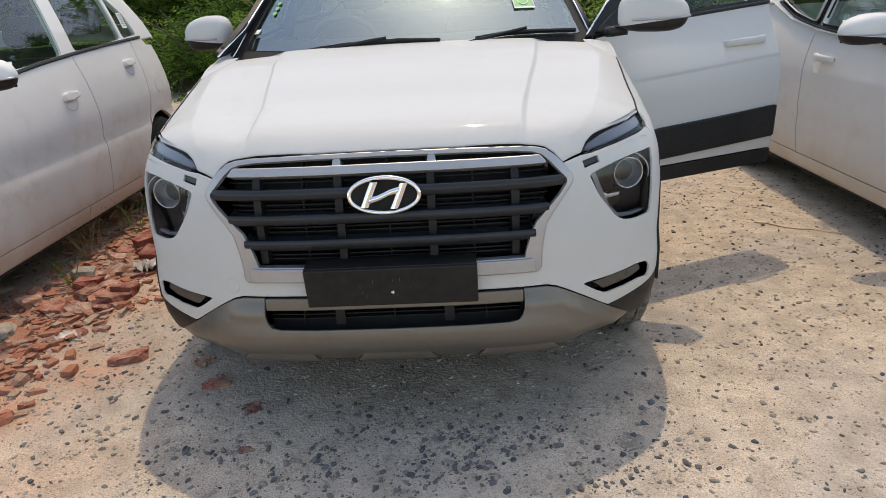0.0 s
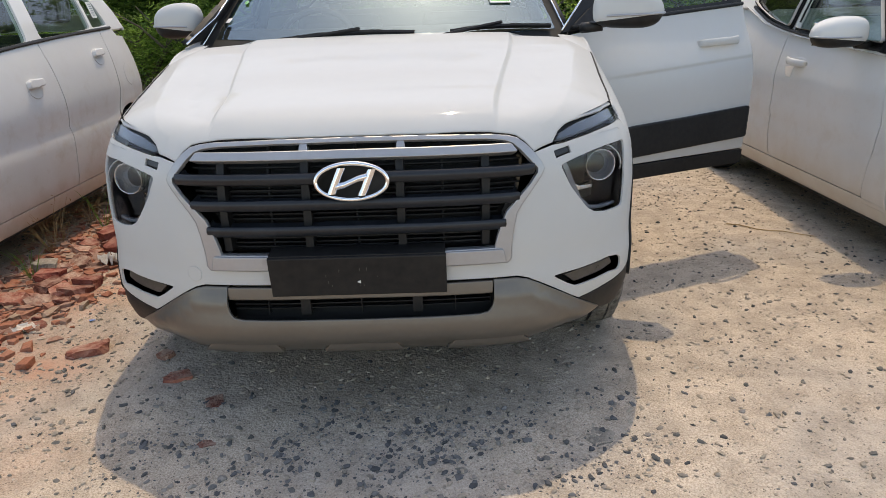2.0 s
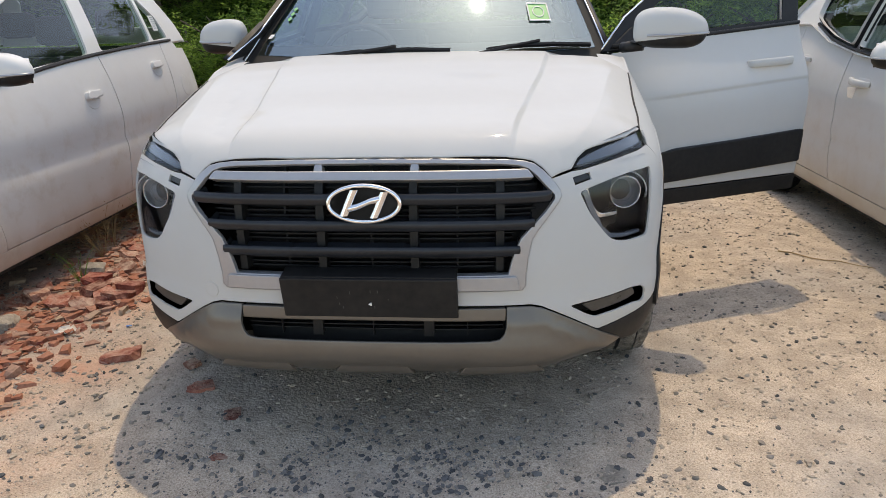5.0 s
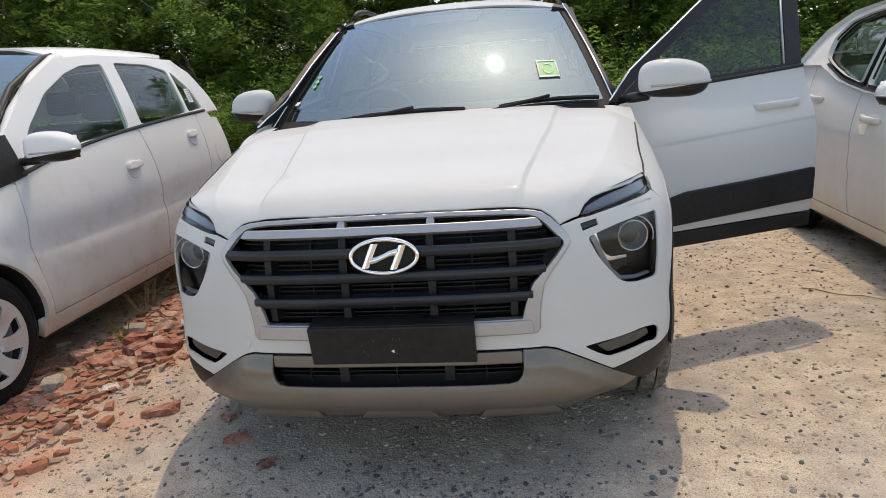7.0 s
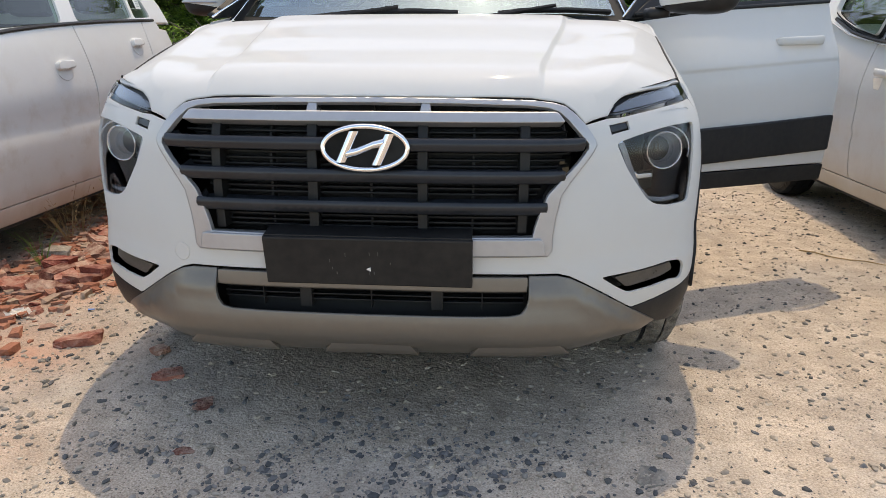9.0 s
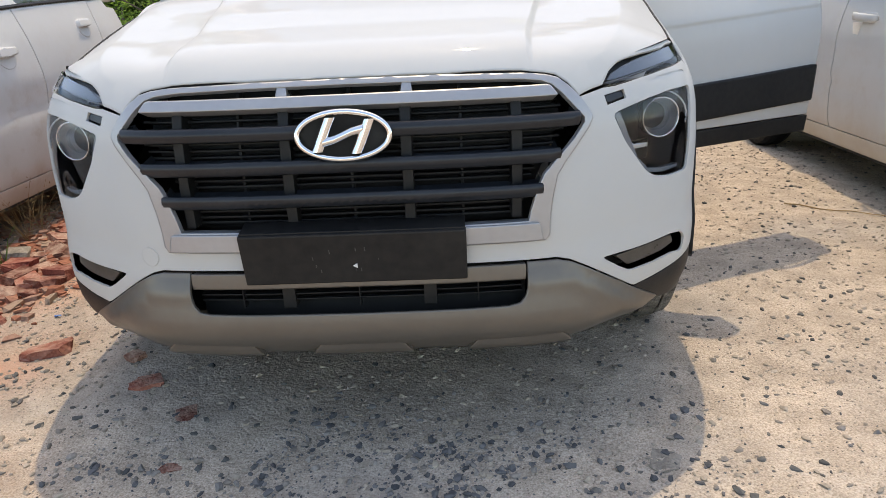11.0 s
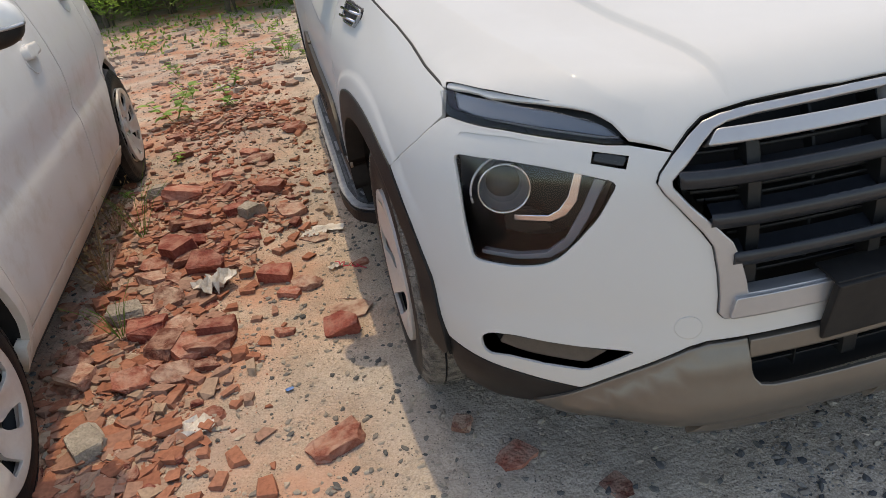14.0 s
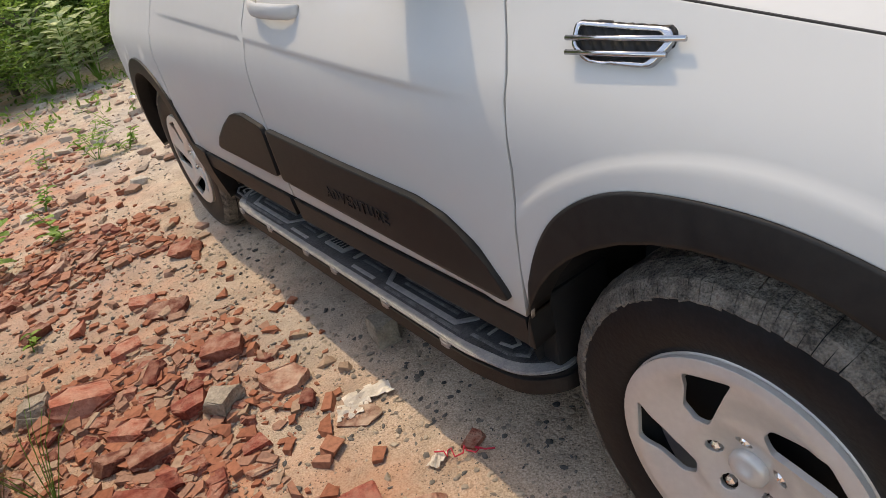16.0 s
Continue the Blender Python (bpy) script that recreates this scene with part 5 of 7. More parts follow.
# ---- the two neighbours ----
def small_car(name, m, W, L, hub_f, hub_r, tyre_r, top, label, near, paint, style):
    """A small white hatchback. near: the flank (1 or -1) that faces the middle car. style: numbers that set it apart."""
    car = thing(name, m, label, "car")
    h, hz = W / 2, tyre_r - .004
    shell = Shell([(0, 0), (.25, .006), (.45, .04), (.60, .11), (h - .10, .24), (h - .035, .40), (h - .012, .62), (h - .004, .9), (h, 1.4), (h, L * .6), (h - .01, L - .8), (h - .05, L - .3), (h - .14, L - .1), (.4, L - .02), (0, L)],
                  [(.16, .08), (.24, .02), (.32, 0), (.5, 0), (.66, .01), (.74, .04), (.80, .08), (.88, .16), (1.0, .3)],
                  [(.16, .06), (.24, .025), (.34, .004), (.5, 0), (.62, .004), (.72, .0), (.82, .012), (.92, .034), (1.0, .06), (1.12, .1)])
    belt = lambda y: lookup(style["belt"], y)
    belt_f = belt(1.0)
    def skin(s, z):
        x, y, _ = shell(s, z)
        lift = 0.0
        for hy in (hub_f, hub_r):
            r = math.hypot(y - hy, z - hz)
            if y > .35:
                lift = max(lift, .009 * (1 - smooth(.34, .42, r)))
        groove = -.010 * math.exp(-((z - style["crease"]) / .035) ** 2) * smooth(1.0, 1.5, y)
        return shell(s, z, lift + groove)
    R = tyre_r + .045
    d0, d1, d2 = style["doors"]
    base = [(y, abs(shell(shell.find(1, y, belt(y)), belt(y))[0]) - .006) for y in np.linspace(.9, L - .12, 22)]
    def window_skin(s):
        def at(y, z):
            b = belt(y)
            k = (z - b) / (top - .09 - b)
            x = lookup(base, y) - .155 * k - .035 * k * k
            x -= .04 * (1 - smooth(.9, 1.9, y)) * max(0, k)
            return (s * x, y, z)
        return at
    for s in SIDES:
        f = lambda pts: flank(pts, s, shell)
        wing = [(.30, .62), (.40, .74), (.60, .83), (.80, .88), (d0 - .06, belt(d0)), (d0 - .006, belt(d0) - .01), (d0 - .03, .62), (d0 + .04, .30), (d0 + .04, .25)] + arc(hub_f, hz, R, -8, 172, 22) + [(hub_f - R - .03, .25), (.30, .34)]
        part("front_wing", panel(f(wing), skin, (), .045, .02), paint, car)
        door1 = [(d0, belt(d0)), (d0 - .024, .62), (d0 + .046, .28), (d1 - .004, .28), (d1 + .03, .55)] + [(y, belt(y)) for y in np.linspace(d1 - .004, d0 + .08, 9)]
        dd = part("front_door", panel(f(door1), skin, (), .05, .02), paint, car)
        door2 = [(y, belt(y)) for y in np.linspace(d2 - .06, d1 + .004, 7)] + [(d1 + .038, .55), (d1 + .004, .28), (hub_r - R - .04, .28)] + arc(hub_r, hz, R + .006, 172, 128, 6) + [(d2 - .05, .72), (d2, belt(d2))]
        d3 = part("rear_door", panel(f(door2), skin, (), .05, .02), paint, car)
        quarter = [(d2 + .008, belt(d2)), (d2 - .042, .72)] + arc(hub_r, hz, R, 124, 0, 14) + [(L - .35, .30)]
        tailz = style['tail_z']
        q = f(quarter) + [(s * shell.length, .30), (s * shell.length, tailz)] + f([(L - .25, tailz + .045), (L - .40, belt(L - .4))])
        part("quarter_panel", panel(q, skin, (), .05, .02), paint, car)
        part("sill", panel(f([(hub_f + R * .9, .275), (hub_r - R * .95, .275), (hub_r - R * .95, .19), (hub_f + R * .95, .19)]), skin, (), .06, .03), paint, car)
        tyre_well(car, shell, hub_f, hz, R + .01, s, .26)
        tyre_well(car, shell, hub_r, hz, R + .01, s, .26)
        for hy in (hub_f, hub_r):
            wheel(car, s * (h - .100), hy, hz, s, tyre_r, .17, tyre_r * .645, style["spokes"], "silver wheel cover with slanted slots")
        ws = window_skin(s)
        fr = style["glass_front"]
        glasses = [rounded(g, .03, 3) for g in style["glasses"]]
        o = style["surround"]
        if style["black_frames"]:
            part("window_surround", panel(o, ws, glasses, .06, .03), paint, car)
            for g in glasses:
                big = [(y + (y - np.mean([p[0] for p in g])) * .05, z + (z - np.mean([p[1] for p in g])) * .07) for y, z in g]
                part("window_rubber", panel(big, lambda a, b: tuple(Vector(ws(a, b)) + Vector((s * .005, 0, 0))), [g], .06, .012), BLACK, car)
        else:
            part("window_surround", panel(o, ws, glasses, .06, .03), paint, car)
        for g in glasses:
            part("side_glass", panel(g, lambda a, b: tuple(Vector(ws(a, b)) - Vector((s * .012, 0, 0))), (), .08, .004), TINT, car).visible_shadow = False
        part("belt_seal", tube([tuple(Vector(ws(y, belt(y) + .012)) + Vector((s * .006, 0, 0))) for y in np.linspace(fr + .05, style["seal_end"], 12)], .010, 6), BLACK, car)
        part("mirror_sail", panel([(fr - .13, belt(fr - .1)), (fr + .08, belt(fr + .08)), (fr + .08, belt(fr) + .20), (fr + .05, belt(fr) + .20)], lambda a, b: tuple(Vector(ws(a, b)) + Vector((s * .012, 0, 0))), (), .05, .02), BLACK, dd)
        mirror_unit(dd, s, s * (h + .115), style["mirror"][0], style["mirror"][1], .92, paint, arm=.10)
        for dr, yy in ((dd, style["grip"][0]), (d3, style["grip"][1])):
            z = style["handle"][0 if dr is dd else 1]
            if style["flap"]:
                part("handle_cup", panel(f([(yy + .068 * math.cos(2 * PI * k / 24), z - .008 + .050 * math.sin(2 * PI * k / 24)) for k in range(24)]), lambda a, b: shell(a, b, .0025), (), .02, .004), paint, dr)
                part("handle", panel(f(rounded([(yy - .072, z - .004), (yy + .072, z + .004), (yy + .068, z + .040), (yy - .060, z + .038)], .022, 5)), lambda a, b: shell(a, b, .024), (), .02, .024, .008, 1.2), paint, dr)
            else:
                door_handle(s, yy, z, dr, shell, .18, paint)
        # lamps
        part("headlight", panel(f([(.24, .58), (.52, .70), (.60, .74), (.42, .735), (.27, .68)]), lambda a, b: shell(a, b, .004), (), .04, .01), GREY_LAMP, car)
        part("tail_light", panel(f([(L - .20, .85), (L - .27, .92), (L - .31, 1.045), (L - .20, 1.04)]), lambda a, b: shell(a, b, .012), (), .04, .03), RED_LAMP, car)
        part("fuel_flap", panel(f([(d2 + .17 + .07 * math.cos(2 * PI * k / 20), .80 + .07 * math.sin(2 * PI * k / 20)) for k in range(20)]), lambda a, b: shell(a, b, .0015), (), .03, .002), paint, car)
    xs = [(.0, .66), (.3, .66), (h - .14, .64)]
    half = [(shell.find(0, x, z) if x else 0.0, z) for x, z in xs] + flank([(.30, .625), (.30, .34), (hub_f - R - .02, .25)], 1, shell) + [(shell.find(0, h - .12, .22), .20), (0, .20)]
    full = half + [(-a, b) for a, b in reversed(half) if a > 1e-6]
    part("front_bumper", panel(full, shell, [mirror2([(0, .52), (.32, .52), (.36, .36), (.26, .28), (0, .28)])], .05, .02), paint, car)
    part("grille", panel(mirror2([(0, .53), (.34, .53), (.38, .35), (.28, .27), (0, .27)]), lambda a, b: shell(a, b, -.04), (), .06, .02), GRILLE, car)
    bon = bonnet_height(shell, [(0, .76), (.2, .80), (.5, .86), (.9, .915), (1.2, .95)], [(0, -.16), (.04, -.07), (.08, -.03), (.14, .0), (.3, .025), (.6, .04)])
    edge_pts = [shell(shell.find(0, x, z), z)[:2] for x, z in ((.25, .665), (.45, .66), (h - .15, .65))] + [shell(shell.find(1, y, z), z)[:2] for y, z in ((.33, .66), (.42, .755), (.60, .835), (.80, .885), (d0 - .08, belt(d0) - .01))]
    halfb = [(0, .02)] + [(x, y + .01) for x, y in edge_pts] + [(.5, d0 + .06), (0, d0 + .10)]
    part("bonnet", panel(mirror2(halfb), bon, (), .05, .02), paint, car)
    near_ws = window_skin(1)
    foot = style["front_edge"][0][0]
    def along(pts, b):
        k = min(max(b, 0), .9999) * (len(pts) - 1)
        i = int(k)
        return tuple(pts[i][j] + (pts[i + 1][j] - pts[i][j]) * (k - i) for j in (0, 1))
    def screen(a, b):
        x, y, z = near_ws(*along(style["front_edge"], b))
        return (a * (x - .01), y - .13 * (1 - a * a) - .02, z + .03 * (1 - a * a) * math.sin(PI * b) + .03 * (1 - a * a) * b)
    part("windscreen", panel([(-.97, .02), (0, 0), (.97, .02), (.97, .97), (0, .98), (-.97, .97)], screen, (), .1, .004), SCREEN, car).visible_shadow = False
    for s in SIDES:
        part("front_pillar", tube([tuple(Vector(screen(s, b)) + Vector((-s * .012, .03, -.012))) for b in (-.02, .2, .4, .6, .8, .97)], .026, 10), paint, car, "", True)
        part("screen_seal", tube([tuple(Vector(screen(s * .95, b)) + Vector((0, 0, -.006))) for b in (0, .25, .5, .75, 1.0)], .016, 8), BLACK, car, "", True)
    y0, y1 = style["front_edge"][-1][0], style["rear_edge"][-1][0]
    def roof(x, y):
        k = min(1, max(0, (y - y0 + .1) / (y1 - y0 + .2)))
        return (x, y, top - .028 + .022 * math.sin(PI * k) - .088 * (abs(x) / (h - .27)) ** 4)
    ed = lambda y: near_ws(y, top - .088)[0] - .002
    ro = [(0, y0 - .13), (.3, y0 - .11), (ed(y0) - .05, y0 - .04), (ed(y0 + .15), y0 + .15), (ed((y0 + y1) / 2), (y0 + y1) / 2), (ed(y1 - .15), y1 - .15), (ed(y1) - .07, y1 + .002), (.3, y1 + .07), (0, y1 + .085)]
    part("roof", panel(mirror2(ro), roof, (), .06, .012, .006, .9), paint, car)
    def tail(a, b):
        x, y, z = near_ws(*along(style["rear_edge"], b))
        return (-a * x, y + .10 * (1 - a * a), z + .03 * (1 - a * a) * b)
    part("tailgate", panel([(-1, 0), (1, 0), (1, 1), (-1, 1)], tail, [[(-.8, .28), (.8, .28), (.8, .85), (-.8, .85)]], .1, .02), GRILLE if style["black_frames"] else paint, car)
    part("rear_glass", panel([(-.8, .28), (.8, .28), (.8, .85), (-.8, .85)], lambda a, b: tuple(Vector(tail(a, b)) - Vector((0, .01, 0))), (), .1, .004), TINT, car).visible_shadow = False
    part("floor_pan", box(0, L / 2, .195, W - .40, L - .4, .03), DARK, car)
    part("floor_pan", box(0, (hub_f + hub_r) / 2, .19, W - .10, hub_r - hub_f - 2 * R - .02, .03), DARK, car)
    part("engine_bay", box(0, .62, .45, W - .75, .8, .36, .05), DARK, car)
    part("dashboard", box(0, foot + .32, belt_f - .10, W - .25, .40, .2, .06), CABIN, car)
    for x in (-.33, .33):
        car_seat(car, x, d1 - .10, .32, .46, style["seat"])
    car_seat(car, 0, d2 - .28, .36, 1.15, style["seat"], (-.35, .35))
    return car


left_car = small_car("hatchback", Matrix.Translation((-2.600, -.235, 0)) @ pose(0, 0, 0, 0, 0, 1.2), 1.645, 3.67, .77, 3.12, .29, 1.56, "dusty white small hatchback parked beside the SUV", 1, WHITE_DUSTY,
                     {"belt": [(.9, .865), (1.1, .90), (1.45, .965), (2.0, 1.025), (2.9, 1.075), (3.4, 1.09)], "crease": .60, "tail_z": 1.0, "doors": (1.12, 2.24, 3.04), "glass_front": 1.12, "spokes": 7, "black_frames": False,
                      "handle": (.84, .945), "grip": (2.02, 2.84), "front_edge": [(1.02, .885), (1.15, 1.06), (1.5, 1.31), (1.85, 1.455), (1.95, 1.472)], "rear_edge": [(3.49, 1.08), (3.47, 1.20), (3.38, 1.37), (3.22, 1.465)], "mirror": (1.21, 1.03), "flap": True, "seat": CABIN, "seal_end": 3.25,
                      "glasses": [[(1.24, .985), (1.7, 1.02), (2.17, 1.055), (2.27, 1.425), (2.05, 1.415), (1.86, 1.37), (1.62, 1.275), (1.38, 1.12)], [(2.31, 1.065), (2.95, 1.100), (3.02, 1.385), (2.80, 1.425), (2.40, 1.435)], [(2.985, 1.102), (3.25, 1.115), (3.21, 1.25), (3.06, 1.385)]],
                      "surround": [(1.0, .87), (1.1, .895), (1.45, .96), (2.0, 1.02), (2.9, 1.07), (3.30, 1.085), (3.49, 1.09), (3.47, 1.20), (3.38, 1.37), (3.22, 1.462), (2.6, 1.478), (2.2, 1.478), (1.85, 1.455), (1.5, 1.31), (1.15, 1.06)]})
right_car = small_car("hatchback", Matrix.Translation((2.985, -.04, 0)) @ pose(0, 0, 0, 0, 0, 0), 1.735, 3.99, .80, 3.25, .305, 1.49, "white hatchback with plastic-wrapped seats parked beside the SUV", -1, WHITE_PLAIN,
                      {"belt": [(1.0, .89), (1.6, .92), (2.2, .955), (2.6, 1.005), (2.94, 1.09), (3.4, 1.12)], "crease": .50, "tail_z": .98, "doors": (1.30, 2.29, 3.06), "glass_front": 1.30, "spokes": 8, "black_frames": True,
                       "handle": (.825, .90), "grip": (2.08, 2.86), "front_edge": [(1.15, .885), (1.35, 1.06), (1.75, 1.36), (2.0, 1.41)], "rear_edge": [(3.40, 1.06), (3.31, 1.18), (3.20, 1.29), (3.0, 1.375)], "mirror": (1.50, .99), "flap": False, "seat": SHEET, "seal_end": 2.9,
                       "glasses": [[(1.40, .945), (2.22, .985), (2.22, 1.375), (1.95, 1.365), (1.72, 1.28)], [(2.30, .99), (2.56, 1.03), (2.78, 1.085), (2.92, 1.13), (2.98, 1.24), (2.88, 1.325), (2.62, 1.36), (2.30, 1.38)]],
                       "surround": [(1.1, .88), (1.6, .91), (2.2, .945), (2.6, .995), (2.94, 1.08), (3.38, 1.08), (3.31, 1.18), (3.20, 1.29), (2.95, 1.385), (2.5, 1.415), (2.0, 1.41), (1.75, 1.36), (1.35, 1.06)]})

# a paper label inside the left car's rear quarter glass, and a tag hung on the other car's door handle
tag = part("paper_label", box(0, 0, 0, .003, .062, .10, 0), PAPER, left_car, "white printed paper label")
tag.matrix_basis = Matrix.Translation((.655, 3.12, 1.21)) @ pose(0, 0, 0, 0, -18, 0)
for k in range(6):
    part("label_bar", box(.0025, .004 * (k % 2), .036 - .014 * k, .001, .042 - .008 * (k % 2), .005, 0), GREY_LAMP, tag)
flag = bmesh.new()
vs = [flag.verts.new(p) for p in ((-.890, 2.05, .806), (-.935, 2.055, .806), (-.925, 2.06, .755), (-.900, 2.06, .748))]
flag.faces.new(vs)
bmesh.ops.solidify(flag, geom=flag.faces[:], thickness=.002)
part("handle_tag", flag, PAPER, right_car, "small white plastic tag")

# ---- ground ----
def ground_z(x, y):
    v = Vector((x * .9, y * .9, 0))
    z = .022 * noise.noise(v) + .012 * noise.noise(v * 3.1) + .005 * noise.noise(v * 9)
    rub = smooth(-.95, -1.25, x) * smooth(-2.5, -1.7, x) * smooth(.1, .9, y) * (1 - smooth(4.5, 6.5, y))
    z += rub * (.012 + .014 * noise.noise(v * 6.3))
    return z * .75 + .012 * smooth(7, 14, y)


def spaced(lo, hi, fine, far):
    near = list(np.arange(lo, hi + fine / 2, fine))
    d, out_a, out_b, step = 0, [], [], fine
    while d < far:
        step *= 1.35
        d += step
        out_a.append(lo - d)
        out_b.append(hi + d)
    return out_a[::-1] + near + out_b


def sheet():
    xs, ys = spaced(-3.0, 3.2, .04, 600), spaced(-2.0, 6.0, .04, 600)
    vs = [(x, y, ground_z(x, y) if abs(x) < 30 and abs(y) < 30 else .012) for y in ys for x in xs]
    w = len(xs)
    fs = [(j * w + i, j * w + i + 1, (j + 1) * w + i + 1, (j + 1) * w + i) for j in range(len(ys) - 1) for i in range(w - 1)]
    me = bpy.data.meshes.new("ground")
    me.from_pydata(vs, [], fs)
    me.shade_smooth()
    return me


def dirt_material():
    m = bpy.data.materials.new("dry_dirt")
    m.use_nodes = True
    n, l = m.node_tree.nodes, m.node_tree.links
    b = n["Principled BSDF"]
    b.inputs["Roughness"].default_value = 0.95
    b.inputs["Specular IOR Level"].default_value = 0.15
    where = n.new("ShaderNodeTexCoord")
    def tex(scale, detail=6, kind="ShaderNodeTexNoise"):
        t = n.new(kind)
        t.inputs["Scale"].default_value = scale
        if kind == "ShaderNodeTexNoise":
            t.inputs["Detail"].default_value = detail
        l.new(where.outputs["Object"], t.inputs["Vector"])
        return t
    def ramp(src, a, z, ca, cz):
        r = n.new("ShaderNodeValToRGB")
        r.color_ramp.elements[0].position, r.color_ramp.elements[1].position = a, z
        r.color_ramp.elements[0].color, r.color_ramp.elements[1].color = (*ca, 1), (*cz, 1)
        l.new(src, r.inputs["Fac"])
        return r.outputs["Color"]
    def blend(f, a, c, mode="MIX"):
        x = n.new("ShaderNodeMix")
        x.data_type, x.blend_type = "RGBA", mode
        if isinstance(f, float):
            x.inputs["Factor"].default_value = f
        else:
            l.new(f, x.inputs["Factor"])
        l.new(a, x.inputs["A"])
        if isinstance(c, tuple):
            x.inputs["B"].default_value = (*c, 1)
        else:
            l.new(c, x.inputs["B"])
        return x.outputs["Result"]
    base = ramp(tex(1.6).outputs["Fac"], .35, .66, (.40, .32, .243), (.52, .43, .338))
    grain = ramp(tex(210, 6).outputs["Fac"], .34, .62, (.28, .226, .174), (.66, .568, .465))
    base = blend(.65, base, grain)
    # red brick dust, left of the middle car
    pos = n.new("ShaderNodeSeparateXYZ")
    l.new(where.outputs["Object"], pos.inputs[0])
    wob = tex(2.2, 5)
    add = n.new("ShaderNodeMath")
    add.operation = "MULTIPLY_ADD"
    l.new(wob.outputs["Fac"], add.inputs[0])
    add.inputs[1].default_value = 1.1
    l.new(pos.outputs["X"], add.inputs[2])
    red = n.new("ShaderNodeMapRange")
    red.inputs["From Min"].default_value, red.inputs["From Max"].default_value = -.25, -.75
    l.new(add.outputs[0], red.inputs["Value"])
    spots = ramp(tex(4.5, 7).outputs["Fac"], .32, .62, (0, 0, 0), (1, 1, 1))
    k = n.new("ShaderNodeMath")
    k.operation = "MULTIPLY"
    far = n.new("ShaderNodeMapRange")
    far.inputs["From Min"].default_value, far.inputs["From Max"].default_value = -3.2, -2.0
    l.new(add.outputs[0], far.inputs["Value"])
    both = n.new("ShaderNodeMath")
    both.operation = "MULTIPLY"
    l.new(red.outputs["Result"], both.inputs[0])
    l.new(far.outputs["Result"], both.inputs[1])
    l.new(both.outputs[0], k.inputs[0])
    l.new(spots, k.inputs[1])
    base = blend(k.outputs[0], base, (.44, .23, .15))
    # grey grit in patches, dark specks
    grit = ramp(tex(1.1, 4).outputs["Fac"], .50, .64, (0, 0, 0), (.55, .55, .55))
    base = blend(grit, base, (.36, .33, .295))
    speck = tex(105, 0, "ShaderNodeTexVoronoi")
    dots = ramp(speck.outputs["Distance"], .12, .30, (.24, .23, .23), (1, 1, 1))
    some = ramp(tex(16, 4).outputs["Fac"], .42, .60, (.15, .15, .15), (.9, .9, .9))
    base = blend(some, base, dots, "MULTIPLY")
    clods = ramp(tex(9, 8).outputs["Fac"], .38, .60, (.84, .825, .815), (1.06, 1.05, 1.045))
    base = blend(1.0, base, clods, "MULTIPLY")
    l.new(base, b.inputs["Base Color"])
    h1, h2, h3, sm = tex(28, 8), tex(160, 4), tex(70, 0, "ShaderNodeTexVoronoi"), n.new("ShaderNodeMath")
    sm.operation = "ADD"
    l.new(h1.outputs["Fac"], sm.inputs[0])
    half = n.new("ShaderNodeMath")
    half.operation = "MULTIPLY_ADD"
    half.inputs[1].default_value = .5
    l.new(h2.outputs["Fac"], half.inputs[0])
    inv = n.new("ShaderNodeMath")
    inv.operation = "MULTIPLY"
    inv.inputs[1].default_value = -.35
    l.new(h3.outputs["Distance"], inv.inputs[0])
    l.new(inv.outputs[0], half.inputs[2])
    l.new(half.outputs[0], sm.inputs[1])
    bp = n.new("ShaderNodeBump")
    bp.inputs["Strength"].default_value, bp.inputs["Distance"].default_value = .9, .009
    l.new(sm.outputs[0], bp.inputs["Height"])
    l.new(bp.outputs["Normal"], b.inputs["Normal"])
    return m


ground = part("ground", sheet(), dirt_material())
tagged(ground, "dry sandy dirt lot with grit and red brick dust", "ground", "", "structure")


def island_material(name, stops, rough=.9, bump=.4):
    """Loose pieces in one mesh, each in its own shade."""
    m = bpy.data.materials.new(name)
    m.use_nodes = True
    n, l = m.node_tree.nodes, m.node_tree.links
    b = n["Principled BSDF"]
    b.inputs["Roughness"].default_value = rough
    b.inputs["Specular IOR Level"].default_value = .25
    g, r, t, mix, where = n.new("ShaderNodeNewGeometry"), n.new("ShaderNodeValToRGB"), n.new("ShaderNodeTexNoise"), n.new("ShaderNodeMix"), n.new("ShaderNodeTexCoord")
    e = r.color_ramp.elements
    for i, (p, c) in enumerate(stops):
        el = e[i] if i < 2 else e.new(p)
        el.position, el.color = p, (*c, 1)
    l.new(g.outputs["Random Per Island"], r.inputs["Fac"])
    l.new(where.outputs["Object"], t.inputs["Vector"])
    t.inputs["Scale"].default_value, t.inputs["Detail"].default_value = 80, 5
    mix.data_type, mix.blend_type = "RGBA", "MULTIPLY"
    mix.inputs["Factor"].default_value = .6
    tr = n.new("ShaderNodeValToRGB")
    tr.color_ramp.elements[0].position, tr.color_ramp.elements[1].position = .3, .6
    tr.color_ramp.elements[0].color = (.5, .5, .5, 1)
    l.new(t.outputs["Fac"], tr.inputs["Fac"])
    l.new(r.outputs["Color"], mix.inputs["A"])
    l.new(tr.outputs["Color"], mix.inputs["B"])
    l.new(mix.outputs["Result"], b.inputs["Base Color"])
    k = n.new("ShaderNodeBump")
    k.inputs["Strength"].default_value, k.inputs["Distance"].default_value = bump, .004
    l.new(t.outputs["Fac"], k.inputs["Height"])
    l.new(k.outputs["Normal"], b.inputs["Normal"])
    return m


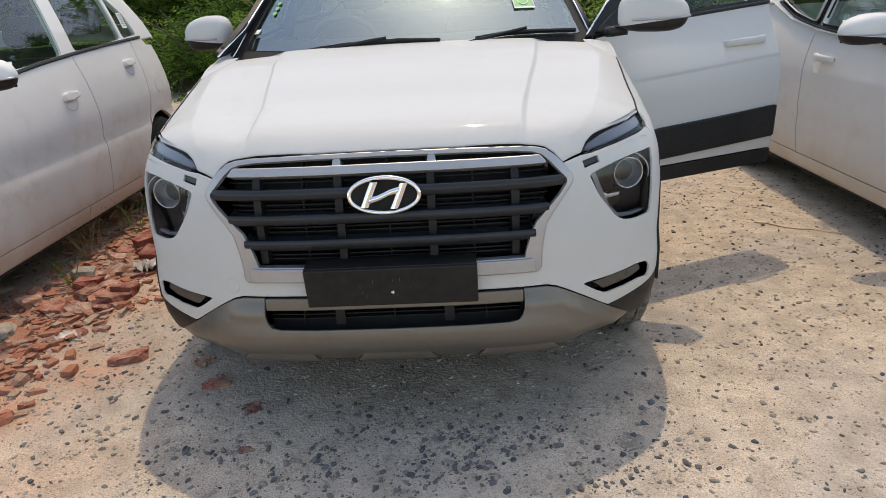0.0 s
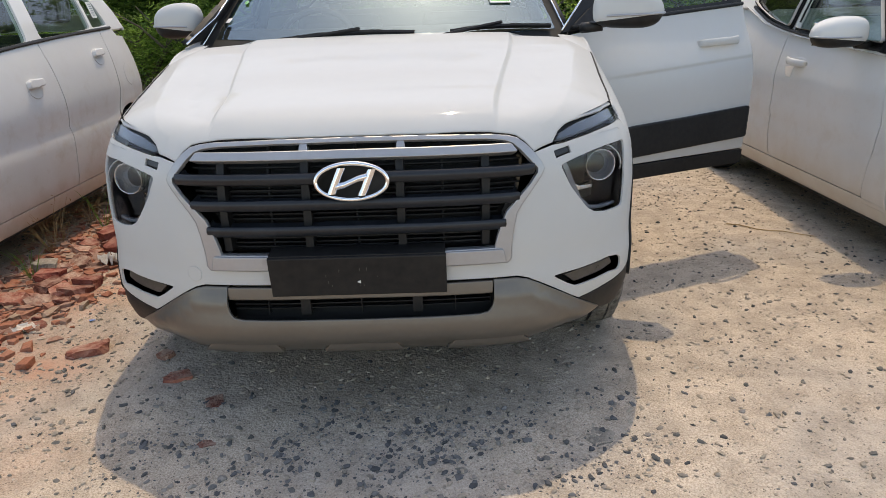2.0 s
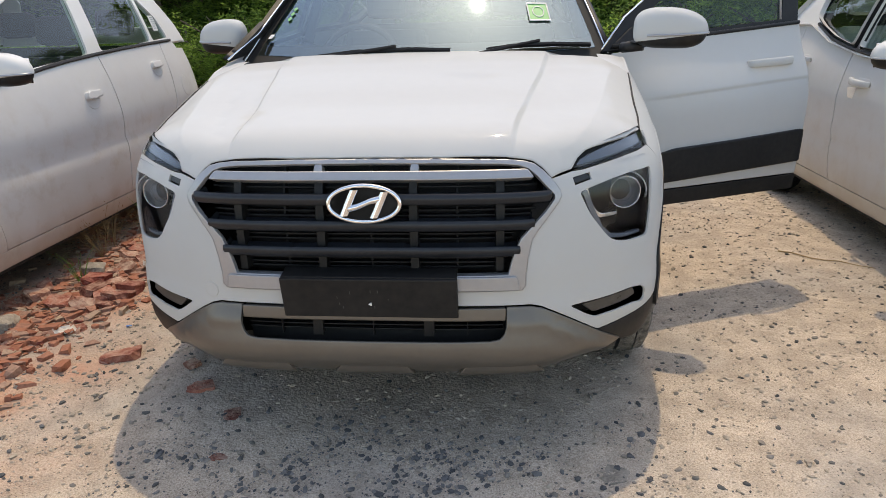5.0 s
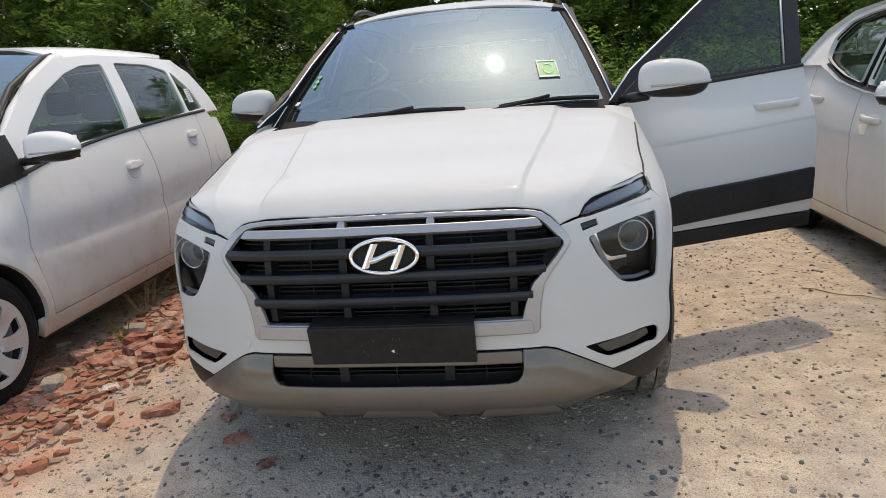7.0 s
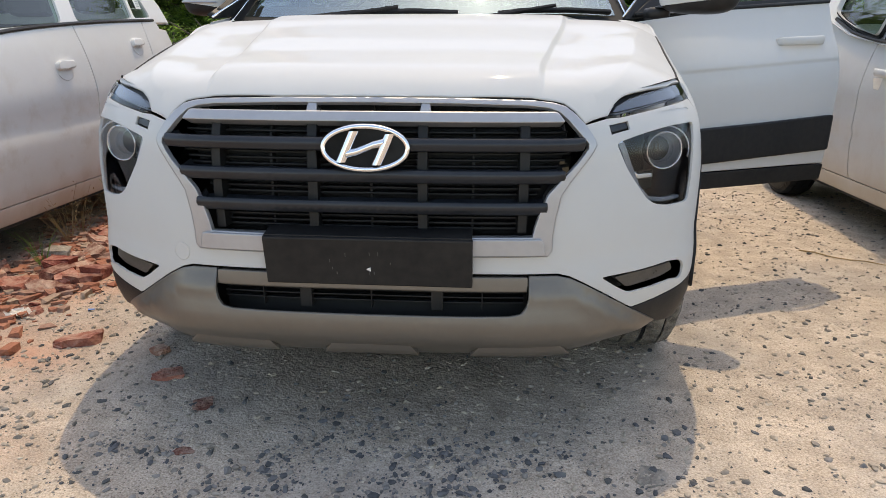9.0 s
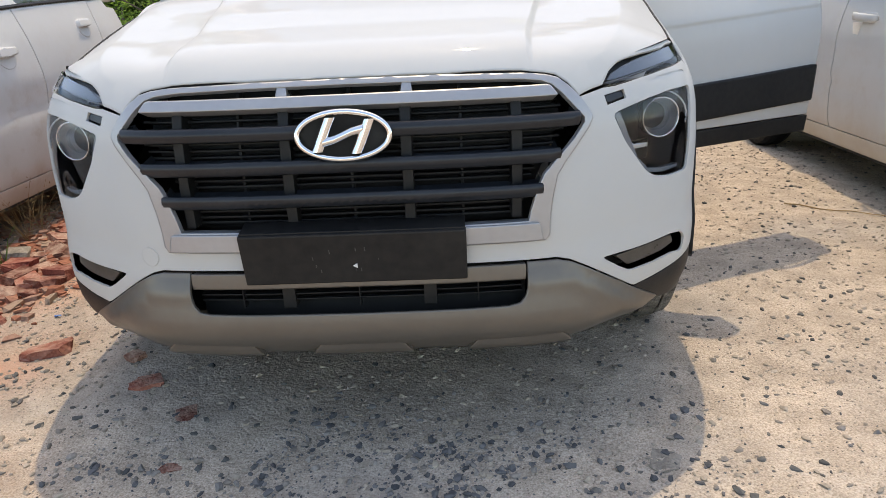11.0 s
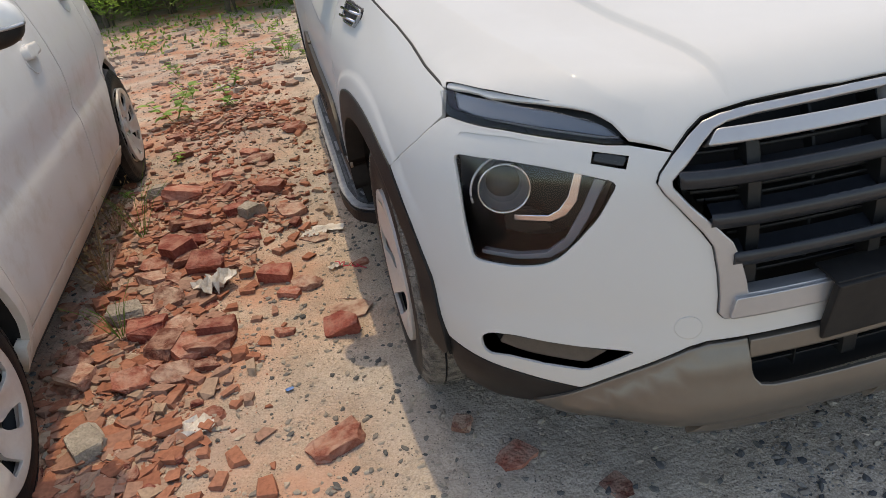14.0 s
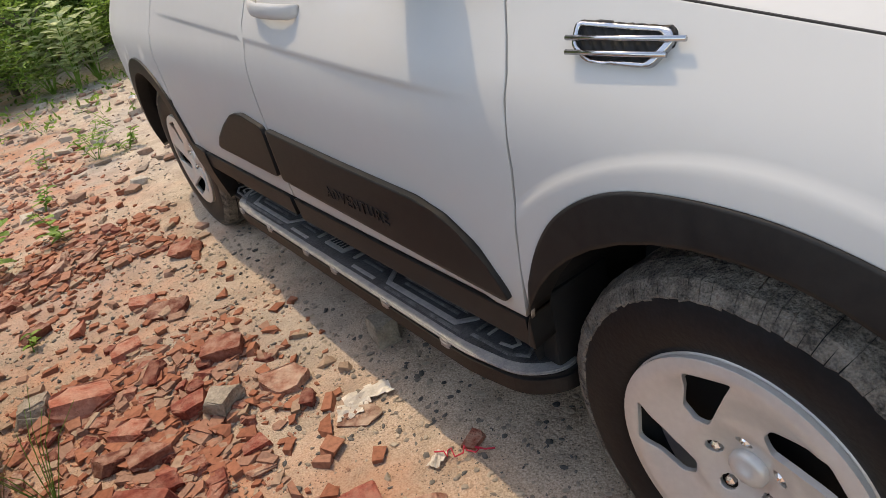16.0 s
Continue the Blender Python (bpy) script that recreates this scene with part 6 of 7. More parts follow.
ICO = bmesh.new()
bmesh.ops.create_icosphere(ICO, subdivisions=1, radius=1.0)
ICO_V = np.array([tuple(v.co) for v in ICO.verts])
ICO_F = np.array([[v.index for v in f.verts] for f in ICO.faces])
ICO.free()


BOX_V = np.array([(x, y, z) for x in (-1, 1) for y in (-1, 1) for z in (-1, 1)], float) * .8
BOX_F = np.array([(0, 1, 3), (0, 3, 2), (4, 6, 7), (4, 7, 5), (0, 4, 5), (0, 5, 1), (2, 3, 7), (2, 7, 6), (0, 2, 6), (0, 6, 4), (1, 5, 7), (1, 7, 3)])


def pebbles(name, count, place, sizes, mat, label, seed, sharp=False):
    """Loose bits on the ground: rounded stones or, sharp, angular chips."""
    base_v, base_f = (BOX_V, BOX_F) if sharp else (ICO_V, ICO_F)
    rng = np.random.default_rng(seed)
    vs, fs, k = [], [], 0
    while k < count:
        x, y = place(rng)
        r = sizes[0] + (sizes[1] - sizes[0]) * rng.random() ** 3.8
        sc = np.array([1.15, rng.uniform(.55, 1), rng.uniform(.35, .7)]) * r
        v = (base_v + rng.uniform(-.45, .45, base_v.shape) if sharp else base_v * (1 + rng.uniform(-.45, .4, (len(base_v), 1)))) * sc
        a = rng.uniform(0, 6.28)
        v = np.stack((v[:, 0] * math.cos(a) - v[:, 1] * math.sin(a), v[:, 0] * math.sin(a) + v[:, 1] * math.cos(a), v[:, 2]), 1)
        v += (x, y, ground_z(x, y) + r * .18)
        fs.append(base_f + len(base_v) * k)
        vs.append(v)
        k += 1
    me = bpy.data.meshes.new(name)
    me.from_pydata(np.concatenate(vs).tolist(), [], np.concatenate(fs).tolist())
    ob = part(name, me, mat)
    return tagged(ob, label, "gravel", "", "stuff")


GRIT = island_material("dark_grit", [(0, (.07, .07, .07)), (1, (.46, .39, .31)), (.15, (.12, .12, .115)), (.35, (.24, .21, .18)), (.65, (.38, .32, .255))])
CHIP = island_material("brick_chip", [(0, (.30, .115, .07)), (1, (.40, .30, .22)), (.4, (.38, .16, .10)), (.75, (.33, .20, .15))])


def front_area(rng):
    while True:
        x, y = rng.uniform(-2.2, 3.0), rng.uniform(-1.3, 3.2)
        d = .25 + .40 * math.exp(-((x - .1) / .8) ** 2 - ((y + .15) / .45) ** 2)
        if noise.noise(Vector((x * 1.7, y * 1.7, 3))) * .5 + .45 + d * .35 > rng.random() * 1.25:
            return x, y


# Spots gathered where the car's front shadow falls.
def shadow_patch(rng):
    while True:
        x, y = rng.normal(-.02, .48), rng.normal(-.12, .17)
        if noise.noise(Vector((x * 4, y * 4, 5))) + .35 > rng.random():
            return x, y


def left_area(rng):
    while True:
        x, y = rng.uniform(-2.6, -.75), rng.uniform(-.4, 7.5)
        if noise.noise(Vector((x * 2, y * 2, 9))) + .55 > rng.random() * 1.2:
            return x, y


def strip_area(rng):
    while True:
        y = rng.uniform(.0, 6.0)
        x = rng.normal(-1.68 + .20 * smooth(1.0, 2.4, y), .15 + .12 * smooth(1.2, 2.6, y))
        if x < -.9 and (y < 2.6 or abs(y - 3.65) < .3 or rng.random() < .16):
            return x, y


pebbles("gravel", 27000, front_area, (.0014, .0115), GRIT, "loose dark grey road grit scattered on the dirt", 11)
PALEGRIT = island_material("pale_grit", [(0, (.30, .25, .20)), (1, (.58, .49, .39)), (.5, (.45, .375, .30))])
pebbles("gravel", 11000, front_area, (.0016, .007), PALEGRIT, "loose pale sandy grit scattered on the dirt", 16)
pebbles("gravel", 12000, left_area, (.0018, .011), GRIT, "loose grey grit among the brick rubble", 12)
pebbles("brick_chips", 9000, strip_area, (.0025, .030), CHIP, "small red brick chips trodden into the dirt", 13, True)

def far_area(rng):
    while True:
        x, y = rng.uniform(-7, .5), 4.3 + 4.5 * rng.random()
        if not (-.95 < x < .9 and y < 4.5):
            return x, y


FARSTONE = island_material("pale_rubble", [(0, (.27, .22, .18)), (1, (.52, .46, .38)), (.4, (.34, .19, .135)), (.7, (.42, .34, .27))])
pebbles("rubble", 2600, far_area, (.006, .050), FARSTONE, "pale stones and brick bits strewn before the trees", 15, True)
# Real dark stones; their blue-grey also carries some of the bumper's shadow.
DARKGRIT = island_material("shade_toned_grit", [(0, (.07, .073, .078)), (1, (.34, .30, .26)), (.5, (.15, .148, .15))])
pebbles("gravel", 1700, shadow_patch, (.003, .013), DARKGRIT, "patch of crushed stone before the bumper, blue-grey tone deepened for its shadow", 14)

# ---- brick rubble ----
BRICK = material("red_brick", (.25, .066, .044), .92, 0, 0, .25, 14, .8, 90, (.40, .165, .115), .3, .45)


def settle_dust(m, dust, amount):
    """Pale dust lying on whatever faces up."""
    n, l = m.node_tree.nodes, m.node_tree.links
    b = n["Principled BSDF"]
    g, split, t, k, mix, where = n.new("ShaderNodeNewGeometry"), n.new("ShaderNodeSeparateXYZ"), n.new("ShaderNodeTexNoise"), n.new("ShaderNodeMath"), n.new("ShaderNodeMix"), n.new("ShaderNodeTexCoord")
    l.new(g.outputs["Normal"], split.inputs[0])
    l.new(where.outputs["Object"], t.inputs["Vector"])
    t.inputs["Scale"].default_value, t.inputs["Detail"].default_value = 22, 6
    r = n.new("ShaderNodeMapRange")
    r.inputs["From Min"].default_value, r.inputs["From Max"].default_value = .38, .62
    r.inputs["To Max"].default_value = amount
    l.new(t.outputs["Fac"], r.inputs["Value"])
    k.operation, k.use_clamp = "MULTIPLY", True
    l.new(split.outputs["Z"], k.inputs[0])
    l.new(r.outputs["Result"], k.inputs[1])
    mix.data_type = "RGBA"
    l.new(k.outputs[0], mix.inputs["Factor"])
    l.new(b.inputs["Base Color"].links[0].from_socket, mix.inputs["A"])
    mix.inputs["B"].default_value = (*dust, 1)
    l.new(mix.outputs["Result"], b.inputs["Base Color"])


settle_dust(BRICK, (.46, .31, .24), .7)
BRICK_DARK = material("deep_red_brick", (.20, .040, .030), .92, 0, 0, .25, 12, .8, 90, (.33, .10, .07), .3, .35)
settle_dust(BRICK_DARK, (.42, .25, .19), .6)
BRICK_PALE = material("pale_weathered_brick", (.30, .125, .085), .94, 0, 0, .25, 12, .8, 90, (.46, .26, .195), .3, .25)
settle_dust(BRICK_PALE, (.52, .40, .31), .8)
MORTAR = material("grey_mortar_lump", (.30, .26, .215), .95, 0, 0, .25, 14, .9, 90, (.44, .39, .325), .3, .15)


def broken(seed, sx, sy, sz, cuts):
    """A broken brick: a block with chopped corners and rough, slightly swollen faces."""
    rng = random.Random(seed)
    bm = bmesh.new()
    bmesh.ops.create_cube(bm, size=1.0, matrix=Matrix.Diagonal((sx, sy, sz, 1)))
    for _ in range(cuts):
        d = Vector((rng.uniform(-1, 1), rng.uniform(-1, 1), rng.uniform(-.7, .7))).normalized()
        reach = (abs(d.x) * sx + abs(d.y) * sy + abs(d.z) * sz) / 2
        made = bmesh.ops.bisect_plane(bm, geom=bm.verts[:] + bm.edges[:] + bm.faces[:], plane_co=d * reach * rng.uniform(.55, .82), plane_no=d, clear_outer=True)
        rimmed = [e for e in made["geom_cut"] if isinstance(e, bmesh.types.BMEdge)]
        if rimmed:
            bmesh.ops.contextual_create(bm, geom=rimmed)
    bmesh.ops.bevel(bm, geom=bm.edges[:], offset=.0022, segments=1, affect="EDGES")
    for v in bm.verts:
        v.co += Vector((rng.uniform(-1, 1), rng.uniform(-1, 1), rng.uniform(-1, 1))) * .0038
    low = min(v.co.z for v in bm.verts)
    for v in bm.verts:
        v.co.z -= low
    bmesh.ops.triangulate(bm, faces=bm.faces[:])
    long = [e for e in bm.edges if e.calc_length() > .022]
    bmesh.ops.subdivide_edges(bm, edges=long, cuts=1)
    bmesh.ops.triangulate(bm, faces=bm.faces[:])
    for v in bm.verts:
        v.co += Vector((rng.uniform(-1, 1), rng.uniform(-1, 1), rng.uniform(-1, 1))) * .0019
    bmesh.ops.recalc_face_normals(bm, faces=bm.faces)
    me = bpy.data.meshes.new("brick")
    bm.to_mesh(me)
    bm.free()
    return me


rb = random.Random(41)
BRICKS = [broken(k, rb.uniform(.07, .13), rb.uniform(.045, .085), rb.uniform(.018, .045), 6) for k in range(10)] + [broken(50 + k, rb.uniform(.035, .07), rb.uniform(.03, .055), rb.uniform(.014, .034), 6) for k in range(8)]
SLABS = [broken(90 + k, .13, rb.uniform(.07, .10), rb.uniform(.026, .052), 3 + k % 3) for k in range(9)]
FLATTISH = broken(115, .14, .09, .018, 3)
for i, me in enumerate(BRICKS + SLABS + [FLATTISH]):
    me.materials.append((BRICK, BRICK_DARK, BRICK, BRICK_PALE)[i % 4])
LUMPS = [broken(120 + k, rb.uniform(.08, .13), rb.uniform(.06, .09), rb.uniform(.04, .07), 5) for k in range(3)]
for me in LUMPS:
    me.materials.append(MORTAR)


def lay(me, x, y, turn, tip=0.0, roll=0.0, name="brick", label="broken red clay brick lying in the rubble", category="brick", group="brick rubble", up=0.0, size=1.0):
    ob = new(name, me)
    ob.matrix_world = Matrix.Translation((x, y, ground_z(x, y) - .006 + up)) @ pose(0, 0, 0, tip, roll, turn) @ Matrix.Diagonal((size, size, size, 1))
    return tagged(ob, label, category, group)


# the larger pieces: x, y, turn, length
HEAP = [(-1.61, 2.41, -12, .18), (-1.53, 2.15, -51, .11), (-1.61, 2.06, -13, .09), (-1.52, 2.0, 0, .10), (-1.58, 1.77, -46, .17), (-1.47, 1.61, -12, .15), (-1.37, 1.57, -9, .06), (-1.56, 1.55, -37, .11), (-1.65, 1.37, -15, .09), (-1.65, 1.24, -6, .13), (-1.54, 1.25, 40, .10), (-1.57, 1.12, 66, .12), (-1.5, 1.09, -54, .14), (-1.43, 1.06, -15, .14), (-1.53, .97, 11, .12), (-1.64, .96, 9, .11), (-1.82, 1.06, -40, .13), (-1.84, 1.15, -42, .10), (-1.43, .97, -7, .07), (-1.59, 1.44, -38, .12), (-1.81, 1.26, -10, .10), (-1.66, 1.71, -9, .11), (-1.66, 1.60, 24, .11), (-1.53, 1.69, -19, .12)]
LONE = [(-1.39, 1.14, -19, .12), (-1.2, 1.43, -26, .12), (-1.11, 1.32, -30, .10), (-1.17, 1.28, -25, .07), (-1.02, 1.01, -7, .12), (-1.05, 3.21, -33, .12), (-1.32, 2.92, -31, .10), (-1.26, 2.76, -36, .14), (-1.43, 2.62, -10, .11), (-1.2, 2.3, -29, .12), (-1.13, 2.0, -18, .13), (-1.36, 2.1, -15, .11), (-1.29, 1.83, -8, .07), (-1.32, 1.74, -10, .07), (-1.44, 1.86, -11, .08), (-1.2, 1.04, -12, .06), (-1.52, 3.59, 28, .13), (-1.38, 3.59, 40, .11), (-1.74, 3.43, -9, .10), (-1.68, 3.06, 21, .10), (-1.09, .50, 25, .13), (-.91, 1.41, 15, .06)]
rk = random.Random(17)
placed = []
for spots, label in ((HEAP, "broken red clay brick lying in the rubble"), (LONE, "lone red clay brick half lying on the dirt")):
    for x, y, turn, size in spots:
        me = SLABS[rk.randrange(len(SLABS))]
        lay(me, x, y, turn + rk.choice((0, 180)), rk.gauss(0, 7), rk.gauss(0, 6), label=label, size=size / .13 * 1.08, up=rk.uniform(-.002, .012) * (spots is HEAP) - .004)
        placed.append((x, y))
lay(FLATTISH, -.98, 1.10, 3, label="flat pale red brick slab sunk in the dirt", up=-.006)
lay(FLATTISH, -1.05, 1.70, -44, label="flat red brick piece under torn paper", up=-.004, size=.8)
tries = 0
while len(placed) < 270 and tries < 40000:
    tries += 1
    which = rb.random()
    if which < .66:
        y = rb.uniform(.45, 2.55)
        x = rb.gauss(-1.68 + .16 * smooth(1.0, 2.2, y), .10 + .04 * smooth(1.2, 2.2, y))
    elif which < .80:
        x, y = rb.gauss(-1.45, .14), rb.gauss(3.62, .12)
    elif which < .88:
        x, y = rb.gauss(-1.24, .08), rb.gauss(2.05, .14)
    else:
        x, y = rb.uniform(-2.0, -1.05), rb.uniform(1.9, 6.0)
    if x > -1.02 or x < -2.25:
        continue
    small = rb.random()
    gap = .040 if small < .65 else .075
    if any(math.hypot(x - a, y - b) < gap for a, b in placed):
        continue
    crowd = sum(math.hypot(x - a, y - b) < .13 for a, b in placed)
    me = BRICKS[10 + rb.randrange(8)] if small < .65 else BRICKS[rb.randrange(10)]
    lay(me, x, y, rb.uniform(0, 360), rb.gauss(0, 9), rb.gauss(0, 9), size=rb.uniform(.45, .95), up=-(.020 if small < .65 else .016) * rb.random() + .003 * min(crowd, 4))
    placed.append((x, y))
for i, (x, y) in enumerate(((-1.72, 1.375), (-1.30, 2.05), (-.82, 1.95), (-1.72, .72), (-1.75, 2.5))):
    lay(LUMPS[i % 3], x, y, 40 * i, 5, 0, "stone", "rough grey lump of old mortar on the dirt", "stone", "mortar lumps")
FLAT = broken(200, .10, .08, .012, 5)
FLAT.materials.append(MORTAR)
lay(FLAT, 1.04, .30, 20, size=.6, up=-.003, name="stone", label="flat grey stone pressed into the dirt", category="stone")
lay(FLAT, .66, -.10, 70, name="stone", label="flat pale stone pressed into the dirt", category="stone", size=.8, up=-.004)
SUNK = broken(210, .10, .075, .02, 5)
SUNK.materials.append(BRICK)
for x, y, turn, size in ((-.70, .31, 30, .95), (-.515, .15, 110, .72), (-.48, -.06, 15, .6)):
    lay(SUNK, x, y, turn, label="red brick piece trodden flat into the dirt", up=-.007, size=size)
lay(BRICKS[3], -.785, .455, 65, 4, 0, label="broken red brick lying in the shade by the bumper", size=.62)

# ---- plants ----
def leaf_material(name, dark, light, through=.35):
    m = bpy.data.materials.new(name)
    m.use_nodes = True
    n, l = m.node_tree.nodes, m.node_tree.links
    b = n["Principled BSDF"]
    b.inputs["Roughness"].default_value = .5
    b.inputs["Specular IOR Level"].default_value = .3
    g, r, t, mix = n.new("ShaderNodeNewGeometry"), n.new("ShaderNodeValToRGB"), n.new("ShaderNodeBsdfTranslucent"), n.new("ShaderNodeMixShader")
    r.color_ramp.elements[0].color, r.color_ramp.elements[1].color = (*dark, 1), (*light, 1)
    l.new(g.outputs["Random Per Island"], r.inputs["Fac"])
    l.new(r.outputs["Color"], b.inputs["Base Color"])
    l.new(r.outputs["Color"], t.inputs["Color"])
    mix.inputs[0].default_value = through
    l.new(b.outputs[0], mix.inputs[1])
    l.new(t.outputs[0], mix.inputs[2])
    l.new(mix.outputs[0], n["Material Output"].inputs["Surface"])
    return m


LEAF = leaf_material("feathery_leaf", (.020, .055, .012), (.22, .35, .07), .4)
LEAF_LOW = leaf_material("bush_leaf", (.06, .13, .025), (.31, .47, .10), .55)
PALE = leaf_material("pale_leaf", (.42, .50, .26), (.68, .74, .48), .5)
WEED = leaf_material("weed_leaf", (.10, .20, .035), (.27, .44, .09), .45)
STRAW = leaf_material("dry_stalk", (.20, .12, .05), (.42, .30, .15), .2)
BARK = material("bark", (.10, .08, .06), .95, 0, 0, .3, 12, .6, 40)


class Sheet:
    """Gathers many small faces for one mesh."""
    def __init__(self):
        self.v, self.f = [], []

    def leaf(self, p, d, side, length, width, bend=0.0):
        """A pointed leaf of two bent halves."""
        k = len(self.v)
        up = side.cross(d)
        a, b = p + d * length * .45 + side * width * .5 + up * bend, p + d * length * .45 - side * width * .5 + up * bend
        self.v += [tuple(p), tuple(a), tuple(p + d * length), tuple(b)]
        self.f.append((k, k + 1, k + 2, k + 3))

    def mesh(self, name):
        me = bpy.data.meshes.new(name)
        me.from_pydata(self.v, [], self.f)
        return me


def unit(rng):
    v = Vector((rng.gauss(0, 1), rng.gauss(0, 1), rng.gauss(0, 1)))
    return v.normalized()


def feather(sh, rng, p, d, length, size, pairs=5):
    """A compound leaf: leaflets on both sides of a stalk."""
    side = d.cross(Vector((0, 0, 1)))
    side = side.normalized() if side.length > .01 else Vector((1, 0, 0))
    tilt = Euler((rng.uniform(-.6, .6), rng.uniform(-.6, .6), 0)).to_matrix()
    side = tilt @ side
    for i in range(pairs):
        q = p + d * length * (i + .6) / pairs + Vector((0, 0, -.25 * length * ((i + 1) / pairs) ** 2))
        for s in (1, -1):
            dd = (side * s + d * .5).normalized()
            sh.leaf(q, dd, d, size * (1 - .35 * i / pairs), size * .36)


def crown(seed, rx, ry, rz, cz, clumps, sprays, leafy=1.0):
    rng = random.Random(seed)
    sh = Sheet()
    for c in range(clumps):
        u = unit(rng)
        k = rng.random() ** .45
        centre = Vector((u.x * rx * k, u.y * ry * k, cz + u.z * rz * k))
        if centre.z < .35 or c % 4 == 0:
            centre.z = rng.uniform(.15, 1.0)
            centre.y -= .3 * ry
        r = rng.uniform(.28, .6) * min(1, rx)
        lean = (Vector((u.x, u.y, .25)) + unit(rng) * .4).normalized()
        for _ in range(sprays):
            o = unit(rng) * r * rng.random() ** .5
            o.z *= .55
            d = (lean + unit(rng) * .8 + Vector((0, 0, .1))).normalized()
            feather(sh, rng, centre + o, d, rng.uniform(.18, .36), rng.uniform(.075, .13) * leafy, 3)
    return sh.mesh("crown")


def trunk_mesh(seed, height, spread):
    rng = random.Random(seed)
    bm = bmesh.new()
    for k in range(3):
        a = 2 * PI * k / 3 + rng.uniform(-.5, .5)
        r = spread * rng.uniform(.5, 1)
        pts = [Vector((math.cos(a) * .06, math.sin(a) * .06, -.1))]
        for i in range(1, 6):
            t = i / 5
            pts.append(Vector((math.cos(a + t * rng.uniform(-.4, .4)) * r * t ** 1.3, math.sin(a) * r * t ** 1.3, height * t ** .85)))
        tube(pts, .04, 7, bm, .15)
        for j in range(3):
            q = pts[2 + j]
            e = q + Vector((rng.uniform(-.7, .7), rng.uniform(-.7, .7), rng.uniform(.2, .7)))
            tube([q, q.lerp(e, .5) + unit(rng) * .06, e], .022, 5, bm, .3)
    me = bpy.data.meshes.new("trunk")
    bm.to_mesh(me)
    bm.free()
    return me


def tree(seed, m, rx, ry, rz, cz, clumps, sprays, label, name="tree", mat=None):
    t = thing(name, m, label, "tree" if name == "tree" else "bush", "trees along the lot" if name == "tree" else "bushes under the trees")
    part("trunk", trunk_mesh(seed, cz + rz * .6, rx * .7), BARK, t)
    part("crown", crown(seed, rx, ry, rz, cz, clumps, sprays, 1.0 if rx > 1 else .6), mat or LEAF, t)
    return t


kinds = [tree(71 + k, Matrix.Translation((x, y + 1.4, 0)) @ Matrix.Diagonal((1.12, 1.12, 1.12, 1)), 2.0, 1.4, 1.85, 1.9, 120, 52, "feathery green thorn tree, dense down to the ground") for k, (x, y) in enumerate(((-6.2, 10.9), (-2.0, 11.6), (2.2, 10.6)))]
rt = random.Random(8)
for i, (x, y, sc) in enumerate(((-13.5, 11.5, 1.1), (-10.8, 10.6, 1.0), (-8.6, 11.8, 1.12), (-4.0, 11.2, 1.02), (.2, 11.2, 1.0), (4.3, 10.2, 1.05), (6.4, 10.8, 1.1), (9.0, 10.0, 1.1), (11.6, 10.4, 1.15), (-7.4, 14.0, 1.3), (-3.0, 14.2, 1.3), (1.2, 13.6, 1.3), (5.4, 13.2, 1.35), (-11.6, 14.0, 1.35), (-16, 13, 1.4), (9.5, 13.0, 1.4), (-5.2, 12.6, 1.15), (3.2, 12.4, 1.2), (-9.6, 13.0, 1.2))):
    sc *= 1.12
    copy_thing(kinds[i % 3], Matrix.Translation((x, y + 1.4, 0)) @ pose(0, 0, 0, 0, 0, rt.uniform(0, 360)) @ Matrix.Diagonal((sc, sc, sc, 1)))
low = [tree(91 + k, Matrix.Translation((x, y, 0)), .8, .6, .42, .42, 26, 34, "low bright green feathery bush at the edge of the dirt", "bush", LEAF_LOW) for k, (x, y) in enumerate(((-1.55, 9.0), (-3.2, 9.6)))]
for i, (x, y, sc) in enumerate(((.45, 9.4, 1.0), (-4.6, 9.9, 1.2), (.9, 8.6, 1.1), (2.4, 8.8, 1.2), (-2.4, 9.9, .9), (4.2, 8.9, 1.2), (6.2, 9.0, 1.2), (-6.4, 9.9, 1.2), (-8.5, 10.2, 1.3), (8.4, 8.8, 1.3), (-5.5, 9.4, 1.1), (-1.0, 9.7, 1.2), (-3.9, 10.4, 1.3), (-2.9, 10.3, 1.5), (-7.4, 9.6, 1.2), (1.6, 9.6, 1.4), (3.3, 9.6, 1.4), (5.2, 9.4, 1.4))):
    copy_thing(low[i % 2], Matrix.Translation((x, y, 0)) @ pose(0, 0, 0, 0, 0, 70 * i) @ Matrix.Diagonal((sc, sc, sc, 1)))


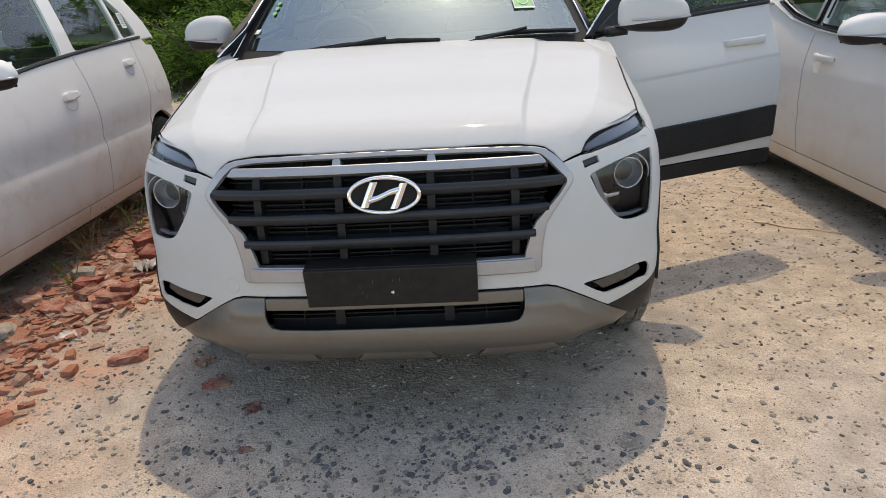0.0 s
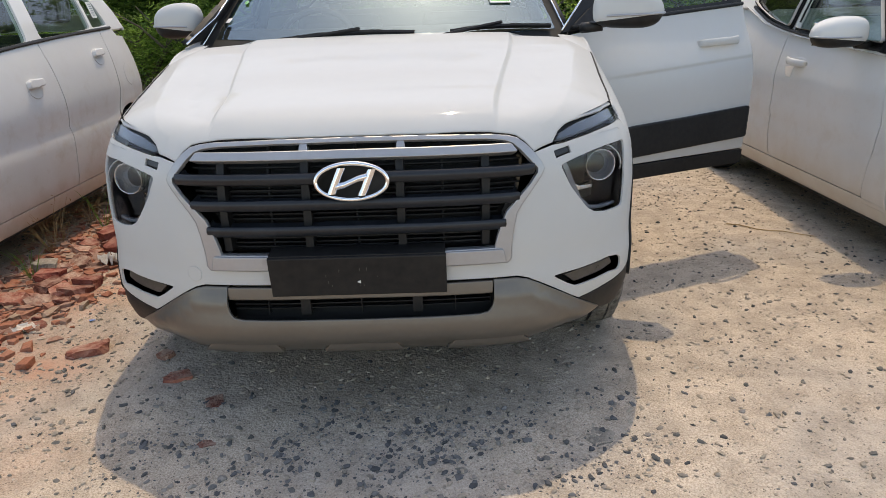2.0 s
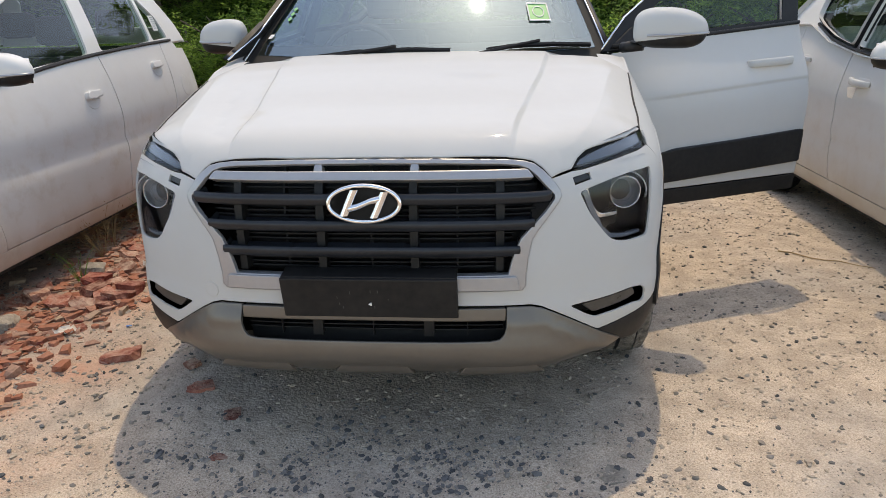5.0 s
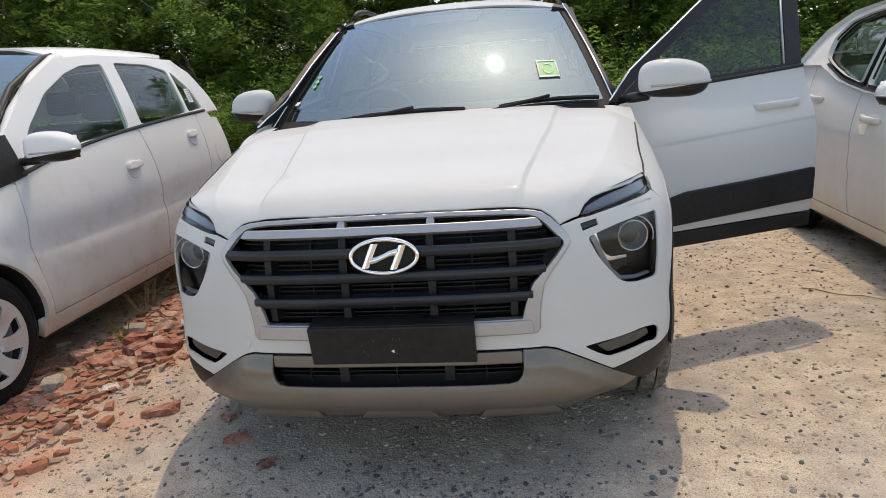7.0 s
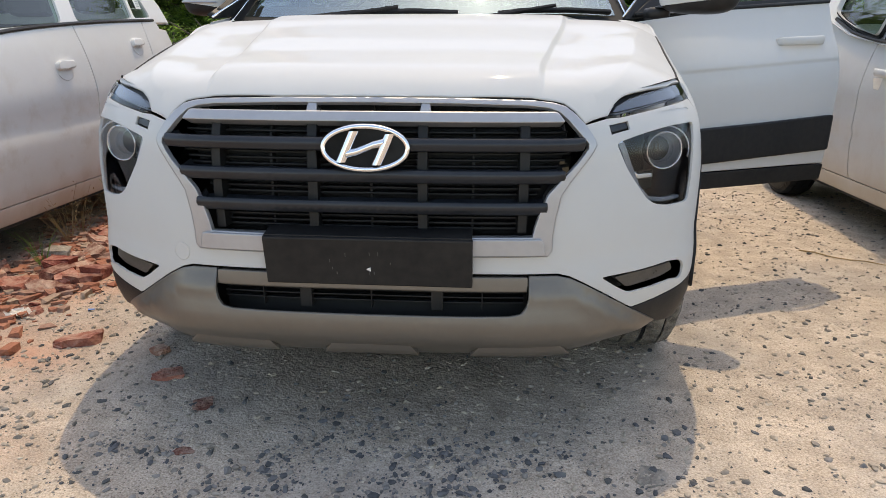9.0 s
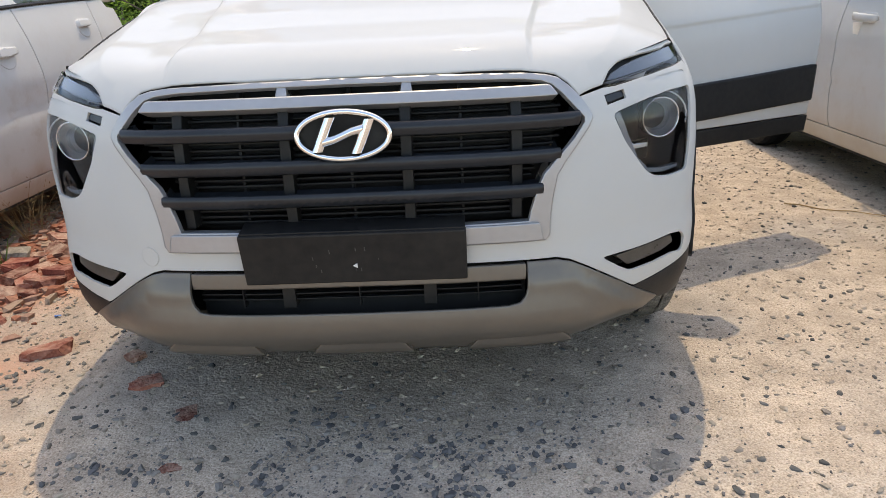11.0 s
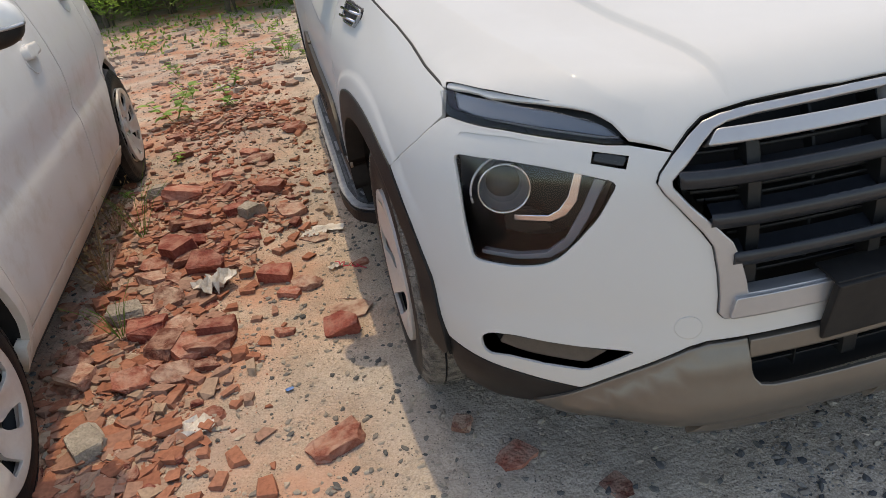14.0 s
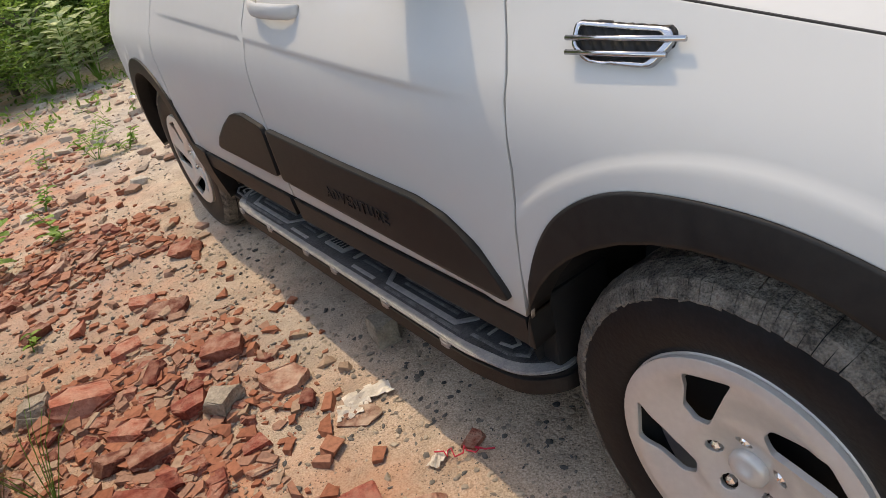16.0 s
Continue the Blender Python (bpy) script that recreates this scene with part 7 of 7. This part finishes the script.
def pale_shrub(x, y, h, seed):
    """A shrub with large oval grey-green leaves in pairs up each stem."""
    rng = random.Random(seed)
    root = thing("shrub", Matrix.Translation((x, y, ground_z(x, y))), "pale green shrub with large oval leaves", "shrub")
    sh = Sheet()
    for k in range(9):
        a = rng.uniform(0, 2 * PI)
        lean = Vector((math.cos(a) * rng.uniform(.15, .55), math.sin(a) * rng.uniform(.15, .55), 1)).normalized()
        hh = h * rng.uniform(.6, 1)
        part("stem", tube([Vector((0, 0, -.03)), lean * hh * .5, lean * hh], .009, 5, None, .5), WEED, root)
        for i in range(7):
            p = lean * hh * (.3 + .7 * i / 6)
            for s in (0, PI):
                g = a + i * PI / 2 + s
                d = Vector((math.cos(g), math.sin(g), .55)).normalized()
                sd = d.cross(Vector((0, 0, 1))).normalized()
                q, le, w = p, rng.uniform(.12, .19), rng.uniform(.075, .115)
                k2 = len(sh.v)
                up = sd.cross(d)
                for t, ww in ((0, .15), (.3, .9), (.65, 1.0), (1, .1)):
                    c = q + d * le * t - Vector((0, 0, .04 * t * t))
                    sh.v += [tuple(c - sd * w * ww * .5 + up * .012), tuple(c), tuple(c + sd * w * ww * .5 + up * .012)]
                for j in range(3):
                    b0 = k2 + 3 * j
                    sh.f += [(b0, b0 + 1, b0 + 4, b0 + 3), (b0 + 1, b0 + 2, b0 + 5, b0 + 4)]
    part("leaves", sh.mesh("leaves"), PALE, root)


pale_shrub(-.55, 8.55, 1.0, 1)
pale_shrub(-.78, 8.85, .85, 2)
pale_shrub(-.30, 8.75, .9, 3)


def seedling(x, y, h, seed, leaves=7, name="weed", label="small green broad-leaved weed growing in the rubble", size=.055):
    rng = random.Random(seed)
    root = thing(name, Matrix.Translation((x, y, ground_z(x, y))), label, "weed", "weeds in the rubble")
    bm, sh = bmesh.new(), Sheet()
    for st in range(max(1, leaves // 5)):
        a0 = rng.uniform(0, 2 * PI)
        top = Vector((math.cos(a0) * h * .6, math.sin(a0) * h * .6, h * rng.uniform(.45, 1)))
        tube([Vector((0, 0, -.02)), top * .5 + unit(rng) * .01, top], .003, 5, bm, .6)
        count = min(leaves, 7)
        for i in range(count):
            a = a0 + i * 2.4 + rng.uniform(-.5, .5)
            p = top * (.35 + .65 * i / max(1, count - 1))
            d = Vector((math.cos(a), math.sin(a), rng.uniform(.1, .5))).normalized()
            sd = d.cross(Vector((0, 0, 1))).normalized()
            k = len(sh.v)
            le, w = size * rng.uniform(.7, 1.2), size * rng.uniform(.45, .7)
            for t, ww in ((0, .1), (.35, 1.0), (.7, .75), (1, .05)):
                c = p + d * le * t - Vector((0, 0, .3 * le * t * t))
                sh.v += [tuple(c - sd * w * ww * .5), tuple(c - Vector((0, 0, .004))), tuple(c + sd * w * ww * .5)]
            for j in range(3):
                b0 = k + 3 * j
                sh.f += [(b0, b0 + 1, b0 + 4, b0 + 3), (b0 + 1, b0 + 2, b0 + 5, b0 + 4)]
    part("stem", bm, WEED, root)
    part("leaves", sh.mesh("leaves"), WEED, root)


for i, (x, y, h, n, sz) in enumerate(((-1.79, 3.86, .24, 12, .075), (-1.40, 4.0, .16, 9, .06), (-1.0, 5.40, .20, 22, .05), (-.80, 5.35, .12, 18, .045), (-1.45, 4.6, .14, 8, .05), (-1.7, 2.95, .07, 5, .03), (-.70, 6.2, .22, 14, .03), (-1.9, 5.4, .2, 10, .05), (-1.55, 6.6, .18, 12, .05), (-2.4, 6.9, .2, 12, .05), (-1.86, 2.55, .08, 6, .03), (-.95, 5.9, .16, 14, .04), (-1.3, 5.6, .14, 10, .04), (-1.15, 6.9, .2, 14, .04), (-1.75, 4.5, .16, 10, .05))):
    seedling(x, y, h * 1.1, 300 + i, n + 3, size=sz * 1.3)


def dry_weed(x, y, h, seed, green=False):
    rng = random.Random(seed)
    root = thing("dry_weed" if not green else "grass_tuft", Matrix.Translation((x, y, ground_z(x, y))), "dry brown twiggy weed with small seed heads" if not green else "thin tuft of green grass by the car", "weed", "weeds in the rubble")
    sh = Sheet()
    for k in range(14 if not green else 10):
        a = rng.uniform(0, 2 * PI)
        r = rng.uniform(.25, .75) * h
        top = Vector((math.cos(a) * r, math.sin(a) * r, h * rng.uniform(.5, 1)))
        part("stalk", tube([Vector((0, 0, -.02)), top * .55 + Vector((0, 0, h * .12)), top], .0016, 4, None, .5), WEED if green else STRAW, root)
        if not green:
            for j in range(7):
                p = top * rng.uniform(.5, 1.0) + unit(rng) * .02
                sh.leaf(p, unit(rng), unit(rng).cross(Vector((0, 0, 1))), .014, .008)
    if not green:
        part("seed_heads", sh.mesh("seed_heads"), STRAW, root)["kind"] = "stuff"


dry_weed(-1.82, 1.62, .30, 5)
dry_weed(-1.86, 1.78, .24, 6)
dry_weed(-1.88, 2.15, .22, 7)
dry_weed(-1.76, 2.05, .30, 8, True)
dry_weed(-1.72, 1.25, .22, 9, True)


sh = Sheet()
rg = random.Random(77)
for _ in range(620):
    x, y = rg.uniform(-9, 7), 6.2 + 3.0 * rg.random() ** .5
    if -.95 < x < 3.2 and y < 6:
        continue
    p = Vector((x, y, ground_z(x, y)))
    for _ in range(9):
        d = (unit(rg) + Vector((0, 0, .7))).normalized()
        sh.leaf(p + unit(rg) * .05, d, d.cross(unit(rg)).normalized(), rg.uniform(.03, .09), rg.uniform(.014, .035))
tagged(part("undergrowth", sh.mesh("undergrowth"), LEAF_LOW), "low green weeds covering the ground before the trees", "weeds", "", "stuff")

# ---- litter ----
def scrap(x, y, w, d, turn, seed, mat, name, label, category, lift=.012, crumple=.012, n=7):
    rng = random.Random(seed)
    bm = bmesh.new()
    g = [[bm.verts.new(((i / (n - 1) - .5) * w * (1 + rng.uniform(-.06, .06)), (j / (n - 1) - .5) * d * (1 + rng.uniform(-.08, .08)), lift + crumple * noise.noise(Vector((i * .8 + seed, j * .8, seed))) + rng.uniform(-.2, .2) * crumple)) for i in range(n)] for j in range(n)]
    for j in range(n - 1):
        for i in range(n - 1):
            if rng.random() > .06 or (1 < i < n - 2 and 1 < j < n - 2):
                bm.faces.new((g[j][i], g[j][i + 1], g[j + 1][i + 1], g[j + 1][i]))
    loose = [v for v in bm.verts if not v.link_faces]
    bmesh.ops.delete(bm, geom=loose, context="VERTS")
    bmesh.ops.solidify(bm, geom=bm.faces[:], thickness=.0012)
    ob = part(name, bm, mat)
    ob.matrix_world = Matrix.Translation((x, y, ground_z(x, y))) @ pose(0, 0, 0, 0, 0, turn)
    return tagged(ob, label, category, "litter")


OLD_PAPER = material("dirty_paper", (.62, .55, .46), .85, 0, 0, .15, 25, .2, 60, (.72, .68, .62))
RAG = material("dirty_white_plastic", (.60, .53, .44), .45, 0, .2, .15, 18, .3, 40, (.75, .70, .63))
BLUE = material("blue_scrap", (.05, .16, .42), .5)
THREAD = material("red_thread", (.50, .02, .05), .7)
scrap(-.995, 1.755, .13, .07, -12, 1, OLD_PAPER, "paper_scrap", "torn dirty paper packet lying on the dirt", "litter")
scrap(-1.06, 1.735, .07, .06, -30, 2, OLD_PAPER, "paper_scrap", "torn dirty paper packet lying on the dirt", "litter")
scrap(-1.425, 1.455, .13, .10, 40, 3, RAG, "plastic_bag", "crumpled dirty white plastic bag", "litter", .03, .05, 9)
scrap(-1.46, .69, .12, .07, 15, 4, RAG, "plastic_bag", "flattened dirty white plastic bag", "litter", .01, .02, 8)
scrap(-1.0, 1.425, .05, .03, 20, 5, OLD_PAPER, "paper_scrap", "small torn paper scrap on the dirt", "litter")
scrap(-1.53, 1.19, .02, .014, 10, 6, BLUE, "plastic_scrap", "tiny blue plastic scrap on the dirt", "litter", .008, .004, 3)
scrap(-1.195, .75, .022, .012, 30, 7, BLUE, "plastic_scrap", "tiny blue plastic scrap on the dirt", "litter", .008, .004, 3)
scrap(-.35, 7.0, .09, .07, 30, 8, PAPER, "paper_scrap", "white crumpled paper by the weeds", "litter", .03, .05, 6)
rt = random.Random(31)
pts = [Vector((-.995 + .007 * i + .02 * math.sin(i * 2.1) * rt.random(), 1.43 - .006 * i + .012 * math.cos(i * 1.7), .012 + .008 * rt.random())) for i in range(14)]
tagged(part("thread", tube(pts, .0022, 5), THREAD), "tangled piece of bright red thread", "litter", "litter")
twig = [Vector((1.74 + .06 * i, 1.80 - .04 * i + .02 * math.sin(i * 2), ground_z(1.74 + .06 * i, 1.8) + .008)) for i in range(7)]
tagged(part("twig", tube(twig, .004, 5, None, .4), STRAW), "thin dry twig lying on the dirt", "twig")
